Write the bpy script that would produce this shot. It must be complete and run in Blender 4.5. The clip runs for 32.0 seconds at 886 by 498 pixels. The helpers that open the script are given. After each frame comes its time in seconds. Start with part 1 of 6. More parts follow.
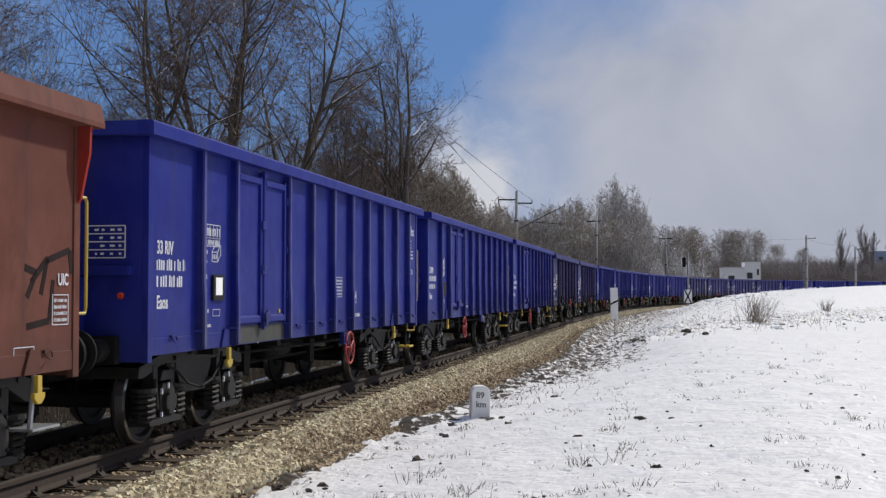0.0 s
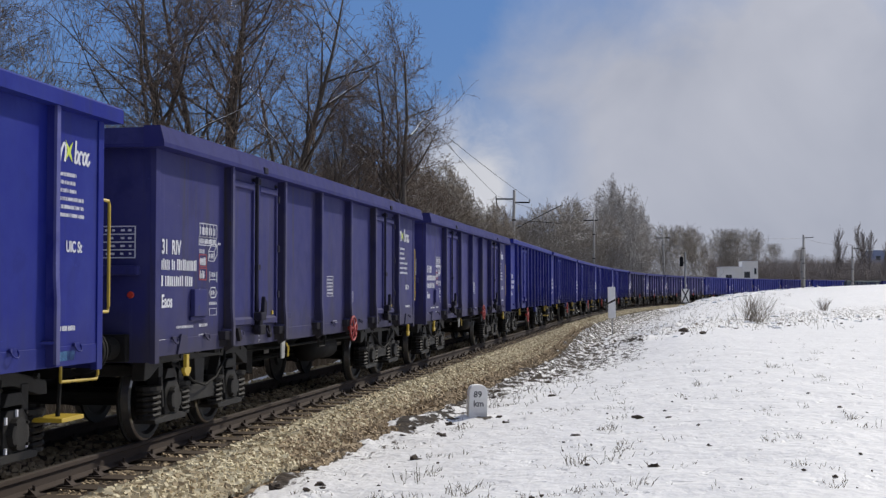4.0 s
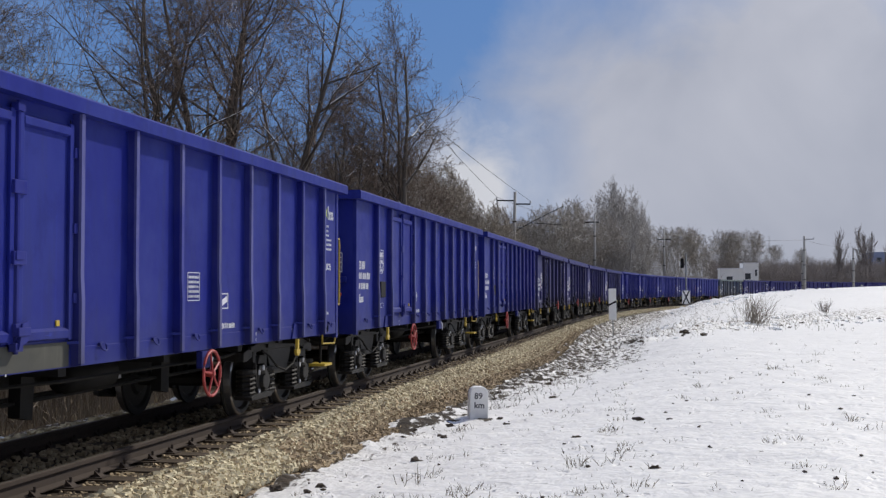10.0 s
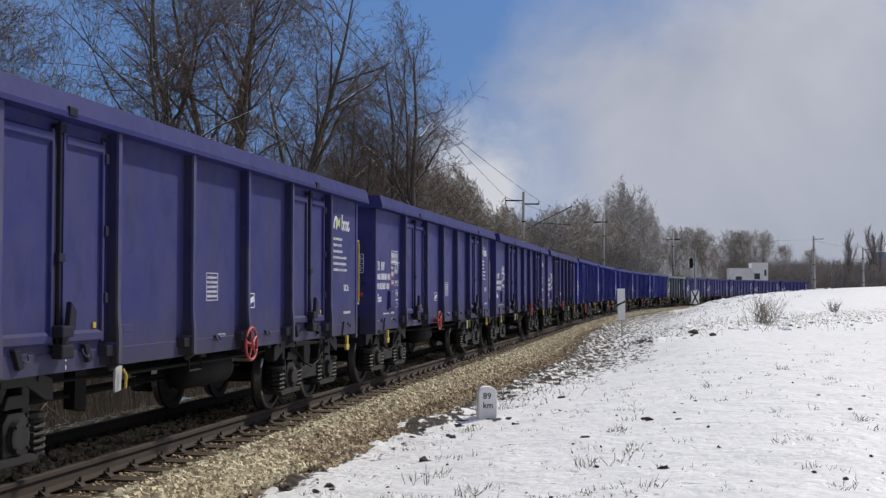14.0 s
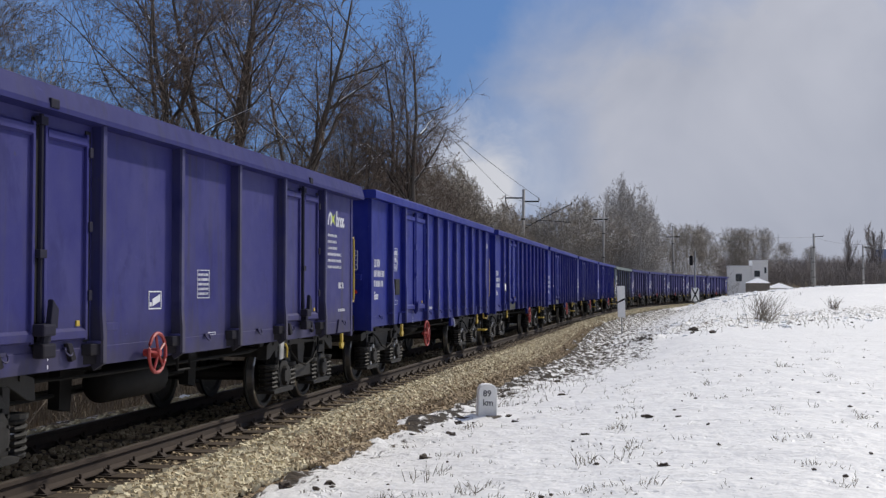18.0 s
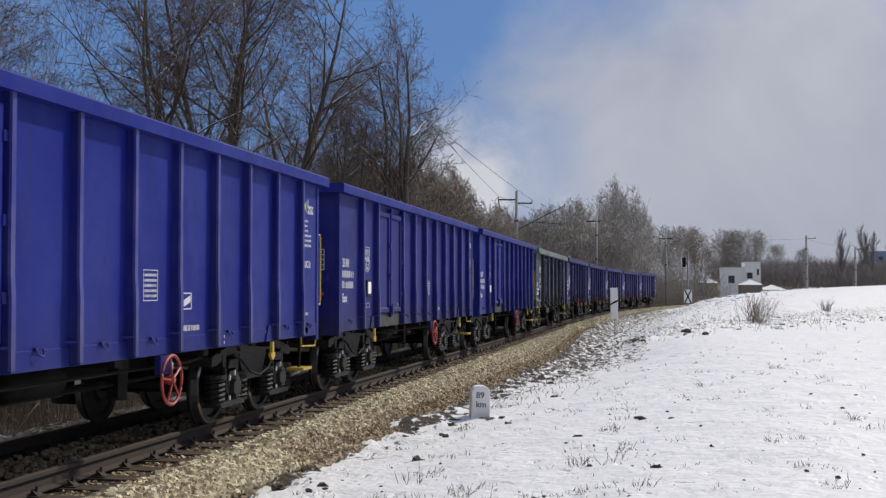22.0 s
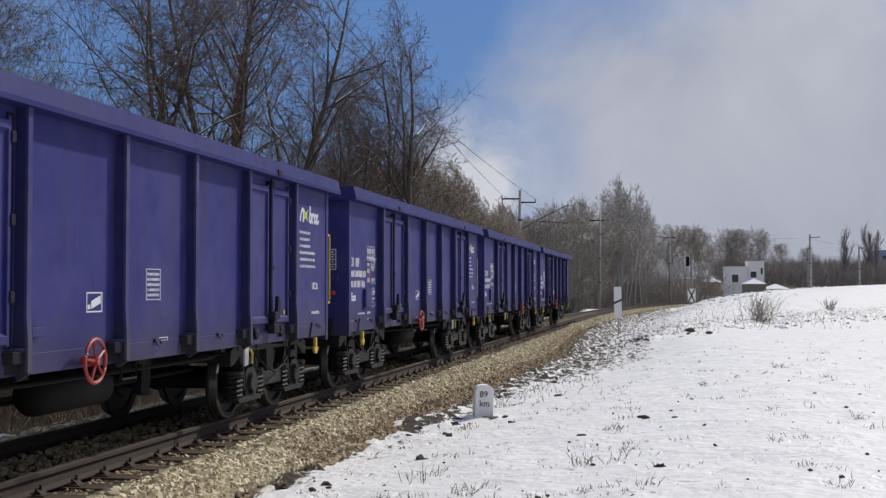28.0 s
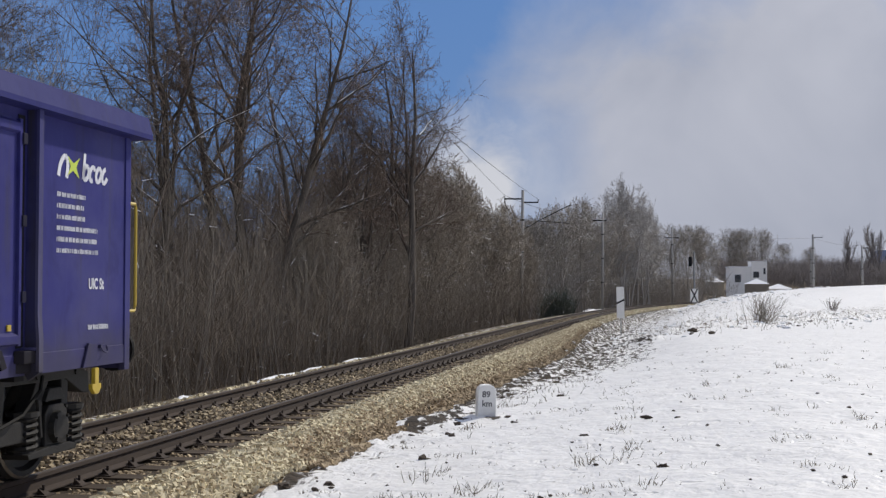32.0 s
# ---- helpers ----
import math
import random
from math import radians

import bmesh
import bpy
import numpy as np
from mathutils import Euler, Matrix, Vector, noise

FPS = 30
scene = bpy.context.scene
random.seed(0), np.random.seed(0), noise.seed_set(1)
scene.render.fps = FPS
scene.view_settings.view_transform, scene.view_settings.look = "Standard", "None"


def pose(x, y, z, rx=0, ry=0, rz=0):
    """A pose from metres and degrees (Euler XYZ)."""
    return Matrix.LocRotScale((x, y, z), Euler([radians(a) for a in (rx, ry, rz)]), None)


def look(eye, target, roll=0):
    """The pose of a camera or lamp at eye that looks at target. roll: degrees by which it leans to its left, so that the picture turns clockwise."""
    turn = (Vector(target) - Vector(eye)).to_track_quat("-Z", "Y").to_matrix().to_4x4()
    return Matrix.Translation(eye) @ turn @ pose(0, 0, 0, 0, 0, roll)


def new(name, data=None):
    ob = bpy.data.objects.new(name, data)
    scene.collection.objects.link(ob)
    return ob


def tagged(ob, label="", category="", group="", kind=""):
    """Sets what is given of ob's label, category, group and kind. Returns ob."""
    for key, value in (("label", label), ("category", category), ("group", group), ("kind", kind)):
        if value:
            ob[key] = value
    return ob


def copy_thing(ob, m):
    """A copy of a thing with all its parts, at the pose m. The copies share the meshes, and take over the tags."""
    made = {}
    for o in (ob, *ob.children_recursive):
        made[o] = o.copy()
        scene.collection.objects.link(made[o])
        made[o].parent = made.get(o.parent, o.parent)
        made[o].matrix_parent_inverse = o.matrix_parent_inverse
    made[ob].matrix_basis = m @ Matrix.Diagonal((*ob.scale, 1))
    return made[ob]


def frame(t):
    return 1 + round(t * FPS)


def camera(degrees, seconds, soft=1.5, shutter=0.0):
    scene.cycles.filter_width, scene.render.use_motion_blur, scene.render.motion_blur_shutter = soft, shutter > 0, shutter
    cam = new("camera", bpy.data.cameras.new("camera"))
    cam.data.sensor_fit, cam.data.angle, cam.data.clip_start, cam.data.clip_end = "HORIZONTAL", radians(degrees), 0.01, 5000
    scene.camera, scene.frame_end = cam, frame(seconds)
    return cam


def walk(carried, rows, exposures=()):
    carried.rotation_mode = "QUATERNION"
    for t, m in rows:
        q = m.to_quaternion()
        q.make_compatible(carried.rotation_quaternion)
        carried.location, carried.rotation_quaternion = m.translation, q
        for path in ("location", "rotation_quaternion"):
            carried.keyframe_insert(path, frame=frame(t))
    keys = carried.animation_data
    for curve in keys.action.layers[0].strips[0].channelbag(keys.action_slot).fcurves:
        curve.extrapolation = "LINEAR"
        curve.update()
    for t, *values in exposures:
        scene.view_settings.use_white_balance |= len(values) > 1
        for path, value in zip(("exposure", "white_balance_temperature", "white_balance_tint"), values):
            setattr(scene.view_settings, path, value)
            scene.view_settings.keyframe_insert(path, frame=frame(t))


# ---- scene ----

cam = camera(40.736, 32.0, soft=1.4)
EYE = (0.0, 0.0, 1.654)
FOCAL = 2111.7


def aim(a, b):
    """The held camera's view, swayed to the left and upwards."""
    return look(EYE, (-math.tan(a / FOCAL), 1.0, EYE[2] + math.tan(0.03538 + b / FOCAL)))


walk(cam, [
    (0.0, aim(0.0, -1.5)), (0.5, aim(-1.5, -3.0)), (1.0, aim(-3.1, -1.5)), (1.5, aim(-3.1, -3.0)), (2.0, aim(-4.6, -3.1)),
    (2.5, aim(-4.6, -3.1)), (3.0, aim(-4.6, -3.1)), (3.5, aim(-4.6, -3.1)), (5.5, aim(-3.1, -1.5)), (6.0, aim(-3.1, -1.5)),
    (6.5, aim(-3.1, -1.5)), (7.0, aim(-1.5, -1.5)), (7.5, aim(3.1, 0.0)), (8.0, aim(3.1, 0.0)), (8.5, aim(1.5, 0.0)),
    (9.0, aim(0.0, 0.0)), (9.5, aim(-1.5, 0.0)), (10.0, aim(-3.1, 0.0)), (10.5, aim(-3.1, 0.0)), (11.0, aim(-3.1, 0.0)),
    (11.5, aim(1.5, 0.0)), (12.0, aim(1.5, 0.0)), (12.5, aim(9.2, -1.5)), (13.0, aim(12.2, 0.8)), (13.5, aim(12.2, 0.0)),
    (14.0, aim(12.2, 0.0)), (14.5, aim(7.7, 0.0)), (16.5, aim(12.2, -1.6)), (17.0, aim(12.2, -3.1)), (17.5, aim(7.7, -3.0)),
    (18.0, aim(12.2, -4.6)), (18.5, aim(7.7, -3.1)), (19.0, aim(4.6, -3.1)), (19.5, aim(3.1, -3.1)), (20.0, aim(0.0, -2.3)),
    (20.5, aim(0.0, -1.5)), (21.0, aim(3.1, -1.5)), (21.5, aim(1.5, -1.5)), (22.0, aim(0.0, -1.5)), (22.5, aim(-1.5, -1.5)),
    (23.0, aim(-3.1, -1.5)), (23.5, aim(-3.1, -1.5)), (24.0, aim(-4.6, -1.5)), (24.5, aim(-4.6, -1.5)), (25.0, aim(-6.1, -1.5)),
    (25.5, aim(-1.5, -1.5)), (27.5, aim(6.1, -3.1)), (28.0, aim(6.1, -3.1)), (28.5, aim(13.8, -4.6)), (29.0, aim(12.2, -3.1)),
    (29.5, aim(13.8, -4.6)), (30.0, aim(12.3, -4.6)), (30.5, aim(13.8, -3.1)), (31.0, aim(12.2, -4.6)), (31.5, aim(12.2, -3.1)),
    (32.0, aim(10.7, -3.0)),
])


# ---- light ----
SUN_AZ, SUN_EL = radians(45), radians(40)   # clockwise from the view's axis, and above the horizon
world = bpy.data.worlds.new("sky")
scene.world = world
world.use_nodes = True
wn, wl = world.node_tree.nodes, world.node_tree.links
wn.clear()


def wmath(op, a, b=0.0, clamp=False):
    n = wn.new("ShaderNodeMath")
    n.operation, n.use_clamp = op, clamp
    for i, v in enumerate((a, b)):
        if isinstance(v, (int, float)):
            n.inputs[i].default_value = v
        else:
            wl.new(v, n.inputs[i])
    return n.outputs[0]


def wmix(fac, a, b):
    n = wn.new("ShaderNodeMix")
    n.data_type = "RGBA"
    for i, v in ((0, fac), (6, a), (7, b)):
        if isinstance(v, (tuple, float, int)):
            n.inputs[i].default_value = v
        else:
            wl.new(v, n.inputs[i])
    return n.outputs[2]


sky = wn.new("ShaderNodeTexSky")
sky.sky_type, sky.sun_disc = "NISHITA", False
sky.sun_elevation, sky.sun_rotation = SUN_EL, SUN_AZ
sky.air_density, sky.dust_density, sky.ozone_density = 1.3, 0.25, 2.5
coord = wn.new("ShaderNodeTexCoord")
direction = coord.outputs["Generated"]


def wnoise(scale, detail=6, rough=0.55, distort=0.0, offset=(0, 0, 0)):
    m = wn.new("ShaderNodeMapping")
    m.inputs[1].default_value = offset
    wl.new(direction, m.inputs[0])
    n = wn.new("ShaderNodeTexNoise")
    n.inputs["Scale"].default_value, n.inputs["Detail"].default_value = scale, detail
    n.inputs["Roughness"].default_value, n.inputs["Distortion"].default_value = rough, distort
    wl.new(m.outputs[0], n.inputs["Vector"])
    return n.outputs["Fac"]


# a bank of cloud ahead to the right, broken cloud elsewhere
bank = (math.sin(radians(16.5)) * math.cos(radians(3.0)), math.cos(radians(16.5)) * math.cos(radians(3.0)), math.sin(radians(3.0)))
dot = wn.new("ShaderNodeVectorMath")
dot.operation = "DOT_PRODUCT"
wl.new(direction, dot.inputs[0])
dot.inputs[1].default_value = bank
angle = wmath("ARCCOSINE", dot.outputs["Value"])
puff = wnoise(9.0, 7, 0.58, 0.3)
edge = wmath("ADD", angle, wmath("MULTIPLY", wmath("SUBTRACT", puff, 0.5), -0.20))
bank_mask = wmath("SUBTRACT", 1.0, wmath("DIVIDE", wmath("SUBTRACT", edge, 0.16), 0.145, True), True)
broken = wmath("MULTIPLY", wmath("SUBTRACT", wnoise(2.2, 6, 0.55, 0.2, (3.1, 1.7, 0.4)), 0.32), 5.0, True)
# a white heap of cloud where the bank meets the blue
heap = (math.sin(radians(1.4)) * math.cos(radians(5.0)), math.cos(radians(1.4)) * math.cos(radians(5.0)), math.sin(radians(5.0)))
dot2 = wn.new("ShaderNodeVectorMath")
dot2.operation = "DOT_PRODUCT"
wl.new(direction, dot2.inputs[0])
dot2.inputs[1].default_value = heap
angle2 = wmath("ADD", wmath("ARCCOSINE", dot2.outputs["Value"]), wmath("MULTIPLY", wmath("SUBTRACT", wnoise(24.0, 6, 0.6, 0.4), 0.5), -0.07))
heap_mask = wmath("SUBTRACT", 1.0, wmath("DIVIDE", wmath("SUBTRACT", angle2, 0.022), 0.06, True), True)
away = wmath("DIVIDE", wmath("SUBTRACT", angle, 0.55), 0.25, True)
mask = wmath("MAXIMUM", wmath("MAXIMUM", bank_mask, heap_mask), wmath("MULTIPLY", broken, away))
soft = wnoise(5.0, 5, 0.5, 0.4, (0.7, 2.0, 1.3))
cloud = wmix(wmath("MULTIPLY", wmath("SUBTRACT", soft, 0.34), 3.0, True), (3.85, 4.1, 4.95, 1), (5.8, 5.95, 6.75, 1))
# a brighter tower of cloud, higher up
tower = (math.sin(radians(15.5)) * math.cos(radians(11.0)), math.cos(radians(15.5)) * math.cos(radians(11.0)), math.sin(radians(11.0)))
dot3 = wn.new("ShaderNodeVectorMath")
dot3.operation = "DOT_PRODUCT"
wl.new(direction, dot3.inputs[0])
dot3.inputs[1].default_value = tower
angle3 = wmath("ADD", wmath("ARCCOSINE", dot3.outputs["Value"]), wmath("MULTIPLY", wmath("SUBTRACT", wnoise(8.0, 5, 0.55, 0.3, (1.5, 0.2, 3.0)), 0.5), -0.16))
tower_mask = wmath("SUBTRACT", 1.0, wmath("DIVIDE", wmath("SUBTRACT", angle3, 0.02), 0.15, True), True)
cloud = wmix(wmath("MULTIPLY", tower_mask, 0.27), cloud, (7.0, 7.0, 7.5, 1))
cloud = wmix(wmath("MULTIPLY", heap_mask, 0.6), cloud, (8.6, 8.6, 8.8, 1))
tint = wmix(0.85, sky.outputs[0], (0.90, 2.15, 5.3, 1))
out = wmix(wmath("MULTIPLY", mask, 0.94), tint, cloud)
back = wn.new("ShaderNodeBackground")
back.inputs[1].default_value = 0.085
wl.new(out, back.inputs[0])
wl.new(back.outputs[0], wn.new("ShaderNodeOutputWorld").inputs[0])

lamp = bpy.data.lights.new("sun", "SUN")
lamp.energy, lamp.angle, lamp.color = 3.3, radians(3.0), (1.0, 0.94, 0.84)
sun = new("sun", lamp)
toward = Vector((math.sin(SUN_AZ) * math.cos(SUN_EL), math.cos(SUN_AZ) * math.cos(SUN_EL), math.sin(SUN_EL)))
sun.matrix_world = look(toward * 300, (0, 0, 0))
scene.view_settings.exposure = 0.09


# ---- materials ----


class Nodes:
    """A small writer of node materials."""

    def __init__(self, name, rough=0.6, metal=0.0, spec=0.5):
        self.m = bpy.data.materials.new(name)
        self.m.use_nodes = True
        self.t = self.m.node_tree
        self.p = self.t.nodes["Principled BSDF"]
        self.p.inputs["Roughness"].default_value = rough
        self.p.inputs["Metallic"].default_value = metal
        self.p.inputs["Specular IOR Level"].default_value = spec
        self.co = self.t.nodes.new("ShaderNodeTexCoord").outputs["Object"]

    def put(self, v, socket):
        if isinstance(v, bpy.types.NodeSocket):
            self.t.links.new(v, socket)
        elif isinstance(v, tuple) and len(v) == 3 and socket.type == "RGBA":
            socket.default_value = (*v, 1)
        else:
            socket.default_value = v

    def noise(self, scale, detail=5, rough=0.55, stretch=(1, 1, 1), distort=0.0, shift=(0, 0, 0)):
        m = self.t.nodes.new("ShaderNodeMapping")
        m.inputs[1].default_value, m.inputs[3].default_value = shift, stretch
        self.put(self.co, m.inputs[0])
        n = self.t.nodes.new("ShaderNodeTexNoise")
        n.inputs["Scale"].default_value, n.inputs["Detail"].default_value = scale, detail
        n.inputs["Roughness"].default_value, n.inputs["Distortion"].default_value = rough, distort
        self.put(m.outputs[0], n.inputs["Vector"])
        return n.outputs["Fac"]

    def band(self, v, lo, hi):
        """0 below lo, 1 above hi."""
        n = self.t.nodes.new("ShaderNodeMapRange")
        n.interpolation_type = "SMOOTHSTEP"
        self.put(v, n.inputs[0])
        n.inputs[1].default_value, n.inputs[2].default_value = lo, hi
        return n.outputs[0]

    def math(self, op, a, b=0.0):
        n = self.t.nodes.new("ShaderNodeMath")
        n.operation = op
        self.put(a, n.inputs[0])
        self.put(b, n.inputs[1])
        return n.outputs[0]

    def mix(self, fac, a, b, blend="MIX"):
        n = self.t.nodes.new("ShaderNodeMix")
        n.data_type, n.blend_type = "RGBA", blend
        self.put(fac, n.inputs[0])
        self.put(a, n.inputs[6])
        self.put(b, n.inputs[7])
        return n.outputs[2]

    def random(self):
        return self.t.nodes.new("ShaderNodeObjectInfo").outputs["Random"]

    def island(self):
        return self.t.nodes.new("ShaderNodeNewGeometry").outputs["Random Per Island"]

    def attribute(self, name):
        n = self.t.nodes.new("ShaderNodeAttribute")
        n.attribute_name = name
        return n.outputs["Fac"]

    def height(self):
        n = self.t.nodes.new("ShaderNodeSeparateXYZ")
        self.put(self.co, n.inputs[0])
        return n.outputs[2]

    def bump(self, v, strength=0.3, distance=0.01):
        n = self.t.nodes.new("ShaderNodeBump")
        n.inputs["Strength"].default_value, n.inputs["Distance"].default_value = strength, distance
        self.put(v, n.inputs["Height"])
        self.put(n.outputs[0], self.p.inputs["Normal"])

    def done(self, colour, rough=None):
        self.put(colour, self.p.inputs["Base Color"])
        if rough is not None:
            self.put(rough, self.p.inputs["Roughness"])
        return self.m


def shade(c, k):
    return tuple(min(1.0, v * k) for v in c)


def plain(name, c, rough=0.6, metal=0.0, var=0.25, scale=9.0, bump=0.2, fine=70.0, spec=0.5):
    n = Nodes(name, rough, metal, spec)
    col = n.mix(n.noise(scale, 6), shade(c, 1 - var), shade(c, 1 + var))
    col = n.mix(n.math("MULTIPLY", n.random(), 0.4), col, shade(c, 1 - var), "MIX")
    n.bump(n.noise(fine, 4), bump, 0.004)
    return n.done(col)


def snowy(name, c, var, lie):
    """Bark with a little snow lying on the upper side of some limbs."""
    n = Nodes(name, 0.95, 0.0, 0.15)
    col = n.mix(n.noise(2.2, 5), shade(c, 1 - var), shade(c, 1 + var))
    col = n.mix(n.math("MULTIPLY", n.random(), 0.5), col, shade(c, 0.75))
    up = n.t.nodes.new("ShaderNodeSeparateXYZ")
    n.put(n.t.nodes.new("ShaderNodeNewGeometry").outputs["Normal"], up.inputs[0])
    lying = n.math("MULTIPLY", n.band(up.outputs[2], 0.35, 0.65), n.band(n.noise(0.9, 4), lie, lie + 0.06))
    col = n.mix(lying, col, (0.8, 0.81, 0.84))
    n.bump(n.noise(20.0, 5), 0.6, 0.01)
    return n.done(col)


def wagon_paint(name, c, faded, grime, wear, rough=0.42):
    """Painted sheet steel: faded clouds, drip streaks, scuffs, dust on the lower parts; every sheet has its own pattern."""
    n = Nodes(name, rough, 0.0, 0.10)
    shift = n.t.nodes.new("ShaderNodeCombineXYZ")
    n.put(n.math("MULTIPLY", n.random(), 61.0), shift.inputs[0])
    add = n.t.nodes.new("ShaderNodeVectorMath")
    n.put(n.co, add.inputs[0])
    n.put(shift.outputs[0], add.inputs[1])
    n.co = add.outputs[0]
    col = n.mix(n.band(n.noise(1.1, 5, 0.6), 0.35, 0.68), c, faded)
    col = n.mix(n.math("MULTIPLY", n.band(n.noise(3.1, 6, 0.65, (1, 1, 0.6), 0.5, (9, 3, 2)), 0.50, 0.70), 0.35 + 0.4 * wear), col, shade(c, 0.72))
    streak = n.band(n.noise(5.0, 5, 0.6, (1.0, 1.0, 0.07)), 0.50, 0.74)
    col = n.mix(n.math("MULTIPLY", streak, wear), col, grime)
    thin = n.band(n.noise(16.0, 4, 0.6, (1.0, 1.0, 0.035), 0.0, (2, 7, 1)), 0.60, 0.74)
    col = n.mix(n.math("MULTIPLY", thin, 0.45 * wear), col, shade(faded, 1.5))
    spots = n.band(n.noise(9.0, 8, 0.7), 0.62, 0.72)
    col = n.mix(n.math("MULTIPLY", spots, wear), col, shade(grime, 1.2))
    low = n.math("SUBTRACT", 1.0, n.band(n.math("ADD", n.height(), n.math("MULTIPLY", n.noise(3.0, 6), 0.8)), 1.3, 2.0))
    col = n.mix(n.math("MULTIPLY", low, wear), col, grime)
    scratch = n.band(n.noise(2.6, 9, 0.75, (0.6, 1, 2.2), 0.8, (4, 2, 1)), 0.645, 0.69)
    col = n.mix(n.math("MULTIPLY", scratch, 0.38), col, shade(faded, 1.9))
    n.bump(n.math("ADD", n.noise(1.1, 3), n.math("MULTIPLY", n.noise(60.0, 3), 0.05)), 0.32, 0.03)
    return n.done(col, n.math("ADD", rough - 0.1, n.math("MULTIPLY", n.noise(4.0, 5), 0.25)))


M_BLUE = wagon_paint("bright_blue_paint", (0.0115, 0.0175, 0.185), (0.021, 0.030, 0.205), (0.026, 0.029, 0.085), 0.38, 0.45)
M_WORN = wagon_paint("worn_blue_paint", (0.0165, 0.0205, 0.155), (0.028, 0.033, 0.17), (0.034, 0.033, 0.065), 0.6, 0.5)
M_PURPLE = wagon_paint("faded_violet_blue_paint", (0.031, 0.031, 0.148), (0.050, 0.049, 0.162), (0.046, 0.042, 0.064), 0.7, 0.5)
# grimy rim, painted darker to offset the sky light its slope catches
M_OLD_RIM = wagon_paint("grimy_dimmed_violet_rim_paint", (0.021, 0.022, 0.115), (0.029, 0.030, 0.125), (0.028, 0.027, 0.055), 0.4, 0.55)
M_DULL = wagon_paint("dusty_violet_paint", (0.031, 0.033, 0.132), (0.046, 0.046, 0.135), (0.046, 0.043, 0.062), 0.75, 0.55)
M_GREY = wagon_paint("weathered_grey_blue_paint", (0.042, 0.062, 0.110), (0.082, 0.088, 0.098), (0.066, 0.064, 0.058), 0.8, 0.6)
M_BROWN = wagon_paint("oxide_brown_paint", (0.115, 0.040, 0.029), (0.15, 0.058, 0.042), (0.06, 0.034, 0.027), 0.5, 0.62)
M_RED_PATCH = wagon_paint("fresh_red_primer", (0.30, 0.028, 0.02), (0.26, 0.04, 0.032), (0.15, 0.05, 0.035), 0.4, 0.6)
M_PATCH = wagon_paint("olive_grey_primer", (0.075, 0.078, 0.07), (0.10, 0.10, 0.085), (0.05, 0.05, 0.05), 0.5, 0.6)
M_GREY_RIM = wagon_paint("pale_grey_green_paint", (0.11, 0.14, 0.14), (0.15, 0.175, 0.175), (0.075, 0.08, 0.075), 0.5, 0.55)
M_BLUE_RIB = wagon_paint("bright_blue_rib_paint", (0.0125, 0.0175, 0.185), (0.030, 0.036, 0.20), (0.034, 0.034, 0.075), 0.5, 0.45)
# grimy old ribs, painted darker than the walls for the shade on them
M_PURPLE_RIB = wagon_paint("grimy_shaded_violet_blue_paint", (0.025, 0.0265, 0.112), (0.040, 0.040, 0.11), (0.040, 0.037, 0.042), 0.9, 0.6)
M_DULL_RIB = wagon_paint("grimy_shaded_dusty_violet_paint", (0.025, 0.025, 0.085), (0.038, 0.036, 0.075), (0.040, 0.036, 0.036), 0.95, 0.65)
# pale rib edges: worn paint, with the light they catch painted in
M_EDGE_BLUE = wagon_paint("worn_lit_blue_rib_edge", (0.045, 0.052, 0.24), (0.10, 0.105, 0.27), (0.075, 0.075, 0.12), 0.6, 0.5)
M_EDGE_OLD = wagon_paint("chalky_worn_lit_rib_edge", (0.045, 0.045, 0.14), (0.085, 0.083, 0.15), (0.07, 0.065, 0.075), 0.8, 0.6)
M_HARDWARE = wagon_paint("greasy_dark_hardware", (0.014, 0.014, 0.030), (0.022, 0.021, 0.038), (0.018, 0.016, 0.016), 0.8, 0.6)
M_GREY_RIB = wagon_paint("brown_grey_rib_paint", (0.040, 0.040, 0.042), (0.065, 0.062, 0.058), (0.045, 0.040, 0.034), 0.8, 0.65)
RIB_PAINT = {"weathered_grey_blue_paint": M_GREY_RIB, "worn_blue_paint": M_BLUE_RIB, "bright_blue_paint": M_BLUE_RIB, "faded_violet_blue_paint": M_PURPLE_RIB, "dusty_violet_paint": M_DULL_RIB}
M_UNDER = plain("sooty_steel", (0.012, 0.0115, 0.011), 0.75, 0.0, 0.5, 6.0, 0.4, 50, 0.15)
M_BOGIE = plain("grimy_cast_steel", (0.024, 0.0225, 0.021), 0.6, 0.0, 0.6, 7.0, 0.6, 40, 0.2)
M_WHEEL = plain("worn_wheel_steel", (0.022, 0.020, 0.018), 0.6, 0.0, 0.5, 5.0, 0.3, 60, 0.25)
M_TREAD = plain("bright_running_steel", (0.42, 0.41, 0.40), 0.3, 0.9, 0.2, 14.0, 0.1, 60)
M_YELLOW = plain("yellow_enamel", (0.44, 0.31, 0.03), 0.5, 0.0, 0.2, 12.0)
M_RED = plain("red_enamel", (0.33, 0.035, 0.032), 0.5, 0.0, 0.25, 10.0)
M_MARK = plain("white_stencil_paint", (0.62, 0.63, 0.68), 0.6, 0.0, 0.18, 20.0, 0.05)
M_FADED = plain("faded_black_paint", (0.10, 0.10, 0.105), 0.7, 0.0, 0.4, 30.0, 0.1)
M_HOUSEGREY = plain("dirty_white_enamel", (0.42, 0.42, 0.41), 0.6, 0.0, 0.35, 9.0, 0.1)
M_SCRAWL = plain("thin_dark_spray", (0.030, 0.022, 0.022), 0.9, 0.0, 0.6, 4.0, 0.1, 70.0, 0.05)
M_LIME = plain("yellow_green_paint", (0.45, 0.55, 0.06), 0.6, 0.0, 0.15, 20.0, 0.05)
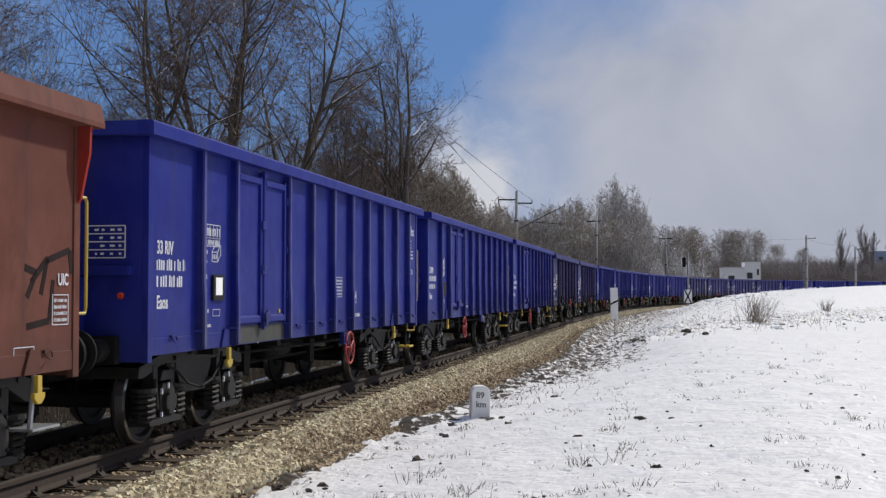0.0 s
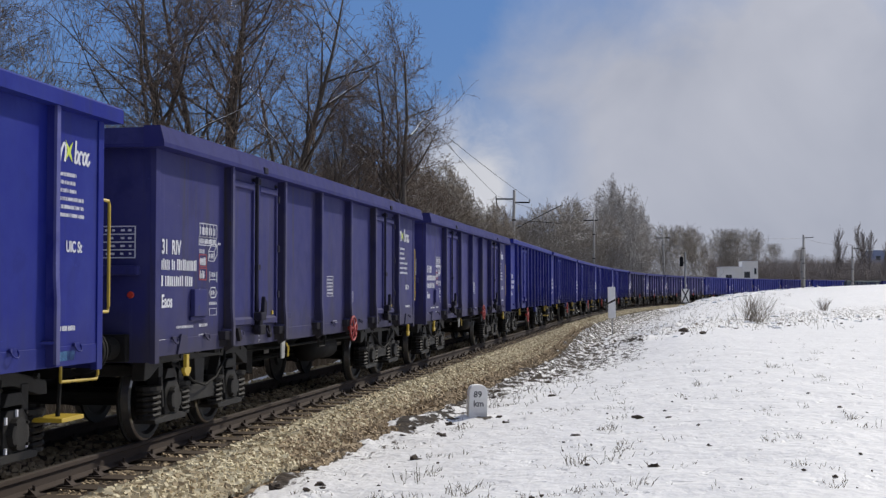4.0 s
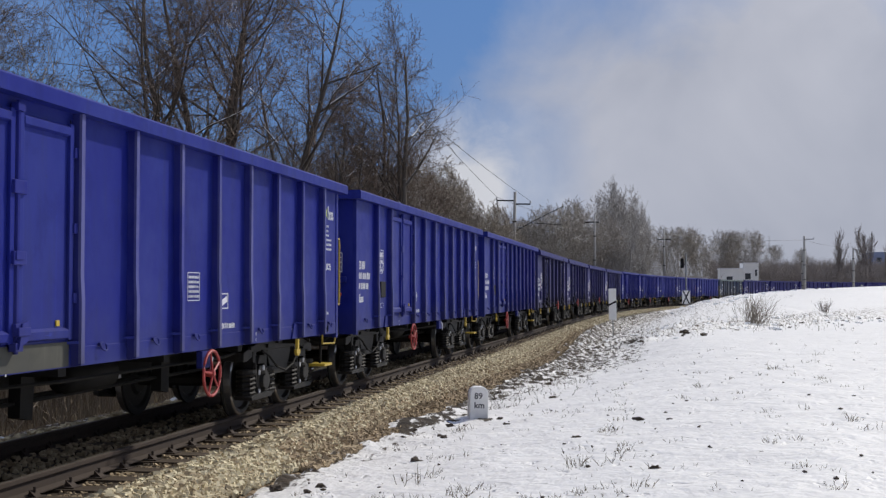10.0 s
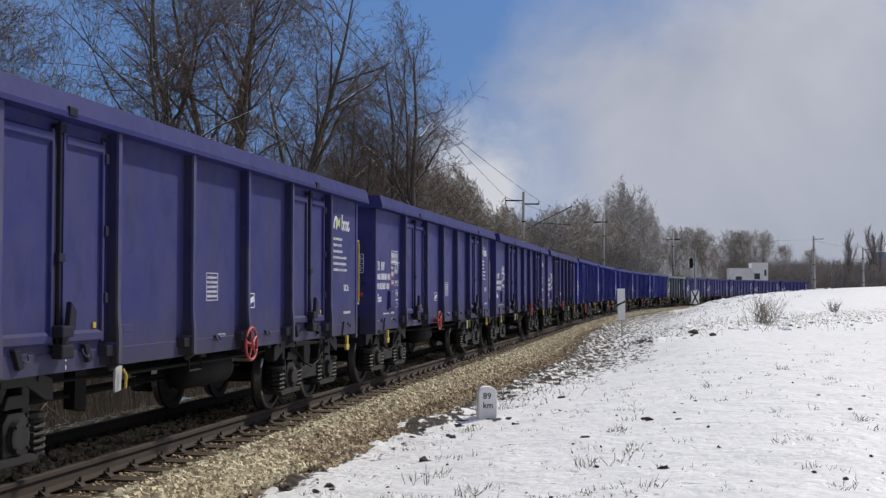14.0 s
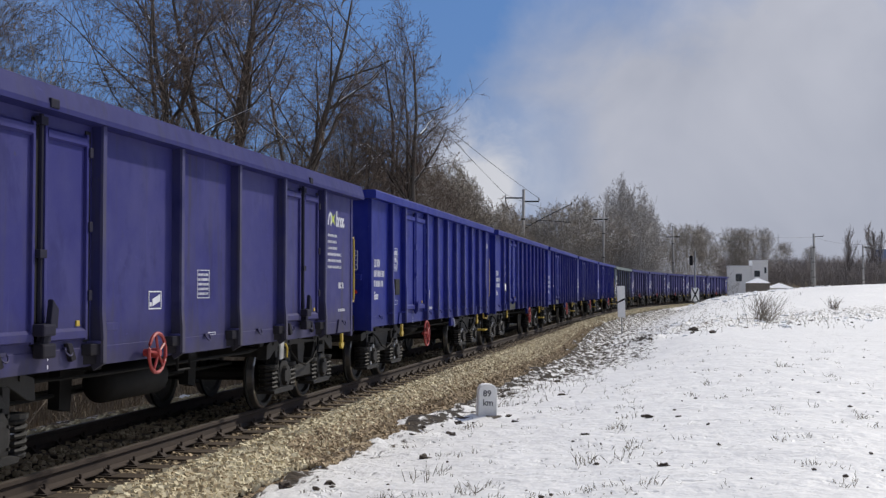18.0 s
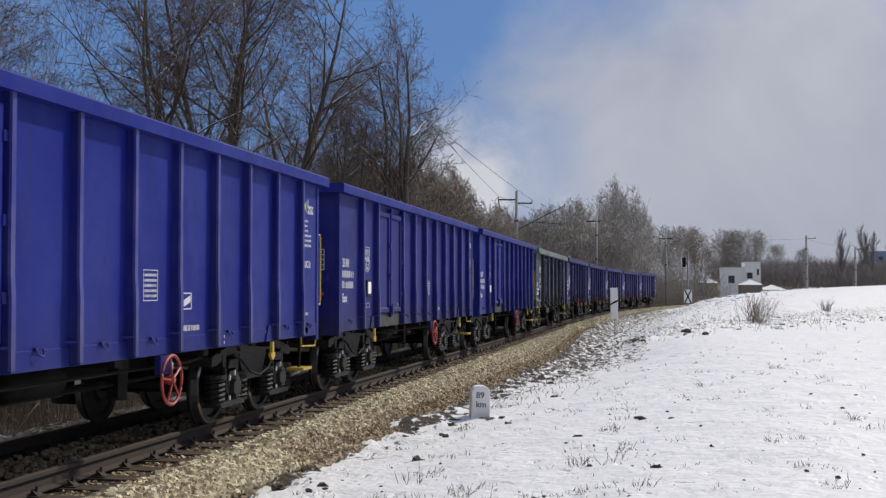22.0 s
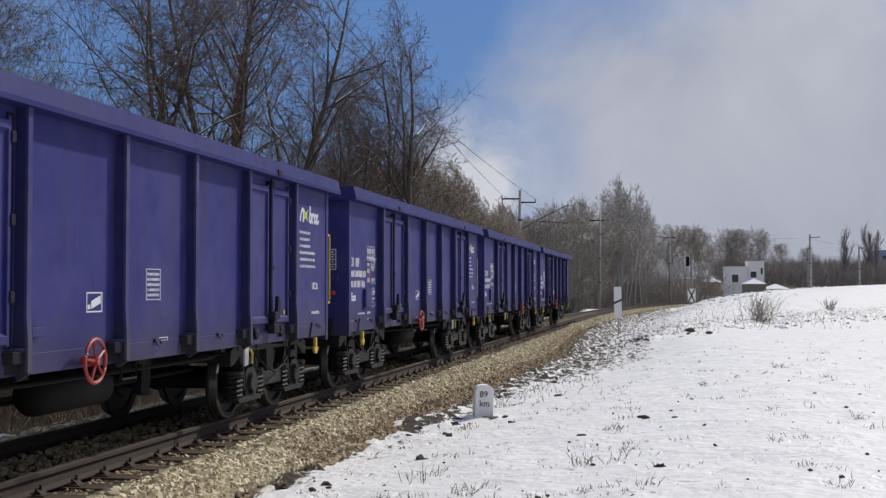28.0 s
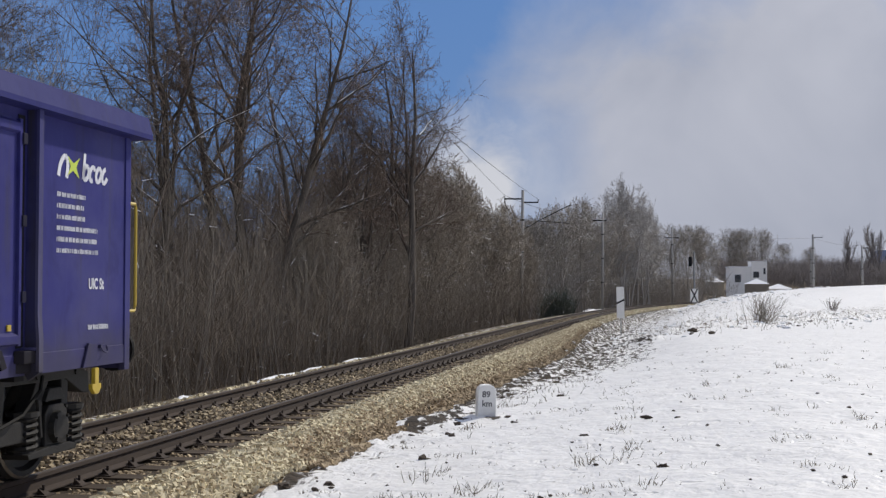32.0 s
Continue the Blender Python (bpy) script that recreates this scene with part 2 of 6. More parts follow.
M_CHALK = plain("yellow_chalk", (0.55, 0.55, 0.22), 0.8, 0.0, 0.3, 25.0, 0.05)
M_CYAN = plain("pale_blue_sticker_film", (0.16, 0.40, 0.70), 0.5, 0.0, 0.25, 25.0, 0.05)
M_BLACK = plain("black_sheet", (0.014, 0.014, 0.017), 0.8, 0.0, 0.3, 20.0, 0.1, 70.0, 0.2)
M_LAMP_RED = plain("red_reflector", (0.50, 0.05, 0.025), 0.25, 0.0, 0.1, 30.0, 0.1)
M_RAILTOP = plain("brown_run_rail_head", (0.10, 0.083, 0.07), 0.5, 0.1, 0.3, 9.0, 0.2, 60)
M_RUST = plain("brown_rusty_rail", (0.048, 0.032, 0.023), 0.9, 0.0, 0.4, 7.0, 0.4, 55)
M_SLEEPER = plain("weathered_sleeper_wood", (0.082, 0.062, 0.045), 0.9, 0.0, 0.5, 6.0, 0.8, 25, 0.2)
M_BARK = snowy("grey_brown_bark", (0.115, 0.10, 0.085), 0.35, 0.58)
M_TWIG = snowy("brown_twigs", (0.18, 0.138, 0.113), 0.35, 0.60)
M_BRUSH = snowy("brown_brushwood", (0.225, 0.19, 0.155), 0.4, 0.64)
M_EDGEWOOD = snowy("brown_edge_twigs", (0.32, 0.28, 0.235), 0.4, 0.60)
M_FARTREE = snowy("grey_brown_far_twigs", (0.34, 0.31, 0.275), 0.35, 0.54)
M_SPRUCE = snowy("dark_evergreen_twigs", (0.10, 0.11, 0.09), 0.4, 0.48)
M_PALE = plain("pale_grey_saplings", (0.30, 0.265, 0.22), 0.9, 0.0, 0.4, 1.0, 0.2, 30, 0.2)
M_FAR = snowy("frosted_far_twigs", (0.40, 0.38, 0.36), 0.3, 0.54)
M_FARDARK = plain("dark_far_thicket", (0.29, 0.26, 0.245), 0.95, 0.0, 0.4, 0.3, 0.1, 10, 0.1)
M_CONCRETE = plain("spun_concrete", (0.34, 0.33, 0.315), 0.85, 0.0, 0.2, 2.5, 0.4, 40)
M_GALV = plain("galvanised_steel", (0.30, 0.31, 0.32), 0.5, 0.6, 0.2, 8.0, 0.1)
M_WIRE = plain("weathered_copper_wire", (0.05, 0.05, 0.05), 0.6, 0.4, 0.1, 5.0, 0.0)
M_WHITE = plain("white_enamel_board", (0.90, 0.90, 0.88), 0.5, 0.0, 0.08, 6.0, 0.1)
M_LIMEWASH = plain("limewashed_stone", (0.87, 0.86, 0.83), 0.85, 0.0, 0.14, 9.0, 0.5, 30)
M_HOUSE = plain("white_render", (0.93, 0.92, 0.89), 0.9, 0.0, 0.08, 1.0, 0.2, 20)
M_GRASS = plain("dry_straw_grass", (0.16, 0.13, 0.085), 0.9, 0.0, 0.4, 2.0, 0.1, 30, 0.2)
M_CLOD = plain("dark_wet_soil", (0.085, 0.068, 0.054), 0.9, 0.0, 0.45, 9.0, 0.8, 30, 0.2)
M_GLASS = plain("dark_window_glass", (0.03, 0.035, 0.045), 0.08, 0.0, 0.2, 3.0, 0.0)


def stone_material(name, pair):
    n = Nodes(name, 0.9, 0.0, 0.25)
    r = n.island()
    col = n.mix(r, pair[0], pair[1])
    pale = n.band(n.noise(0.35, 4, 0.6, (1, 1, 1), 0.4), 0.35, 0.65)
    col = n.mix(n.math("MULTIPLY", pale, 0.22), col, (0.26, 0.19, 0.11))
    col = n.mix(n.math("MULTIPLY", n.noise(45.0, 5), 0.5), col, (0.31, 0.235, 0.15))
    n.bump(n.noise(70.0, 5), 0.5, 0.006)
    return n.done(col)


def bed_material():
    n = Nodes("ballast_bed", 0.95, 0.0, 0.2)
    grain = n.t.nodes.new("ShaderNodeTexVoronoi")
    grain.inputs["Scale"].default_value = 17.0
    n.put(n.co, grain.inputs["Vector"])
    col = n.mix(n.band(grain.outputs["Color"], 0.2, 0.8), (0.10, 0.07, 0.04), (0.36, 0.28, 0.19))
    col = n.mix(n.math("MULTIPLY", n.band(n.noise(0.5, 5), 0.4, 0.6), 0.5), col, (0.15, 0.11, 0.075))
    n.bump(grain.outputs["Distance"], 0.9, 0.03)
    return n.done(col)


def land_material():
    """Snow, with bare wet earth, dead grass and leaf litter where the cover attribute lets it through."""
    n = Nodes("snow_and_earth", 0.55, 0.0, 0.3)
    litter = n.mix(n.band(n.noise(7.0, 8, 0.7), 0.35, 0.65), (0.045, 0.034, 0.025), (0.15, 0.105, 0.065))
    litter = n.mix(n.math("MULTIPLY", n.band(n.noise(1.1, 5), 0.45, 0.65), 0.6), litter, (0.16, 0.135, 0.085))
    soil = n.mix(n.band(n.noise(8.0, 8, 0.7), 0.35, 0.65), (0.020, 0.016, 0.013), (0.062, 0.047, 0.034))
    litter = n.mix(n.attribute("wet"), litter, soil)
    snow = n.mix(n.band(n.noise(2.0, 6), 0.3, 0.7), (0.76, 0.75, 0.735), (0.835, 0.825, 0.805))
    bare = n.math("ADD", n.attribute("bare"), n.math("MULTIPLY", n.math("SUBTRACT", n.noise(3.6, 8, 0.66, (1.4, 0.75, 1), 0.6), 0.5), 1.15))
    f = n.band(bare, 0.52, 0.60)
    col = n.mix(f, snow, litter)
    dents = n.band(n.noise(3.4, 3, 0.6, (1, 1, 1), 0.5, (5, 1, 0)), 0.60, 0.72)
    n.bump(n.math("SUBTRACT", n.math("ADD", n.math("MULTIPLY", n.noise(1.3, 2, 0.5), 0.8), n.math("ADD", n.math("MULTIPLY", n.noise(6.5, 3, 0.5), 0.55), n.math("MULTIPLY", n.noise(28.0, 2, 0.5), 0.06))), n.math("MULTIPLY", dents, 0.30)), 0.75, 0.10)
    n.put(n.math("ADD", 0.5, n.math("MULTIPLY", f, 0.4)), n.p.inputs["Roughness"])
    return n.done(col)


M_STONE = stone_material("tan_ballast_stone", ((0.34, 0.275, 0.17), (0.94, 0.87, 0.62)))
M_OILY = stone_material("oil_dark_track_stone", ((0.12, 0.094, 0.06), (0.55, 0.455, 0.305)))
M_SOILED = stone_material("brown_soiled_stone", ((0.13, 0.098, 0.062), (0.54, 0.43, 0.28)))
M_BED, M_LAND = bed_material(), land_material()
# oily bed between the rails, darkened further for the shade under the train
M_OILBED = plain("oily_shaded_track_bed", (0.06, 0.045, 0.032), 0.95, 0.0, 0.5, 4.0, 0.9, 18, 0.2)
M_EARTHY = plain("earthy_ballast_foot", (0.16, 0.115, 0.07), 0.95, 0.0, 0.5, 3.0, 0.9, 18, 0.2)
M_SNOW = plain("settled_snow", (0.86, 0.87, 0.89), 0.55, 0.0, 0.04, 3.0, 0.5, 8)


# ---- shapes ----


def mesh_of(bm, name, material):
    me = bpy.data.meshes.new(name)
    bm.to_mesh(me)
    bm.free()
    me.materials.append(material)
    return me


def part(name, bm, material, parent, label=""):
    """Links a bmesh (or a finished mesh) as one mesh object under a thing or a part."""
    me = bm if isinstance(bm, bpy.types.Mesh) else mesh_of(bm, name, material)
    ob = new(name, me)
    ob.parent = parent
    return tagged(ob, label)


def box(bm, x0, x1, y0, y1, z0, z1, bevel=0.0):
    vs = [bm.verts.new((x, y, z)) for z in (z0, z1) for x, y in ((x0, y0), (x1, y0), (x1, y1), (x0, y1))]
    fs = [bm.faces.new([vs[i] for i in f]) for f in ((3, 2, 1, 0), (4, 5, 6, 7), (0, 1, 5, 4), (1, 2, 6, 5), (2, 3, 7, 6), (3, 0, 4, 7))]
    if bevel:
        bmesh.ops.bevel(bm, geom=list({e for f in fs for e in f.edges}), offset=bevel, segments=2, profile=0.6, affect="EDGES")
    return bm


def prism(bm, pts, axis, a0, a1, bevel=0.0):
    """Extrudes a closed outline along x, y or z. The outline's points are in the two other axes, in order."""
    def place(p, a):
        return {"x": (a, p[0], p[1]), "y": (p[0], a, p[1]), "z": (p[0], p[1], a)}[axis]
    lo = [bm.verts.new(place(p, a0)) for p in pts]
    hi = [bm.verts.new(place(p, a1)) for p in pts]
    n = len(pts)
    fs = [bm.faces.new(lo), bm.faces.new(hi[::-1])] + [bm.faces.new((lo[i], hi[i], hi[(i + 1) % n], lo[(i + 1) % n])) for i in range(n)]
    bmesh.ops.recalc_face_normals(bm, faces=fs)
    if bevel:
        bmesh.ops.bevel(bm, geom=list({e for f in fs for e in f.edges}), offset=bevel, segments=2, profile=0.6, affect="EDGES")
    return bm


def tube(bm, path, r, sides=6, closed=False):
    """A round bar along a path of points."""
    path = [Vector(p) for p in path]
    rings = []
    n = len(path)
    for i, p in enumerate(path):
        a, b = (path[i - 1] if i or closed else p), (path[(i + 1) % n] if i < n - 1 or closed else p)
        d = (b - a).normalized()
        u = d.orthogonal().normalized() if abs(d.z) > 0.9 else d.cross(Vector((0, 0, 1))).normalized()
        v = d.cross(u)
        rr = r[i] if isinstance(r, (list, tuple)) else r
        rings.append([bm.verts.new(p + (u * math.cos(t) + v * math.sin(t)) * rr) for t in (2 * math.pi * k / sides for k in range(sides))])
    fs = []
    for i in range(n if closed else n - 1):
        a, b = rings[i], rings[(i + 1) % n]
        fs += [bm.faces.new((a[k], a[(k + 1) % sides], b[(k + 1) % sides], b[k])) for k in range(sides)]
    if not closed:
        fs += [bm.faces.new(rings[0][::-1]), bm.faces.new(rings[-1])]
    bmesh.ops.recalc_face_normals(bm, faces=fs)
    return bm


def lathe(bm, profile, axis="y", sides=28, centre=(0, 0, 0)):
    """Turns a profile of (along, radius) about an axis."""
    c = Vector(centre)
    rings = []
    for a, r in profile:
        ring = []
        for k in range(sides):
            t = 2 * math.pi * k / sides
            p = {"x": (a, r * math.cos(t), r * math.sin(t)), "y": (r * math.cos(t), a, r * math.sin(t)), "z": (r * math.cos(t), r * math.sin(t), a)}[axis]
            ring.append(bm.verts.new(c + Vector(p)))
        rings.append(ring)
    fs = [bm.faces.new((a[k], a[(k + 1) % sides], b[(k + 1) % sides], b[k])) for a, b in zip(rings, rings[1:]) for k in range(sides)]
    fs += [bm.faces.new(rings[0]), bm.faces.new(rings[-1][::-1])]
    bmesh.ops.recalc_face_normals(bm, faces=fs)
    return bm


def smooth(ob):
    for f in ob.data.polygons:
        f.use_smooth = True
    return ob


def lettering(text, size):
    """A flat mesh of the built-in font, in x and z, facing -y, from its lower left corner."""
    cu = bpy.data.curves.new("text", "FONT")
    cu.resolution_u = 3
    cu.body, cu.size, cu.extrude, cu.offset = text, size, 0.0015, size * 0.022
    ob = new("text", cu)
    bpy.context.view_layer.update()
    me = bpy.data.meshes.new_from_object(ob.evaluated_get(bpy.context.evaluated_depsgraph_get()))
    bpy.data.objects.remove(ob)
    bpy.data.curves.remove(cu)
    me.transform(Euler((radians(90), 0, 0)).to_matrix().to_4x4())
    return me


def raw(name, verts, faces, material):
    me = bpy.data.meshes.new(name)
    me.from_pydata(verts, [], faces)
    me.materials.append(material)
    return me


# ---- the line of the track: distance s along it, offset u to its right ----
CURVE_S = (0, 45, 90, 135, 180, 225, 260, 320, 420)
CURVE_K = (0.00098, -0.00022, 0.00177, 0.00275, 0.00414, 0.00581, 0.0062, 0.0050, 0.0030)
LINE_S = np.arange(-420.0, 520.0, 1.0)
_k = np.where(LINE_S < 0, 0.0004, np.interp(LINE_S, CURVE_S, CURVE_K))
LINE_T = np.cumsum(_k)
LINE_T += 0.1721 - np.interp(0, LINE_S, LINE_T)
LINE_X = np.cumsum(np.sin(LINE_T))
LINE_X += -6.411 - np.interp(0, LINE_S, LINE_X)
LINE_Y = np.cumsum(np.cos(LINE_T))
LINE_Y -= np.interp(0, LINE_S, LINE_Y)


def rail_at(s):
    return tuple(float(np.interp(s, LINE_S, c)) for c in (LINE_X, LINE_Y, LINE_T))


def beside(s, u, z=0.0):
    x, y, t = rail_at(s)
    return Vector((x + u * math.cos(t), y - u * math.sin(t), z))


def track_pose(s, u=0.0, z=0.0, turn=0.0):
    """x along the track, away from the camera; y to its left."""
    x, y, t = rail_at(s)
    return Matrix.Translation(beside(s, u, z)) @ Matrix.Rotation(math.pi / 2 - t + radians(turn), 4, "Z")


def su(x, y):
    """s and u of points, as arrays."""
    x, y = np.asarray(x, float).ravel(), np.asarray(y, float).ravel()
    s, u = np.empty_like(x), np.empty_like(x)
    for i in range(0, len(x), 4000):
        a, b = x[i:i + 4000, None], y[i:i + 4000, None]
        j = np.argmin((LINE_X - a) ** 2 + (LINE_Y - b) ** 2, axis=1)
        dx, dy, t = a[:, 0] - LINE_X[j], b[:, 0] - LINE_Y[j], LINE_T[j]
        s[i:i + 4000] = LINE_S[j] + dx * np.sin(t) + dy * np.cos(t)
        u[i:i + 4000] = dx * np.cos(t) - dy * np.sin(t)
    return s, u


def ease(v, a, b):
    w = np.clip((v - a) / (b - a), 0, 1)
    return w * w * (3 - 2 * w)


def toe(s):
    """Half width and height of the ballast's foot."""
    k = np.clip(s - 13, 0, 28)
    buried = ease(np.asarray(s, float), 40, 64)
    return 2.0 + 0.016 * k - 0.50 * buried, -0.47 - 0.005 * k + 0.27 * buried


def land(x, y):
    """Height of the ground."""
    x, y = np.asarray(x, float), np.asarray(y, float)
    shape = x.shape
    s, u = su(x, y)
    x, y = x.ravel(), y.ravel()
    w, zt = toe(s)
    low = -0.004 * np.clip(s - 15, 0, 70)
    q = ((x - 8.3) * -34 + (y - 48) * 22) / 40.5
    # the line runs into a shallow cutting round the bend; the field rises inside the curve
    high = np.interp(s, (60, 95, 140, 160, 215, 260), (-0.65, -0.55, 0.35, 0.8, 1.8, 1.9)) + 0.036 * np.clip(u - 3, 0, 45)
    field = low + (high - low) * ease(q, -1.0, 22.0) + 0.25 * ease(q, -0.5, 3.5) * ease(u, 4, 9)
    dip = -(0.25 * ease(s, 22, 45) + 0.25 * ease(s, 45, 64)) * (1 - ease(s, 110, 145)) * ease(u - w, 0.0, 1.3) * (1 - ease(u - w, 1.4, 5.0))
    right = dip + zt + (field - zt) * ease(u, w, w + 6.5 - 3.0 * ease(s, 90, 140))
    left = zt - 0.75 * ease(-u, w + 0.6, w + 5) + 5.5 * ease(-u, 10, 75)
    z = np.where(u > w, right, np.where(u < -w, left, zt - 0.12))
    far = ease(np.hypot(x, y), 420, 700)
    return (z * (1 - far) + 1.0 * far).reshape(shape)


def land_at(x, y):
    return float(land(np.array([x]), np.array([y]))[0])


# ---- the train: open wagons; each has its x along the train, the field's side at -y, z from the rail's top ----


def wheelset_mesh():
    bm = bmesh.new()
    for side in (-1, 1):
        rim = [(0.66, 0.10), (0.655, 0.18), (0.69, 0.22), (0.70, 0.36), (0.672, 0.40), (0.672, 0.485), (0.70, 0.492), (0.712, 0.463), (0.797, 0.458), (0.813, 0.436), (0.812, 0.39), (0.765, 0.36), (0.735, 0.20), (0.80, 0.15), (0.80, 0.09)]
        lathe(bm, [(side * a, r) for a, r in rim], "y", 32)
    lathe(bm, [(-1.06, 0.06), (-1.06, 0.07), (-0.66, 0.085), (0.66, 0.085), (1.06, 0.07), (1.06, 0.06)], "y", 8)
    me = mesh_of(bm, "wheelset", M_WHEEL)
    me.materials.append(M_TREAD)
    for f in me.polygons:
        r = math.hypot(f.center.x, f.center.z)
        if abs(f.center.y) > 0.6 and 0.444 < r < 0.47:
            f.material_index = 1
    return me


def spring_mesh():
    bm = bmesh.new()
    turns, n = 5, 40
    path = [(0.115 * math.cos(2 * math.pi * turns * i / n), 0.115 * math.sin(2 * math.pi * turns * i / n), 0.30 * i / n) for i in range(n + 1)]
    tube(bm, path, 0.024, 5)
    lathe(bm, [(0.29, 0.10), (0.30, 0.14), (0.34, 0.14)], "z", 12)
    lathe(bm, [(-0.02, 0.12), (0.0, 0.125), (0.015, 0.12)], "z", 12)
    return mesh_of(bm, "coil_spring", M_BOGIE)


def axle_box_mesh(kind):
    bm = bmesh.new()
    prism(bm, [(-0.19, 0.30), (-0.13, 0.24), (0.13, 0.24), (0.19, 0.30), (0.19, 0.58), (0.12, 0.66), (-0.12, 0.66), (-0.19, 0.58)], "y", -1.10, -0.90, 0.012)
    lathe(bm, [(-1.155, 0.10), (-1.15, 0.135), (-1.10, 0.145)], "y", 16, (0, 0, 0.46))
    for dx in (-0.09, 0.09):
        for dz in (-0.09, 0.09):
            lathe(bm, [(-1.17, 0.014), (-1.14, 0.016)], "y", 6, (dx, 0, 0.46 + dz))
    prism(bm, [(-0.52, 0.28), (-0.50, 0.235), (0.30, 0.235), (0.32, 0.28), (0.18, 0.31), (-0.18, 0.31)], "y", -1.13, -0.88, 0.008)
    plainly = set(bm.faces)
    if kind == "new":
        for dx, dz in ((-0.17, 0.33), (-0.17, 0.58), (0.16, 0.36), (0.0, 0.63)):
            box(bm, dx - 0.012, dx + 0.012, -1.118, -1.10, dz - 0.03, dz + 0.03)
    for f in bm.faces:
        f.material_index = int(f not in plainly)
    me = mesh_of(bm, "axle_box", M_BOGIE)
    me.materials.append(M_MARK)
    return me


def bogie_frame_mesh(kind):
    """Two cast side frames of beams, struts and pedestals, with openings between them, and the cross members."""
    bm = bmesh.new()
    for side in (-1, 1):
        def beam(pts, a, b, bevel=0.012):
            prism(bm, pts, "y", min(side * a, side * b), max(side * a, side * b), bevel)
        if kind == "new":
            beam([(-1.52, 0.74), (-1.50, 0.86), (-0.95, 0.97), (0.95, 0.97), (1.50, 0.86), (1.52, 0.74), (1.38, 0.74), (0.95, 0.85), (-0.95, 0.85), (-1.38, 0.74)], 0.93, 1.05)
            beam([(-0.34, 0.50), (0.34, 0.50), (0.52, 0.80), (0.52, 0.86), (-0.52, 0.86), (-0.52, 0.80)], 0.94, 1.03)
        else:
            beam([(-1.56, 0.70), (-1.54, 0.90), (-1.2, 0.99), (1.2, 0.99), (1.54, 0.90), (1.56, 0.70), (1.42, 0.72), (1.12, 0.86), (-1.12, 0.86), (-1.42, 0.72)], 0.92, 1.07)
            beam([(-0.44, 0.38), (0.44, 0.38), (0.50, 0.50), (0.36, 0.56), (-0.36, 0.56), (-0.50, 0.50)], 0.92, 1.07)
            for k in (-1, 1):
                beam([(k * 0.40, 0.48), (k * 0.54, 0.46), (k * 0.84, 0.86), (k * 0.64, 0.88)], 0.93, 1.06)
            beam([(-0.12, 0.54), (0.12, 0.54), (0.16, 0.88), (-0.16, 0.88)], 0.94, 1.05)
        box(bm, -0.24, 0.24, min(side * 0.9, side * 1.10), max(side * 0.9, side * 1.10), 0.93, 1.02, 0.01)
        for ax in (-0.9, 0.9):
            for dx in (-0.22, 0.22):
                beam([(ax + dx - 0.045, 0.30), (ax + dx + 0.045, 0.30), (ax + dx + 0.06, 0.86), (ax + dx - 0.06, 0.86)], 0.93, 1.06, 0.01)
            beam([(ax - 0.17, 0.69), (ax + 0.17, 0.69), (ax + 0.10, 0.80), (ax - 0.10, 0.80)], 0.95, 1.09, 0.01)
            # links, dampers and bolts
            tube(bm, [(ax - 0.30, side * 1.09, 0.72), (ax - 0.27, side * 1.10, 0.40)], 0.022, 6)
            for dz in (0.36, 0.50, 0.62):
                lathe(bm, [(side * 1.05, 0.022), (side * 1.085, 0.018)], "y", 6, (ax + 0.22, 0, dz))
        for x in (-1.3, -0.62, 0.62, 1.3):
            lathe(bm, [(side * 1.04, 0.03), (side * 1.085, 0.026)], "y", 6, (x, 0, 0.91))
    box(bm, -0.24, 0.24, -0.95, 0.95, 0.66, 0.92, 0.02)
    for x in (-1.45, 1.45):
        box(bm, x - 0.06, x + 0.06, -1.0, 1.0, 0.74, 0.86, 0.012)
    for x in (-0.42, 0.42):
        box(bm, x - 0.04, x + 0.04, -0.85, 0.85, 0.36, 0.46, 0.01)
        for y in (-0.75, 0.75):
            prism(bm, [(x - 0.10, 0.25), (x + 0.06, 0.22), (x + 0.06, 0.62), (x - 0.06, 0.66)], "y", y - 0.045, y + 0.045)
    return mesh_of(bm, "bogie_frame", M_BOGIE)


WHEELSET, SPRING = wheelset_mesh(), spring_mesh()
AXLE_BOX = {k: axle_box_mesh(k) for k in ("new", "old")}
FRAME = {k: bogie_frame_mesh(k) for k in ("new", "old")}
WHEELSETS = []


def hose_mesh():
    bm = bmesh.new()
    pts = [(-0.95, -1.10, 0.86), (-0.75, -1.14, 0.78), (-0.45, -1.15, 0.62), (-0.1, -1.15, 0.55), (0.25, -1.15, 0.62), (0.55, -1.14, 0.80), (0.62, -1.12, 0.92)]
    tube(bm, pts, 0.016, 5)
    return mesh_of(bm, "brake_hose", M_UNDER)


HOSE = hose_mesh()


def bogie(kind, x, parent):
    b = part("bogie", FRAME[kind], None, parent, "grimy two-axle bogie frame with coil springs")
    b.location.x = x
    for ax in (-0.9, 0.9):
        w = part("wheelset", WHEELSET, None, b, "dark wheelset with bright worn treads")
        w.matrix_parent_inverse = Matrix.Translation((ax, 0, 0.46))
        for side in (0, 180):
            o = part("axle_box", AXLE_BOX[kind], None, b)
            o.matrix_basis = pose(ax, 0, 0, 0, 0, side)
            for dx in (-0.39, 0.39):
                o = part("coil_spring", SPRING, None, b)
                o.location = (ax + (dx if side == 0 else -dx), -1.0 if side == 0 else 1.0, 0.285)
    part("brake_hose", HOSE, None, b)


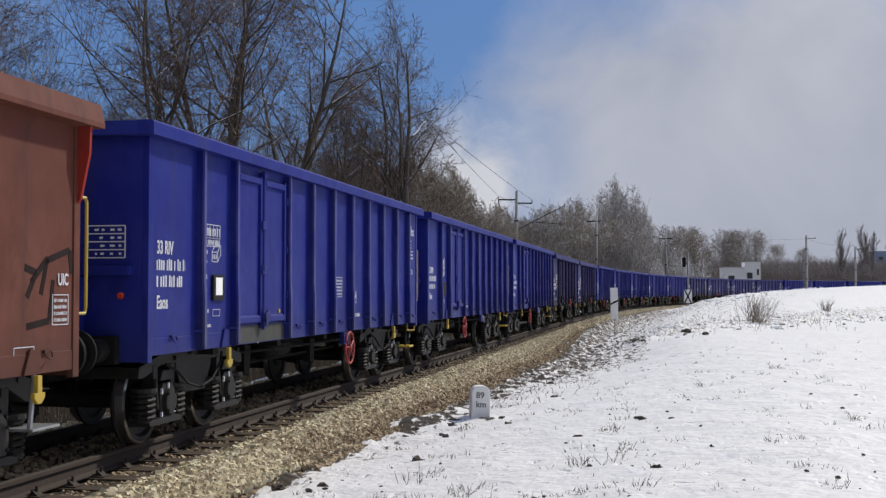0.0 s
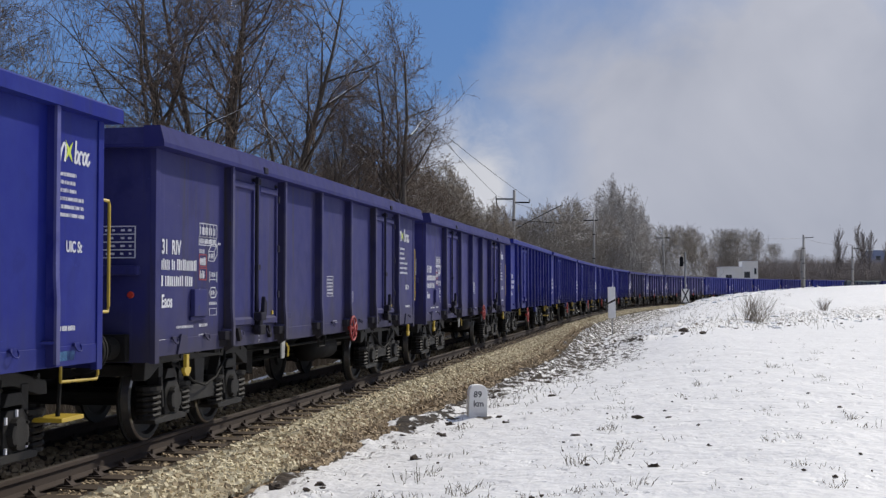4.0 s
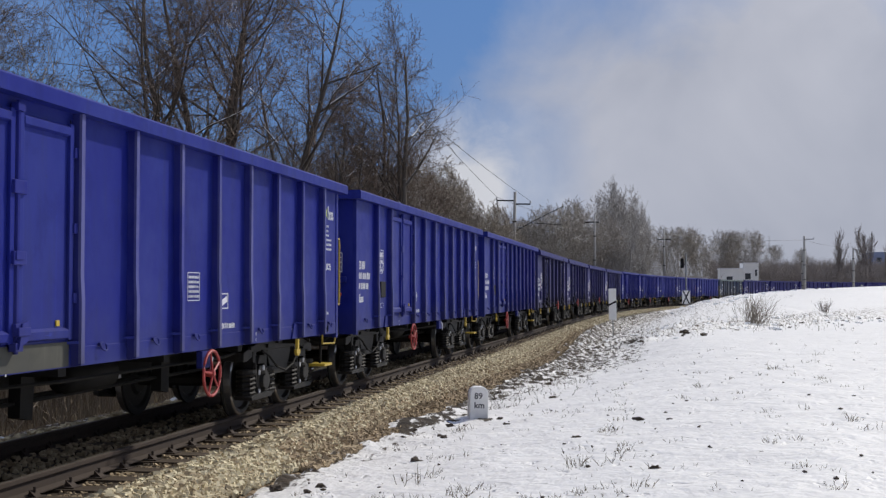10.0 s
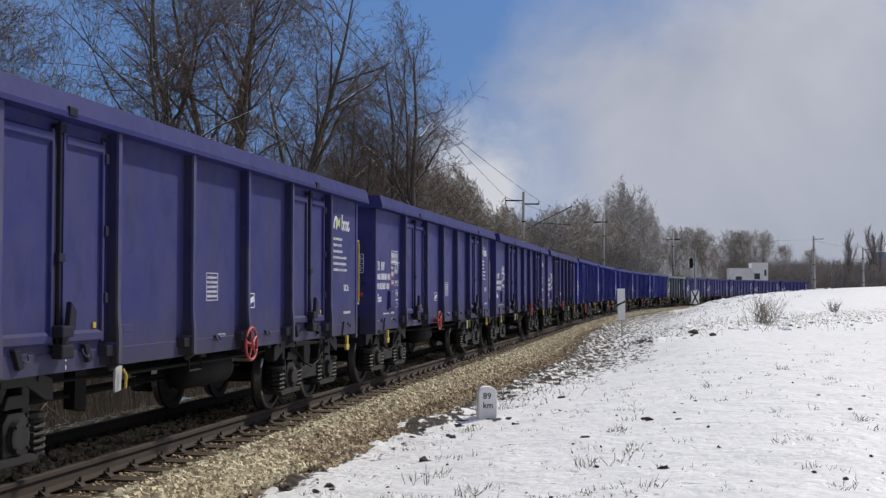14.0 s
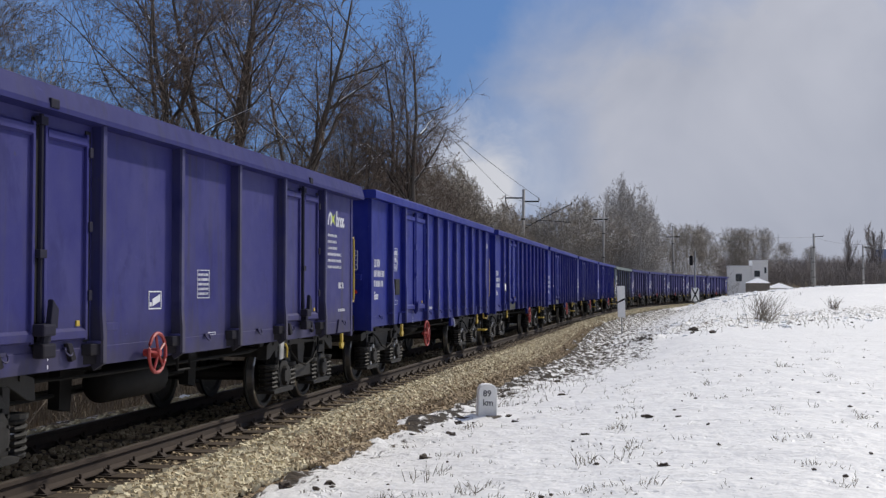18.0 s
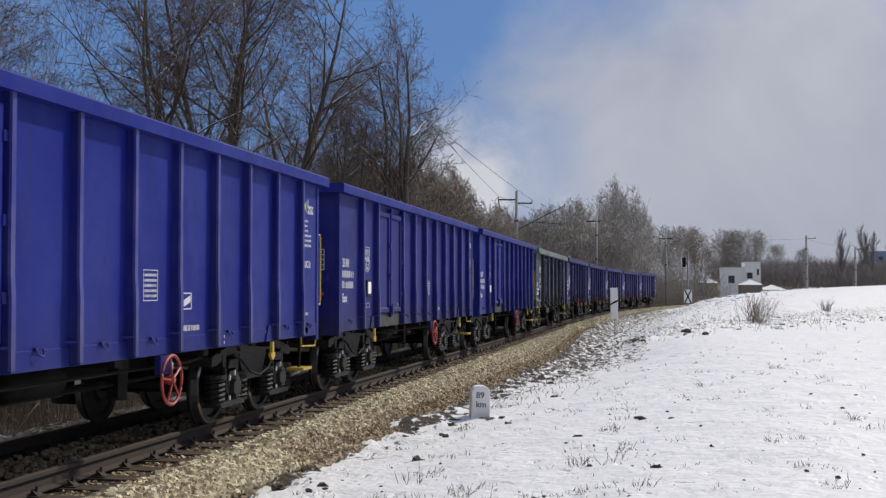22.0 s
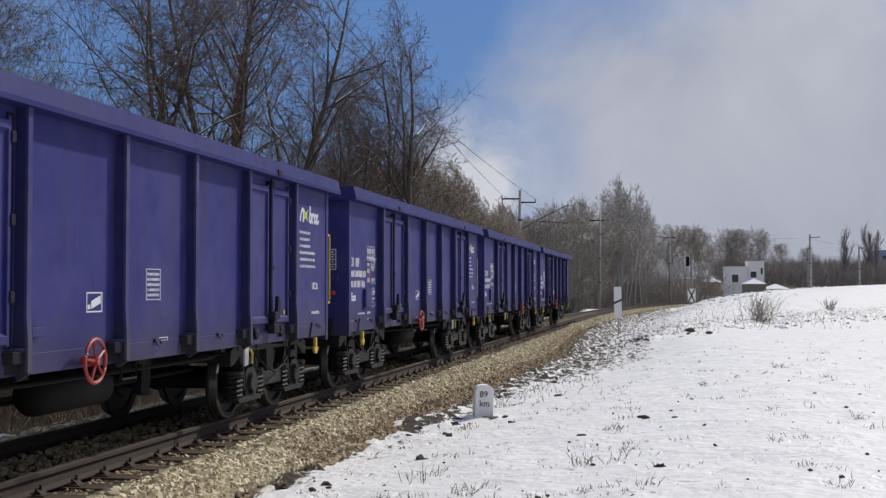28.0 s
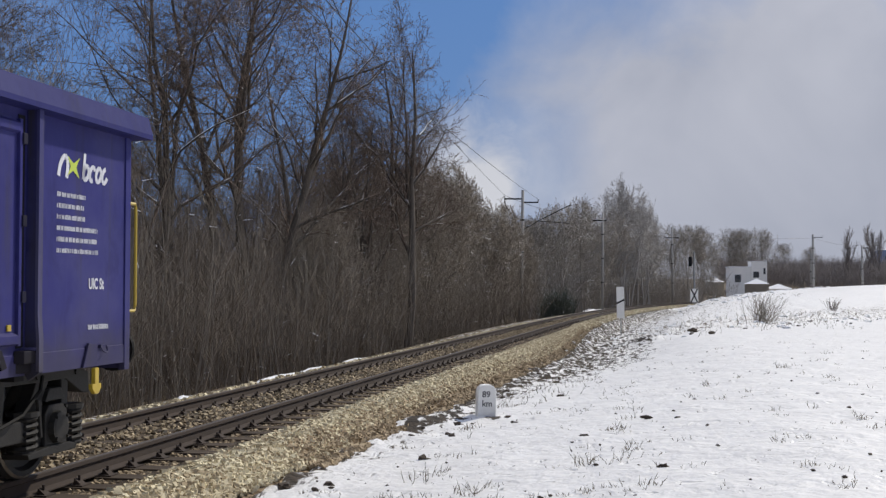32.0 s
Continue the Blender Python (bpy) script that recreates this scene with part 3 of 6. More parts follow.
def end_marks(bm, x, y0, y1, z0, z1, rows=4):
    """A ruled white table on an end wall, facing -x."""
    for i in range(rows + 1):
        z = z0 + (z1 - z0) * i / rows
        box(bm, x - 0.004, x, y0, y1, z - 0.006, z + 0.006)
    for y in (y0, y1):
        box(bm, x - 0.004, x, y - 0.006, y + 0.006, z0, z1)
    rng = random.Random(3)
    for i in range(rows):
        z = z0 + (z1 - z0) * (i + 0.5) / rows
        y = y0 + 0.04
        while y < y1 - 0.1:
            w = rng.uniform(0.02, 0.05)
            box(bm, x - 0.004, x, y, y + w, z - 0.011, z + 0.011)
            y += w + rng.uniform(0.03, 0.09)


def bars(bm, x, z, width, height, y, rng, fill=0.8, unit=0.6):
    """A line of writing that cannot be read, as plain upright bars."""
    e = x
    while e < x + width:
        w = height * rng.uniform(unit * 0.28, unit * 0.5)
        box(bm, e, min(e + w, x + width), y - 0.003, y, z, z + height * rng.uniform(fill, 1.0))
        e += w + height * rng.choice((0.16, 0.2, 0.24, 0.5))


def framed(bm, x0, x1, z0, z1, y, t=0.008):
    for a, b, c, d in ((x0, x1, z0, z0 + t), (x0, x1, z1 - t, z1), (x0, x0 + t, z0, z1), (x1 - t, x1, z0, z1)):
        box(bm, a, b, y - 0.003, y, c, d)


SPEC = {
    "new": dict(ribs=(-5.17, -4.13, -2.13, -1.03, 0.07, 1.15, 2.22, 3.29, 4.37, 5.46), doors=((-4.10, -2.16),), half=6.45, panel=1.335, rib=1.425,
                knee=1.437, ribw=0.05, top=3.19, rim=(3.19, 3.335), rimout=1.465, base=1.0),
    "old": dict(ribs=(-4.40, -2.42, -0.68, 1.0, 2.68, 4.52), doors=((-4.36, -2.46), (2.72, 4.48)), half=6.36, panel=1.31, rib=1.42,
                knee=1.435, ribw=0.055, top=3.10, rim=(3.09, 3.31), rimout=1.475, base=0.97),
}
TEXTS = {}


def text_part(words, size, x, z, y, parent, name="lettering", label=""):
    if (words, size) not in TEXTS:
        TEXTS[words, size] = lettering(words, size)
        TEXTS[words, size].materials.append(M_MARK)
    o = part(name, TEXTS[words, size], None, parent, label)
    o.location = (x, y - 0.003, z)
    o.scale = (0.78, 1, 1)
    return o


def wagon(kind, paint, rim_paint, label, wheel_x, marks=True, brown=False, patched=False):
    """An open bogie wagon with its side walls, ribs, doors, ends, running gear and fittings."""
    c = SPEC[kind]
    rng = random.Random(hash_of(label))
    w = tagged(new("open_wagon"), label, "wagon", "wagons of the goods train")
    h, pan, rib, base, top = c["half"], c["panel"], c["rib"], c["base"], c["top"]
    # side walls, thin sheet with a folded sill
    for side in (0, 180):
        bm = bmesh.new()
        prism(bm, [(-pan, top), (-pan, base + 0.17), (-pan - 0.006, base + 0.165), (-pan - 0.006, base), (-pan + 0.10, base), (-pan + 0.10, base + 0.10), (-pan + 0.025, base + 0.16), (-pan + 0.025, top)], "x", -h, h)
        o = part("side_wall", bm, paint, w)
        o.rotation_euler.z = radians(side)
    # floor and centre sill
    bm = bmesh.new()
    box(bm, -h, h, -pan + 0.03, pan - 0.03, base + 0.17, base + 0.23)
    box(bm, -h + 0.1, h - 0.1, -0.22, 0.22, 0.72, base + 0.17, 0.01)
    for x in (-4.5, -2.2, 0.0, 2.2, 4.5):
        box(bm, x - 0.07, x + 0.07, -pan + 0.05, pan - 0.05, 0.92, base + 0.17)
    part("floor_frame", bm, M_UNDER, w)
    # ribs: a plate on edge that steps out above the sill
    bm = bmesh.new()
    kz = 1.78 if kind == "new" else 1.45
    prism(bm, [(-pan + 0.003, top), (-rib, top), (-rib, kz), (-c["knee"], kz - 0.2), (-c["knee"], base + 0.02), (-pan - 0.03, base - (0.0 if kind == "new" else 0.04)), (-pan + 0.003, base + 0.02)], "x", -c["ribw"] / 2, c["ribw"] / 2)
    plate = len(bm.faces)
    e = c["ribw"] / 2 + 0.006
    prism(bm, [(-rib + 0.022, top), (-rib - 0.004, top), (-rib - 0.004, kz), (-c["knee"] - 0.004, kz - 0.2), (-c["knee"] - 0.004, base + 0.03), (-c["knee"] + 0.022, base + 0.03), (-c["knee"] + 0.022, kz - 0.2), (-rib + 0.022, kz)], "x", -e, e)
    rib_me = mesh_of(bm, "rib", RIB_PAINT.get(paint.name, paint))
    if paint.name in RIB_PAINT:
        # the edge strip takes the paler paint that holds the caught light
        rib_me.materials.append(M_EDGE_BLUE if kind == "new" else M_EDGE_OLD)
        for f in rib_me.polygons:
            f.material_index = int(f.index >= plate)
    bm = bmesh.new()
    prism(bm, [(-0.11, -pan), (-0.02, -pan), (-0.02, -c["knee"] + 0.02), (-0.04, -c["knee"] + 0.02)], "z", base + 0.20, base + 0.225)
    gus_me = mesh_of(bm, "gusset", paint)
    for side in (0, 180):
        for x in c["ribs"]:
            o = part("rib", rib_me, None, w)
            o.matrix_basis = pose(x if side == 0 else -x, 0, 0, 0, 0, side)
            g = part("gusset", gus_me, None, o)
    if kind == "old":
        bm = bmesh.new()
        prism(bm, [(-0.20, -pan - 0.002), (-0.03, -pan - 0.002), (-0.03, -pan - 0.10), (-0.17, -pan - 0.08)], "z", base + 0.10, base + 0.20, 0.008)
        prism(bm, [(-0.18, -pan - 0.002), (-0.03, -pan - 0.002), (-0.03, -pan - 0.06)], "z", base + 0.02, base + 0.10, 0.006)
        pocket_me = mesh_of(bm, "stake_pocket", paint if brown else M_HARDWARE)
        bm = bmesh.new()
        prism(bm, [(-0.06, base + 0.22), (0.02, base + 0.22), (0.10, base + 0.08), (0.02, base + 0.06)], "y", -pan - 0.05, -pan - 0.004, 0.008)
        stop_me = mesh_of(bm, "door_stop", paint if brown else M_HARDWARE)
        for side in (0, 180):
            for x in c["ribs"]:
                part("stake_pocket", pocket_me, None, w).matrix_basis = Matrix.Rotation(radians(side), 4, "Z") @ Matrix.Translation((x, 0, 0))
            for d0, d1 in c["doors"]:
                for x in (d0 + 0.35, d1 - 0.42):
                    part("door_stop", stop_me, None, w).matrix_basis = Matrix.Rotation(radians(side), 4, "Z") @ Matrix.Translation((x, 0, 0))
    # top rim all round
    z0, z1 = c["rim"]
    ro = c["rimout"]
    if kind == "new":
        prof = [(-pan + 0.04, z0), (-ro, z0), (-ro, z1 - 0.02), (-ro + 0.02, z1), (-pan + 0.04, z1)]
    else:
        prof = [(-pan + 0.06, z0), (-ro, z0 + 0.005), (-ro, z0 + 0.05), (-ro + 0.045, z1), (-pan + 0.06, z1)]
    for side in (0, 180):
        bm = bmesh.new()
        prism(bm, prof, "x", -h - 0.16, h + 0.16)
        o = part("top_rim", bm, rim_paint, w)
        o.rotation_euler.z = radians(side)
        bm = bmesh.new()
        prof2 = [(-h - 0.155 + (0.09 if kind == "old" else 0.0), z1 - 0.004), (-h - 0.155, z0 + 0.04), (-h - 0.155, z0 + 0.003), (-h + 0.05, z0 + 0.003), (-h + 0.05, z1 - 0.004)]
        prism(bm, prof2, "y", -pan + 0.04, pan - 0.04)
        o = part("end_rim", bm, rim_paint, w)
        o.rotation_euler.z = radians(side)
    # ends
    for side in (0, 180):
        bm = bmesh.new()
        box(bm, -h - 0.005, -h + 0.03, -pan - 0.004, pan + 0.004, base - 0.06, top)
        end = part("end_wall", bm, paint, w)
        end.rotation_euler.z = radians(side)
        bm = bmesh.new()
        box(bm, -h - 0.09, -h - 0.003, -pan + 0.15, pan - 0.15, 1.80, 1.90, 0.02)
        part("end_beam", bm, paint, end)
        for y in (-0.62, 0.62):
            bm = bmesh.new()
            prism(bm, [(-h - 0.006, base), (-h - 0.13, base), (-h - 0.10, 1.79), (-h - 0.006, 1.79)], "y", y - 0.05, y + 0.05)
            part("end_post", bm, paint, end)
        bm = bmesh.new()
        box(bm, -h - 0.10, -h - 0.006, -1.05, 1.05, 0.92, 1.20, 0.015)
        prism(bm, [(-0.12, 0.98), (0.12, 0.98), (0.10, 1.14), (-0.10, 1.14)], "x", -h - 0.42, -h - 0.15)
        tube(bm, [(-h - 0.4, 0, 1.06), (-h - 0.52, 0, 1.0), (-h - 0.5, 0, 0.86), (-h - 0.36, 0, 0.80)], 0.03, 6)
        o = part("headstock", bm, M_UNDER, end, "black headstock with draw hook")
        for y in (-0.875, 0.875):
            bm = bmesh.new()
            lathe(bm, [(-h - 0.05, 0.12), (-h - 0.30, 0.12), (-h - 0.31, 0.09), (-h - 0.56, 0.085), (-h - 0.565, 0.22), (-h - 0.60, 0.225), (-h - 0.615, 0.18)], "x", 20, (0, y, 1.06))
            part("buffer", bm, M_UNDER, end)
        if marks:
            bm = bmesh.new()
            end_marks(bm, -h - 0.007, -1.10, -0.70, 1.98, 2.30)
            part("marking", bm, M_MARK, end, "white ruled table")
        bm = bmesh.new()
        lathe(bm, [(-h - 0.03, 0.03), (-h - 0.026, 0.036), (-h - 0.006, 0.036)], "x", 12, (0, -1.06, 1.60))
        if paint is not M_GREY:
            part("reflector", bm, M_LAMP_RED, end, "orange-red reflector")
    # corner posts
    for sx in (-1, 1):
        for sy in (-1, 1):
            bm = bmesh.new()
            x0, x1 = sorted((sx * (h - 0.10), sx * (h + 0.008)))
            y0, y1 = sorted((sy * (pan - 0.05), sy * (pan + 0.014)))
            box(bm, x0, x1, y0, y1, base - 0.07, top, 0.006)
            part("corner_post", bm, paint, w)
    # doors, two leaves each
    for side in (0, 180):
        for d0, d1 in c["doors"]:
            mid = (d0 + d1) / 2
            lip = 0.07 if kind == "new" else 0.04
            mg, eg = (0.03, 0.05) if kind == "new" else (0.075, 0.13)
            for a, b in ((d0 + 0.05, mid - mg), (mid + mg, d1 - eg)):
                bm = bmesh.new()
                y = -pan - 0.004
                box(bm, a, b, y - 0.015, y, base + 0.24, top - 0.10)
                for f in ((a, a + lip, base + 0.24, top - 0.10), (b - lip, b, base + 0.24, top - 0.10)):
                    box(bm, f[0], f[1], y - 0.045, y - 0.012, f[2], f[3], 0.006)
                for z in (base + 0.26, top - 0.20):
                    prism(bm, [(y - 0.012, z - 0.02), (y - 0.05, z), (y - 0.05, z + 0.06), (y - 0.012, z + 0.09)], "x", a + lip + 0.001, b - lip - 0.001)
                leaf = part("door_leaf", bm, paint, w)
                leaf.rotation_euler.z = radians(side)
                for z in (1.55, 2.15, 2.8):
                    e = a - 0.04 if b < mid else b
                    bm = bmesh.new()
                    box(bm, e - 0.01, e + 0.05, y - 0.06, y - 0.01, z, z + 0.09, 0.006)
                    part("hinge", bm, M_HARDWARE if kind == "old" and not brown else RIB_PAINT.get(paint.name, paint), leaf)
            bm = bmesh.new()
            tube(bm, [(mid, -pan - 0.05, base + 0.16), (mid, -pan - 0.05, top - 0.03)], 0.021, 6)
            for z in (base + 0.18, base + 0.33, 1.9, top - 0.12):
                box(bm, mid - 0.055, mid + 0.055, -pan - 0.085, -pan - 0.02, z, z + 0.07, 0.006)
            prism(bm, [(mid - 0.03, base + 0.20), (mid + 0.10, base + 0.26), (mid + 0.11, base + 0.42), (mid + 0.02, base + 0.40)], "y", -pan - 0.10, -pan - 0.07)
            # black strips on the wall paint in the dark of the leaves' gaps
            for g0, g1 in ((mid - mg + 0.004, mid + mg - 0.004), (d1 - eg + 0.004, d1 - 0.03)):
                bq = bmesh.new()
                box(bq, g0, g1, -pan - 0.008, -pan - 0.001, base + 0.22, top - 0.06)
                q = part("door_gap", bq, M_BLACK, w)
                q.rotation_euler.z = radians(side)
            if kind == "new":
                for z in (1.86, 2.42):
                    box(bm, mid - 0.075, mid + 0.11, -pan - 0.075, -pan - 0.022, z, z + 0.11, 0.008)
                box(bm, mid - 0.05, mid + 0.13, -pan - 0.11, -pan - 0.03, base + 0.30, base + 0.37, 0.008)
            if kind == "old":
                box(bm, mid - 0.07, mid + 0.07, -c["rimout"] - 0.012, -c["rimout"] + 0.03, z0 + 0.02, z0 + 0.10, 0.012)
                box(bm, mid - 0.10, mid + 0.10, -pan - 0.15, -pan - 0.02, base + 0.30, base + 0.40, 0.02)
                box(bm, mid - 0.07, mid + 0.14, -pan - 0.13, -pan - 0.03, base + 0.12, base + 0.24, 0.02)
                prism(bm, [(mid + 0.02, base + 0.38), (mid + 0.14, base + 0.36), (mid + 0.16, base + 0.52), (mid + 0.06, base + 0.60)], "y", -pan - 0.14, -pan - 0.09, 0.01)
            o = part("locking_bar", bm, M_HARDWARE if kind == "old" and not brown else RIB_PAINT.get(paint.name, paint), w, "greasy dark locking bar" if kind == "old" else "")
            o.rotation_euler.z = radians(side)
            bm = bmesh.new()
            box(bm, d1 - 0.30, d1 - 0.245, -pan - 0.034, -pan - 0.019, base + 0.36, base + 0.41, 0.004)
            o = part("catch", bm, M_YELLOW if not brown else paint, w, "small yellow door catch")
            o.rotation_euler.z = radians(side)
    # lashing rings along the sill
    bm = bmesh.new()
    tube(bm, [(0.055 * math.cos(t), -pan - 0.035 + 0.02 * math.sin(t), 0.045 * math.sin(t)) for t in (2 * math.pi * k / 12 for k in range(-7, 2))], 0.008, 5)
    box(bm, -0.05, 0.05, -pan - 0.03, -pan - 0.004, 0.0, 0.03, 0.004)
    ring_me = mesh_of(bm, "lashing_ring", paint)
    for side in (0, 180):
        for x in ((-5.85, -1.6, -0.45, 0.62, 2.75, 4.9, 5.95) if kind == "new" else (-5.9, -5.0, -3.9, -2.9, 0.2, 1.9, 3.2, 4.0, 5.8)):
            o = part("lashing_ring", ring_me, None, w)
            o.matrix_basis = Matrix.Rotation(radians(side), 4, "Z") @ Matrix.Translation((x, 0, base + 0.16))
    # tow hooks, handrail, steps
    bm = bmesh.new()
    hook = [(-0.035, 0.20), (0.035, 0.20), (0.035, 0.06), (0.085, 0.06), (0.085, 0.02), (0.03, -0.03), (-0.03, -0.03), (-0.085, 0.02), (-0.085, 0.06), (-0.035, 0.06)]
    prism(bm, hook, "y", -pan - 0.06, -pan - 0.02, 0.006)
    hook_me = mesh_of(bm, "tow_hook", M_YELLOW)
    for side in (0, 180):
        for x in (-4.30, 4.25) if kind == "new" else (-5.62, 5.62):
            o = part("tow_hook", hook_me, None, w, "yellow tow hook")
            o.matrix_basis = Matrix.Rotation(radians(side), 4, "Z") @ Matrix.Translation((x, 0, base - 0.21))
            bm = bmesh.new()
            prism(bm, [(-0.20, 0.21), (0.06, 0.21), (0.06, 0.40), (-0.10, 0.42)], "y", -pan - 0.03, -pan - 0.008, 0.004)
            part("hook_bracket", bm, paint, o)
        bm = bmesh.new()
        e = h + 0.19
        tube(bm, [(h - 0.02, -pan + 0.03, 2.48), (e - 0.02, -pan + 0.02, 2.48), (e, -pan + 0.02, 2.44), (e, -pan + 0.02, 1.50), (e - 0.02, -pan + 0.02, 1.45), (h - 0.02, -pan + 0.03, 1.45)], 0.016, 6)
        o = part("handrail", bm, M_YELLOW, w, "yellow shunter's handrail")
        o.rotation_euler.z = radians(side)
        if kind == "old" and paint is not M_GREY:
            continue
        bm = bmesh.new()
        tube(bm, [(h - 0.65, -pan + 0.05, base), (h - 0.65, -pan + 0.05, 0.86), (h + 0.02, -pan + 0.05, 0.84), (h + 0.05, -pan + 0.05, 0.88), (h + 0.05, -pan + 0.05, base + 0.02)], 0.014, 6)
        o = part("coupling_rail", bm, M_YELLOW, w)
        o.rotation_euler.z = radians(side)
        bm = bmesh.new()
        box(bm, h - 0.75, h - 0.35, -pan - 0.02, -pan + 0.26, 0.52, 0.56, 0.008)
        step = part("step", bm, M_YELLOW, w, "yellow step board")
        step.rotation_euler.z = radians(side)
        bm = bmesh.new()
        tube(bm, [(h - 0.55, -pan + 0.10, base - 0.02), (h - 0.60, -pan + 0.10, 0.55)], 0.02, 6)
        part("step_bracket", bm, M_UNDER, step)
    # hand wheel of the brake
    if wheel_x is not None:
        bm = bmesh.new()
        wz, r = (0.74, 0.25) if kind == "new" else (1.03, 0.19)
        wy = -pan - (0.08 if kind == "new" else 0.14)
        tube(bm, [(r * math.cos(t), wy, r * math.sin(t)) for t in (2 * math.pi * k / 26 for k in range(26))], 0.018, 6, True)
        for k in range(5):
            t = 2 * math.pi * k / 5 + 0.5
            tube(bm, [(0, wy - 0.01, 0), (r * math.cos(t), wy, r * math.sin(t))], 0.014, 5)
        lathe(bm, [(wy - 0.035, 0.03), (wy + 0.02, 0.05), (wy + (0.10 if kind == "new" else 0.2), 0.03)], "y", 10)
        hw = part("hand_wheel", bm, M_RED, w, "red five-spoked brake hand wheel")
        hw.location = (wheel_x, 0, wz)
    # brake gear under the floor
    bm = bmesh.new()
    if kind == "new":
        lathe(bm, [(-0.50, 0.08), (-0.46, 0.16), (0.46, 0.16), (0.50, 0.08)], "x", 18, (-0.35, -0.55, 0.80))
    else:
        lathe(bm, [(-0.66, 0.08), (-0.60, 0.19), (0.60, 0.19), (0.66, 0.08)], "x", 20, (0.9 if (wheel_x or 1) > 0 else -0.75, -0.85, 0.72))
    o = smooth(part("air_tank", bm, M_UNDER, w, "dark cylindrical air tank"))
    for path, r in (([(-3.2, -0.55, 0.62), (3.0, -0.55, 0.66)], 0.022), ([(-2.6, 0.1, 0.55), (2.6, 0.1, 0.58)], 0.028)):
        bm = bmesh.new()
        part("brake_rod", tube(bm, path, r, 6), M_UNDER, w)
    bm = bmesh.new()
    part("brake_pipe", tube(bm, [(-6.2, -0.2, 0.84), (-2.0, -1.15, 0.86), (2.0, -1.15, 0.86), (6.2, -0.2, 0.84)], 0.018, 5), M_UNDER, w)
    for x in (-1.6, 1.5):
        bm = bmesh.new()
        part("brake_lever", prism(bm, [(x - 0.12, 0.50), (x + 0.10, 0.46), (x + 0.14, 0.95), (x - 0.10, 0.95)], "y", -0.62, -0.5), M_UNDER, w)
    bm = bmesh.new()
    bx = 0.95 if kind == "new" else -2.55
    if kind == "new":
        box(bm, bx - 0.14, bx + 0.16, -pan - 0.02, -pan + 0.05, base - 0.20, base - 0.01, 0.01)
    else:
        bx = -2.2 if (wheel_x or 1) > 0 else 2.85
        prism(bm, [(bx - 0.075, base - 0.25), (bx + 0.045, base - 0.24), (bx + 0.07, base - 0.01), (bx - 0.07, base - 0.01)], "y", -pan - 0.01, -pan + 0.015, 0.006)
    o = part("changeover_plate", bm, paint if kind == "new" else M_HOUSEGREY, w)
    bm = bmesh.new()
    tube(bm, [(bx + 0.02, -pan - 0.04, base - 0.04), (bx + 0.05, -pan - 0.06, base - 0.10), (bx + 0.03, -pan - 0.06, base - 0.22)], 0.013, 6)
    part("changeover_lever", bm, M_MARK if kind == "new" else M_YELLOW, o)
    if kind == "old":
        bm = bmesh.new()
        tube(bm, [(-0.62, -pan - 0.03, base), (-0.62, -pan - 0.03, base - 0.16), (-0.30, -pan - 0.03, base - 0.16), (-0.30, -pan - 0.03, base)], 0.014, 6)
        part("stirrup", bm, M_UNDER, w)
        bm = bmesh.new()
        box(bm, -2.32, -2.1, -pan - 0.09, -pan - 0.002, base + 0.30, base + 0.38, 0.01)
        part("wedge_block", bm, paint, w)
    bogie(kind, -4.5, w)
    bogie(kind, 4.5, w)
    if marks:
        write_marks(kind, w, pan, h, rng, patched if kind == "new" else (wheel_x or 1) > 0, paint, 0.21 if paint is M_GREY else 0.0)
    if patched:
        bm = bmesh.new()
        box(bm, -4.06, -2.2, -pan - 0.0095, -pan - 0.006, base + 0.01, base + 0.22)
        part("repair_patch", bm, M_PATCH, w, "olive-grey primed repair patch below the door")
        bm = bmesh.new()
        box(bm, -4.70, -4.50, -pan - 0.036, -pan - 0.0325, 1.60, 1.80)
        part("paper_slip", bm, M_WHITE, w, "white paper slip in the label holder")
    return w


def hash_of(text):
    return sum(ord(ch) * (i + 1) for i, ch in enumerate(text))


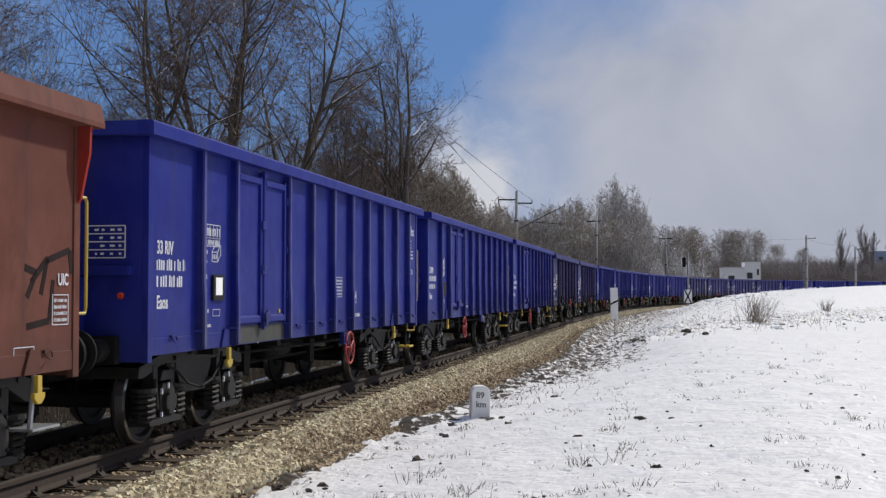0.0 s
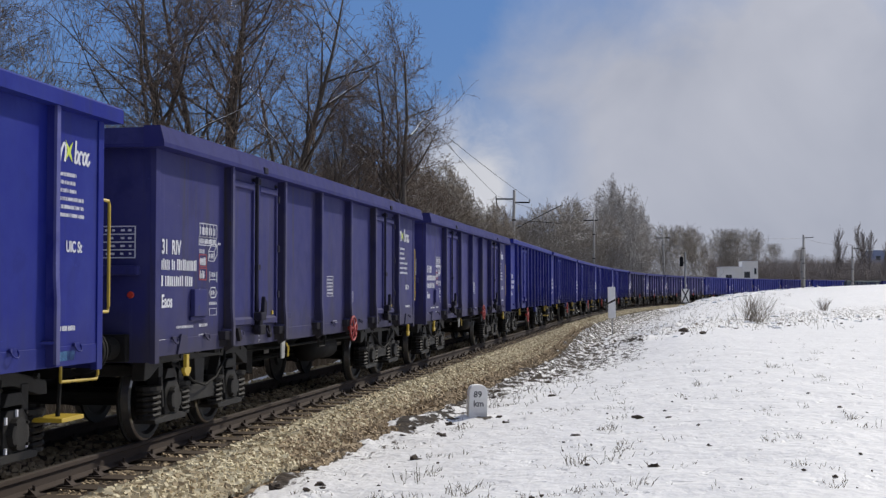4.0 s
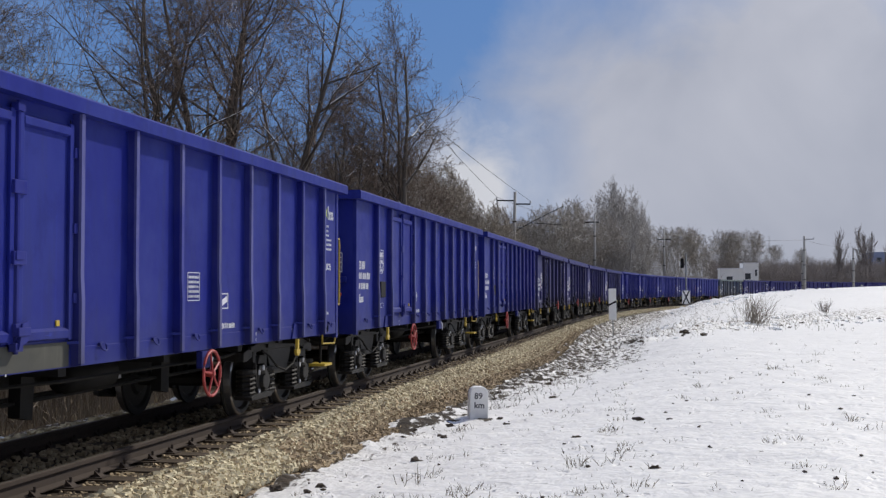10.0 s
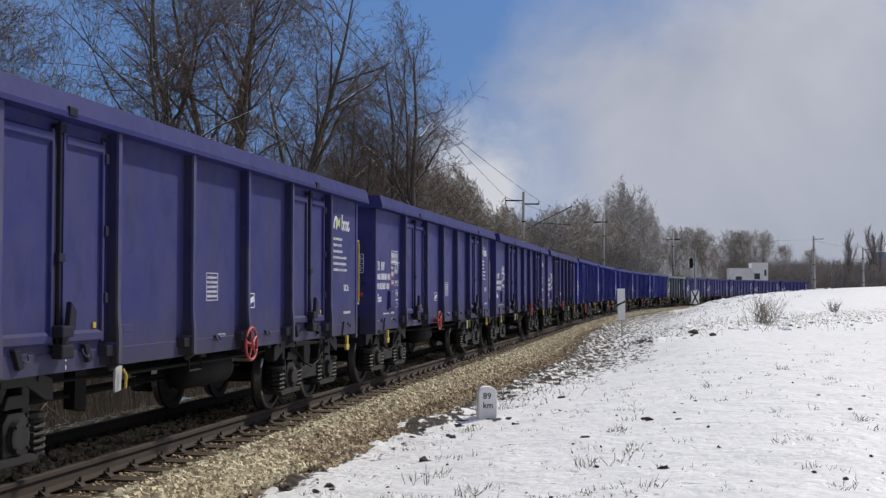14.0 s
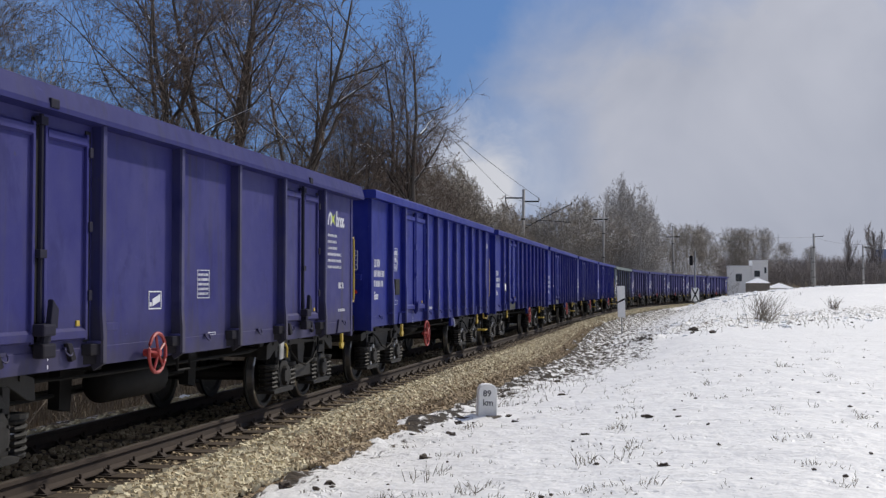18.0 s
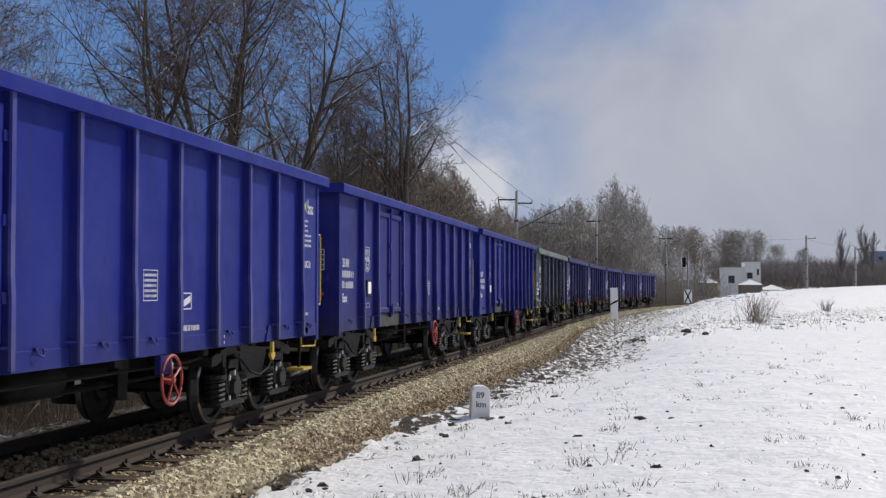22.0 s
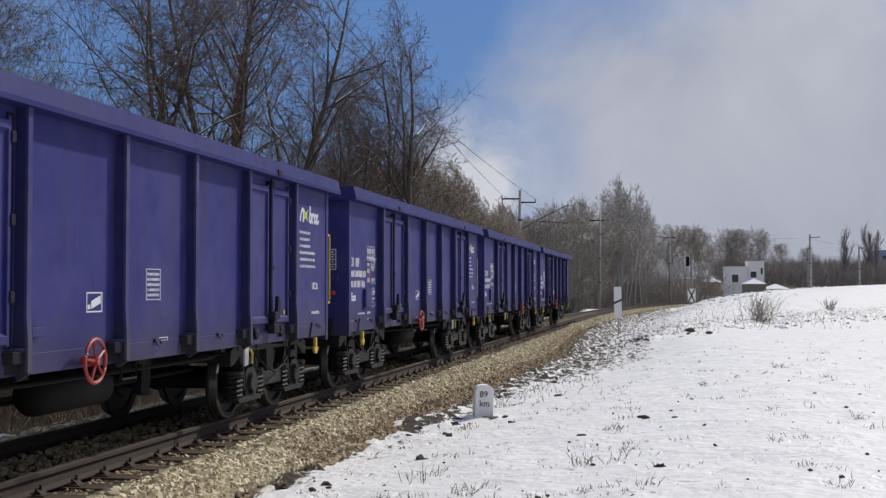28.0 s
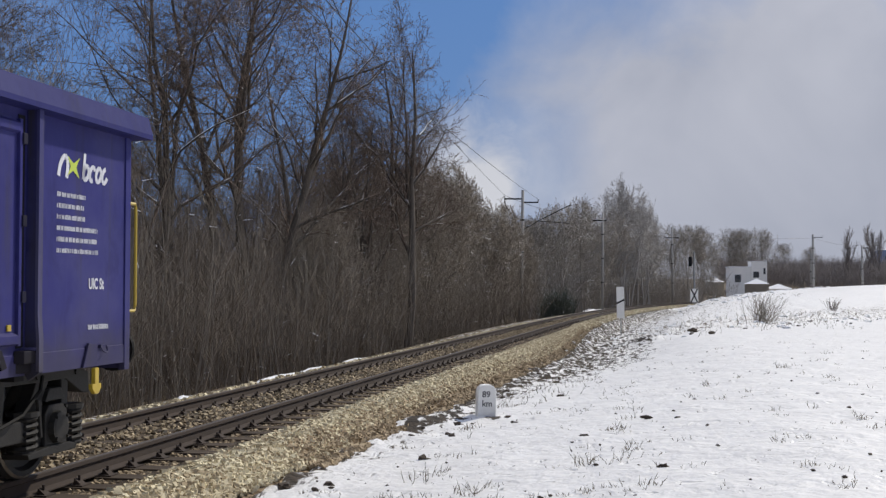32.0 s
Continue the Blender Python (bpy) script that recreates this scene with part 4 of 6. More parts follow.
def write_marks(kind, w, pan, h, rng, later, paint, low):
    """Stencilled lettering of the field's side. What cannot be read, and numbers and names, are bars."""
    y = -pan - 0.002
    x = -6.24 if kind == "new" else -6.20
    text_part("33 RIV" if kind == "new" or low else "31  RIV", 0.19 if kind == "new" else 0.21, x, 2.03 - low, y, w)
    for z, wd in ((1.86, 0.72 if kind == "new" else 0.95), (1.69, 0.66 if kind == "new" else 0.85)):
        bm = bmesh.new()
        bars(bm, x, z - low, wd, 0.12, y, rng)
        tagged(part("number_mark", bm, M_MARK, w, "white stencilled number row"), kind="stuff")
    text_part("Eaos", 0.19, x, 1.47 - low, y, w)
    gx = -5.02 if kind == "new" else -5.18
    bm = bmesh.new()
    framed(bm, gx, gx + 0.52, 2.24 + low, 2.40 + low, y)
    framed(bm, gx - 0.02, gx + 0.50, 2.15 + low, 2.25 + low, y)
    for k in range(1, 5):
        box(bm, gx + 0.104 * k - 0.003, gx + 0.104 * k + 0.003, y - 0.003, y, 2.24 + low, 2.40 + low)
    bars(bm, gx + 0.02, 2.27 + low, 0.48, 0.09, y, rng, 0.9, 0.5)
    bars(bm, gx, 2.17 + low, 0.48, 0.06, y, rng)
    part("load_table", bm, M_MARK, w, "white framed load table")
    bm = bmesh.new()
    cx, cz = gx + 0.27, 1.98
    for p in (((0, 0), (0.17, 0)), ((0.17, 0), (0.17, 0.11)), ((0.17, 0.11), (0, 0.11)), ((0, 0.11), (0, 0)), ((0, 0.11), (0.09, 0.19)), ((0.09, 0.19), (0.26, 0.19)), ((0.26, 0.19), (0.17, 0.11)), ((0.26, 0.19), (0.26, 0.08)), ((0.26, 0.08), (0.17, 0))):
        (a, b), (e, d) = p
        tube(bm, [(cx + a, y - 0.001, cz + b), (cx + e, y - 0.001, cz + d)], 0.0045, 4)
    bars(bm, cx + 0.02, cz + 0.03, 0.12, 0.06, y, rng)
    tagged(part("volume_symbol", bm, M_MARK, w), kind="stuff")
    bm = bmesh.new()
    for z, wd, hh in ((2.06, 0.14, 0.05), (1.96, 0.12, 0.04), (1.78, 0.12, 0.06), (1.58, 0.13, 0.09), (1.40, 0.18, 0.05), (1.41, 0.0, 0.05), (1.24, 0.24, 0.04)):
        if wd:
            bars(bm, gx, z, wd, hh, y, rng)
    framed(bm, gx, gx + 0.28, 1.07, 1.16, y)
    bars(bm, gx + 0.03, 1.09, 0.22, 0.05, y, rng)
    framed(bm, gx + 0.30, gx + 0.52, 1.36, 1.44, y, 0.006)
    if kind == "old":
        # length mark, hexagon and stars
        tube(bm, [(gx + 0.30, y - 0.001, 1.86), (gx + 0.30, y - 0.001, 1.74)], 0.006, 4)
        tube(bm, [(gx + 0.52, y - 0.001, 1.86), (gx + 0.52, y - 0.001, 1.74)], 0.006, 4)
        tube(bm, [(gx + 0.30, y - 0.001, 1.77), (gx + 0.52, y - 0.001, 1.77)], 0.004, 4)
        bars(bm, gx + 0.34, 1.80, 0.15, 0.055, y, rng)
        tube(bm, [(gx + 0.41 + 0.12 * math.cos(k), y - 0.001, 1.62 + 0.065 * math.sin(k)) for k in (0, 1.05, 2.09, 3.14, 4.19, 5.24)], 0.006, 4, True)
        bars(bm, gx + 0.34, 1.595, 0.14, 0.05, y, rng)
        bars(bm, gx + 0.30, 1.48, 0.22, 0.035, y, rng)
        for k in (0, 1):
            box(bm, gx + 0.56 + 0.05 * k, gx + 0.59 + 0.05 * k, y - 0.003, y, 2.17 + low, 2.20 + low)
        rd = bmesh.new()
        for k in range(2):
            framed(rd, gx - 0.01, gx + 0.21, 1.76 + 0.15 * k, 1.90 + 0.15 * k, y - 0.0005, 0.01)
        part("red_frame", rd, M_RED, w, "red outlined box")
        bars(bm, gx + 0.02, 1.93, 0.16, 0.09, y, rng)
        bars(bm, gx + 0.02, 1.78, 0.16, 0.09, y, rng)
    tagged(part("inspection_mark", bm, M_MARK, w), kind="stuff")
    bm = bmesh.new()
    if kind == "new":
        box(bm, -4.76, -4.42, y - 0.03, y, 1.54, 1.83, 0.008)
    else:
        box(bm, -5.43, -5.06, y - 0.055, y, 1.36, 1.66, 0.012)
        box(bm, -5.47, -5.02, y - 0.03, y, 1.32, 1.36, 0.006)
    part("label_holder", bm, M_BLACK if kind == "new" else paint, w, "black label holder plate" if kind == "new" else "label holder plate")
    bm = bmesh.new()
    ix = (1.34 if later else -1.86) if kind == "new" else (1.18 if later else -1.26)
    framed(bm, ix, ix + 0.30, 1.45, 1.63, y, 0.012)
    prism(bm, [(ix + 0.09, 1.48), (ix + 0.27, 1.53), (ix + 0.27, 1.60), (ix + 0.09, 1.55)], "y", y - 0.003, y)
    box(bm, ix + 0.025, ix + 0.07, y - 0.003, y, 1.48, 1.52)
    tx = (0.42 if later else -0.92) if kind == "new" else (-0.08 if later else -0.03)
    framed(bm, tx, tx + 0.34, 1.55, 1.86, y)
    for k in range(5):
        bars(bm, tx + 0.03, 1.585 + 0.052 * k, 0.28, 0.03, y, rng)
    bars(bm, ix if kind == "new" else -2.34, 1.22 if kind == "new" else 1.0, 0.55, 0.065, y, rng)
    for x, z in ((ix + 0.02, 1.08), (2.62, 1.1), (4.1, 1.1), (-3.2, 1.06)):
        box(bm, x, x + 0.014, y - 0.006, y - 0.002, z, z + 0.04)
        box(bm, x, x + 0.014, y - 0.006, y - 0.002, z - 0.07, z - 0.035)
    if kind == "old":
        framed(bm, 0.28, 0.50, 0.98, 1.17, y)
        for k in range(3):
            bars(bm, 0.31, 1.0 + 0.055 * k, 0.16, 0.035, y, rng)
        framed(bm, -6.25, -6.08, 1.03, 1.14, y)
        framed(bm, -5.45, -5.2, 1.05, 1.13, y)
        bars(bm, -5.42, 1.065, 0.2, 0.05, y, rng)
        bars(bm, -5.8, 1.24, 0.45, 0.03, y, rng)
        bars(bm, 4.75, 1.04, 0.45, 0.07, y, rng, 0.95, 0.4)
    bars(bm, 5.55, 1.30, 0.4, 0.045, y, rng)
    tagged(part("framed_mark", bm, M_MARK, w, "white framed marks"), kind="stuff")
    # owner's mark as plain shapes, and the lines below it
    bm = bmesh.new()
    lx, lz = (5.64, 2.76) if kind == "new" else (4.98, 2.62)
    wd = 0.58 if kind == "new" else 0.95
    # an arch, then slanted rings, one with a tall stem
    def ring(cx, cz, rx, rz, t0, t1, thick):
        pts = []
        for k in range(13):
            t = t0 + (t1 - t0) * k / 12
            pts.append((cx + rx * math.cos(t) + 0.25 * rz * math.sin(t), cz + rz * math.sin(t)))
        for (a, b), (e, d) in zip(pts, pts[1:]):
            q = thick / max(math.hypot(e - a, d - b), 1e-4)
            nx, nz = (b - d) * q, (e - a) * q
            prism(bm, [(a - nx, b - nz), (e - nx, d - nz), (e + nx, d + nz), (a + nx, b + nz)], "y", y - 0.003, y)
    hgt = 0.085 if kind == "new" else 0.10
    ring(lx + wd * 0.10, lz + 0.03, wd * 0.075, hgt * 1.4, -0.3, 3.4, wd * 0.026)
    for k in range(4):
        ring(lx + wd * (0.53 + 0.125 * k), lz + hgt * 0.62, wd * 0.05, hgt * 0.62, 0.5 * k, 0.5 * k + (6.283 if k % 2 == 0 else 4.6), wd * 0.022)
    for x0, zz in ((0.455, 2.3),):
        prism(bm, [(lx + wd * x0, lz), (lx + wd * (x0 + 0.045), lz), (lx + wd * (x0 + 0.075), lz + hgt * zz), (lx + wd * (x0 + 0.03), lz + hgt * zz)], "y", y - 0.003, y)
    logo = tagged(part("owner_mark", bm, M_MARK, w, "white and lime owner's mark"), kind="stuff")
    bm = bmesh.new()
    prism(bm, [(lx + wd * 0.17, lz), (lx + wd * 0.28, lz + 0.06), (lx + wd * 0.40, lz), (lx + wd * 0.34, lz + 0.09), (lx + wd * 0.41, lz + 0.18), (lx + wd * 0.29, lz + 0.12), (lx + wd * 0.18, lz + 0.18), (lx + wd * 0.24, lz + 0.09)], "y", y - 0.003, y)
    part("lime_cross", bm, M_LIME, logo)
    bm = bmesh.new()
    for k, ww in enumerate((0.62, 0.58, 0.62, 0.9, 0.9, 0.92)):
        bars(bm, lx, lz - (0.13 + 0.07 * k if kind == "new" else 0.18 + 0.095 * k), wd * ww * 0.85, 0.034 if kind == "new" else 0.042, y, rng)
    framed(bm, lx, lx + 0.2, 1.04, 1.13, y)
    bars(bm, lx + 0.02, 1.06, 0.16, 0.05, y, rng)
    if kind == "new":
        bs = bmesh.new()
        box(bs, lx + 0.02, lx + 0.30, y - 0.004, y, 1.045, 1.125)
        part("sticker", bs, M_CYAN, w, "pale blue sticker")
    tagged(part("address_block", bm, M_MARK, w, "small white lines of writing"), kind="stuff")
    text_part("UIC St", 0.135, 5.77 if kind == "new" else lx + wd * 0.6, 1.98 if kind == "new" else 1.66, y, w)


TRAIN = {}


def build_train():
    """The wagons in their order; the first is still ahead of the rest on the near side."""
    blue = "bright blue steel open wagon with narrow ribs, fairly clean"
    violet = "faded violet-blue open wagon with broad panels and double doors"
    dull = "dusty dark violet open wagon with broad panels, grimy"
    models = {
        "a": wagon("new", M_BLUE, M_BLUE, blue, -2.2),
        "b": wagon("new", M_BLUE, M_BLUE, "bright blue steel open wagon, narrow ribs, brake wheel past its middle", 0.95, patched=True),
        "f": wagon("new", M_WORN, M_BLUE, "worn dull blue open wagon with narrow ribs and a primed sill", 0.95, patched=True),
        "c": wagon("old", M_PURPLE, M_OLD_RIM, violet, 1.0),
        "d": wagon("old", M_PURPLE, M_OLD_RIM, "faded violet-blue open wagon, double doors, brake wheel before its middle", -1.35),
        "e": wagon("old", M_DULL, M_OLD_RIM, dull, 1.0),
        "g": wagon("old", M_GREY, M_GREY_RIM, "weathered grey open wagon with pale rim and chalky panels", None),
        "r": wagon("old", M_BROWN, M_BROWN, "rust-brown open wagon with red-primed corners, scrawled side", None, False, True),
    }
    finish_brown(models["r"])
    finish_grey(models["g"])
    order = "rbaaecabbaaedcdabbfbgdddcd"
    used = set()
    for k, ch in enumerate(order):
        if ch in used:
            TRAIN[k] = copy_thing(models[ch], Matrix())
        else:
            TRAIN[k] = models[ch]
            used.add(ch)


def finish_grey(w):
    """The grey wagon: a worn white-outlined panel, chalk lines and yellow steps at its near end."""
    y = -SPEC["old"]["panel"] - 0.002
    rng = random.Random(8)
    bm = bmesh.new()
    for x0, x1, z0, z1 in ((1.22, 2.20, 1.42, 1.47), (1.22, 2.20, 2.24, 2.30), (1.22, 1.27, 1.47, 2.24), (2.15, 2.20, 1.47, 2.24)):
        n = 9
        for k in range(n):
            if rng.random() < 0.2:
                continue
            if x1 - x0 > z1 - z0:
                a, b = x0 + (x1 - x0) * k / n, x0 + (x1 - x0) * (k + 1) / n
                box(bm, a, b, y - 0.003, y, z0 + rng.uniform(0, 0.02), z1 - rng.uniform(0, 0.02))
            else:
                a, b = z0 + (z1 - z0) * k / n, z0 + (z1 - z0) * (k + 1) / n
                box(bm, x0 + rng.uniform(0, 0.02), x1 - rng.uniform(0, 0.02), y - 0.003, y, a, b)
    bars(bm, 1.25, 2.34, 0.9, 0.09, y, rng)
    tagged(part("worn_panel", bm, M_MARK, w, "worn white outlined panel"), kind="stuff")
    bm = bmesh.new()
    bars(bm, 1.25, 1.12, 0.85, 0.09, y, rng)
    tagged(part("chalk_line", bm, M_CHALK, w, "pale yellow chalk scrawl"), kind="stuff")
    for z in (0.50, 0.98):
        bm = bmesh.new()
        box(bm, -6.42, -6.02, -1.36, -1.06, z, z + 0.035, 0.008)
        part("step", bm, M_YELLOW, w, "yellow step board")
    bm = bmesh.new()
    tube(bm, [(-6.36, -1.28, 2.42), (-6.53, -1.28, 2.40), (-6.53, -1.28, 1.34), (-6.36, -1.28, 1.32)], 0.014, 6)
    part("handrail", bm, M_YELLOW, w, "yellow handrail")


def finish_brown(w):
    """The leading brown wagon: deep corner gussets in red primer, and faint scrawl."""
    pan = SPEC["old"]["panel"]
    for x in (6.33,):
        bm = bmesh.new()
        prism(bm, [(-pan, 3.10), (-pan - 0.13, 3.10), (-pan - 0.12, 2.85), (-pan - 0.04, 2.45), (-pan, 2.40)], "x", x - 0.02, x + 0.02)
        part("corner_gusset", bm, M_RED_PATCH, w, "red-primed gusset")
    bm = bmesh.new()
    y = -pan - 0.002
    framed(bm, 5.90, 6.18, 1.36, 1.62, y - 0.004)
    for k in range(4):
        bars(bm, 5.93, 1.39 + 0.055 * k, 0.22, 0.03, y - 0.004, random.Random(k))
    framed(bm, 5.30, 5.62, 1.12, 1.20, y)
    part("framed_mark", bm, M_MARK, w)
    text_part("UIC", 0.14, 5.99, 1.70, y - 0.004, w)
    bm = bmesh.new()
    box(bm, 4.46, 4.58, -SPEC["old"]["rib"] - 0.009, -SPEC["old"]["rib"] - 0.005, 2.30, 3.085)
    part("primer_patch", bm, M_RED_PATCH, w, "red primer on the rib")
    bm = bmesh.new()
    for pts in (((5.46, 1.84), (5.64, 1.80), (5.50, 1.60)), ((5.56, 1.72), (5.82, 1.92), (5.72, 1.62)), ((5.80, 1.90), (6.20, 2.00), (6.24, 1.80)), ((5.92, 1.74), (5.86, 1.40), (5.50, 1.36))):
        for (a, b), (e, d) in zip(pts, pts[1:]):
            k = 0.028 / math.hypot(e - a, d - b)
            nx, nz = (b - d) * k, (e - a) * k
            n = len(bm.faces) % 3
            prism(bm, [(a - nx, b - nz), (e - nx, d - nz), (e + nx, d + nz), (a + nx, b + nz)], "y", y - 0.002 - 0.0007 * n, y + 0.001)
    tagged(part("scrawl", bm, M_SCRAWL, w, "dark sprayed scrawl"), kind="stuff")
    bm = bmesh.new()
    box(bm, 5.60, 6.05, -pan - 0.01, -pan + 0.28, 0.50, 0.525, 0.006)
    step = part("step", bm, M_GALV, w, "grey steel step plate")
    bm = bmesh.new()
    tube(bm, [(5.66, -pan + 0.02, 0.97), (5.64, -pan + 0.02, 0.80), (5.60, -pan + 0.02, 0.52)], 0.022, 6)
    part("step_bracket", bm, M_GALV, step)


build_train()


# ---- ground, ballast, track ----


def steps_of(*spans):
    """Coordinates with a spacing that changes from span to span: (from, to, spacing)."""
    out = []
    for a, b, d in spans:
        out += list(np.arange(a, b, d))
    return np.array(out + [spans[-1][1]])


def build_ground():
    xs = steps_of((-1600, -400, 120), (-400, -100, 20), (-100, -30, 3.5), (-30, -8, 1.0), (-8, -4, 0.3), (-4, 12, 0.2), (12, 34, 0.5), (34, 90, 2.0), (90, 300, 15), (300, 1600, 100))
    ys = steps_of((-600, -60, 60), (-60, 4, 4), (4, 10, 0.4), (10, 34, 0.2), (34, 60, 0.35), (60, 100, 0.8), (100, 260, 2.5), (260, 500, 20), (500, 2000, 120))
    gx, gy = np.meshgrid(xs, ys)
    z = land(gx, gy)
    s, u = su(gx, gy)
    flat = np.stack([gx.ravel(), gy.ravel()], 1)
    near = (np.hypot(flat[:, 0], flat[:, 1]) < 175) & (np.abs(u) > 2.2)
    rough = np.zeros(len(flat))
    for i in np.nonzero(near)[0]:
        p = Vector((flat[i, 0], flat[i, 1], 0))
        far = min(1.0, abs(u[i]) / 5)
        old = ((p.x - 8.3) * -34 + (p.y - 48) * 22) / 40.5
        if old > -1 and u[i] > 3:
            rough[i] += min(1.0, (old + 1) / 4) * (0.13 * noise.noise(p * 0.45) + 0.13 * noise.noise(p * 1.3))
        if 5 < u[i] < 34 and p.y > 40 and old > 0:
            rough[i] += 0.15 * noise.noise(p * 0.9 + Vector((3, 1, 0))) + 0.15 * noise.noise(p * 1.9 + Vector((7, 0, 0)))
        rough[i] += 0.035 * noise.noise(p * 0.9) + 0.028 * noise.noise(p * 2.3) + 0.016 * noise.noise(p * 6.1) * far
    z = z.ravel() + rough
    # how bare the ground is: the slope beside the ballast, the old field bank, the wood's floor
    w, _ = toe(s)
    q = ((flat[:, 0] - 8.3) * -34 + (flat[:, 1] - 48) * 22) / 40.5
    bare = np.zeros(len(flat))
    right = u > 0
    verge = 1 - ease(u - w, 0.1, 0.8)
    bare = np.where(right, 0.13 + 0.47 * verge, bare)
    # churned soil along the foot of the ballast, wider towards the bend, and a dug patch by the stone
    wide = 0.45 + 2.5 * ease(s, 18, 43)
    churned = (1 - 0.17 * ease(u - w, 0.2, wide)) * (1 - ease(u - w, wide, wide + 1.4)) * (0.8 + 0.2 * ease(s, 12, 22)) * (1 - ease(s, 120, 150))
    bare = np.where(right, np.maximum(bare, 0.615 * churned), bare)
    along = np.clip(((flat[:, 0] + 0.6) * 0.9 + (flat[:, 1] - 18.9) * 1.7) / 3.7, 0, 1)
    dug = np.hypot(flat[:, 0] + 0.6 - 0.9 * along, flat[:, 1] - 18.9 - 1.7 * along)
    bare = np.maximum(bare, 0.62 * (1 - ease(dug, 0.25, 0.75)))
    foot = np.hypot(flat[:, 0] - 0.66, (flat[:, 1] - 19.66) * 0.8)
    bare = np.maximum(bare, 0.64 * (1 - ease(foot, 0.18, 0.42)))
    hump = np.hypot((flat[:, 0] - 7.9) / 1.3, (flat[:, 1] - 49.0) / 1.0)
    bare = np.maximum(bare, 0.60 * (1 - ease(hump, 0.4, 1.1)))
    z = z + 0.09 * (1 - ease(dug, 0.1, 0.6)) + 0.22 * (1 - ease(hump, 0.1, 1.1))
    for i in np.nonzero((churned > 0.05) & right & (s < 75))[0]:
        p = Vector((flat[i, 0], flat[i, 1], 2))
        z[i] += churned[i] * (0.09 * noise.noise(p * 1.5) + 0.09 * noise.noise(p * 3.1))
    bank = ease(q, -1.5, 1.0) * (1 - ease(q, 5, 14))
    bare = np.where(right, np.maximum(bare, 0.49 * bank), bare)
    slope = ease(s, 55, 75) * (1 - ease(s, 135, 165)) * ease(u, 3, 5) * (1 - ease(u, 9, 16))
    bare = np.where(right, np.maximum(bare, 0.46 * slope), bare)
    bare = np.where(u < 0, 0.62 + 0.2 * ease(-u, w + 0.9, w + 3), bare)
    bare = np.where(np.hypot(flat[:, 0], flat[:, 1]) > 330, 0.3, bare)
    ny, nx = gx.shape
    idx = np.arange(nx * ny).reshape(ny, nx)
    faces = np.stack([idx[:-1, :-1], idx[:-1, 1:], idx[1:, 1:], idx[1:, :-1]], -1).reshape(-1, 4)
    me = raw("ground", np.column_stack([flat, z]).tolist(), faces.tolist(), M_LAND)
    wet = np.maximum(np.where(right, churned, 0), np.maximum(1 - ease(np.minimum(dug, foot + 0.2), 0.3, 0.9), 1 - ease(hump, 0.5, 1.3)))
    for name, values in (("bare", bare), ("wet", wet)):
        me.attributes.new(name, "FLOAT", "POINT").data.foreach_set("value", values)
    ob = smooth(new("ground", me))
    tagged(ob, "snow-covered field and brown woodland floor beside the line", "ground", "", "structure")


def sweep(name, outline, s_list, material, closed=True, vary=None):
    """Sweeps an outline of (u, z) along the track."""
    verts, n = [], len(outline or vary(0.0))
    for s in s_list:
        for u, z in (vary(s) if vary else outline):
            verts.append(beside(s, u, z)[:])
    faces = []
    m = n if closed else n - 1
    for i in range(len(s_list) - 1):
        for k in range(m):
            a, b = i * n + k, i * n + (k + 1) % n
            faces.append((a, b, b + n, a + n))
    if closed:
        faces += [tuple(range(n))[::-1], tuple(range((len(s_list) - 1) * n, len(s_list) * n))]
    return raw(name, verts, faces, material)


S_LONG = list(np.arange(-400, -20, 10.0)) + list(np.arange(-20, 240, 2.0)) + list(np.arange(240, 470, 5.0))


def bed_outline(s):
    w, z = toe(s)
    k = 0.03 * noise.noise(Vector((s * 0.7, 1, 0)))
    return [(-w - 0.15, z - 0.05), (-1.78, -0.235 + k), (-1.35, -0.20), (-0.6, -0.225), (0.6, -0.225), (1.35, -0.20), (1.72, -0.235 - k), (0.45 * 1.72 + 0.55 * w, -0.45 * 0.235 + 0.55 * (z - 0.05) - 2 * k), (w + 0.12, z - 0.05)]


def rail_outline(u0):
    prof = [(-0.075, -0.172), (-0.075, -0.160), (-0.012, -0.138), (-0.009, -0.055), (-0.036, -0.040), (-0.036, -0.006), (-0.028, 0.0), (0.028, 0.0), (0.036, -0.006), (0.036, -0.040), (0.009, -0.055), (0.012, -0.138), (0.075, -0.160), (0.075, -0.172)]
    return [(u0 + a, b) for a, b in prof]


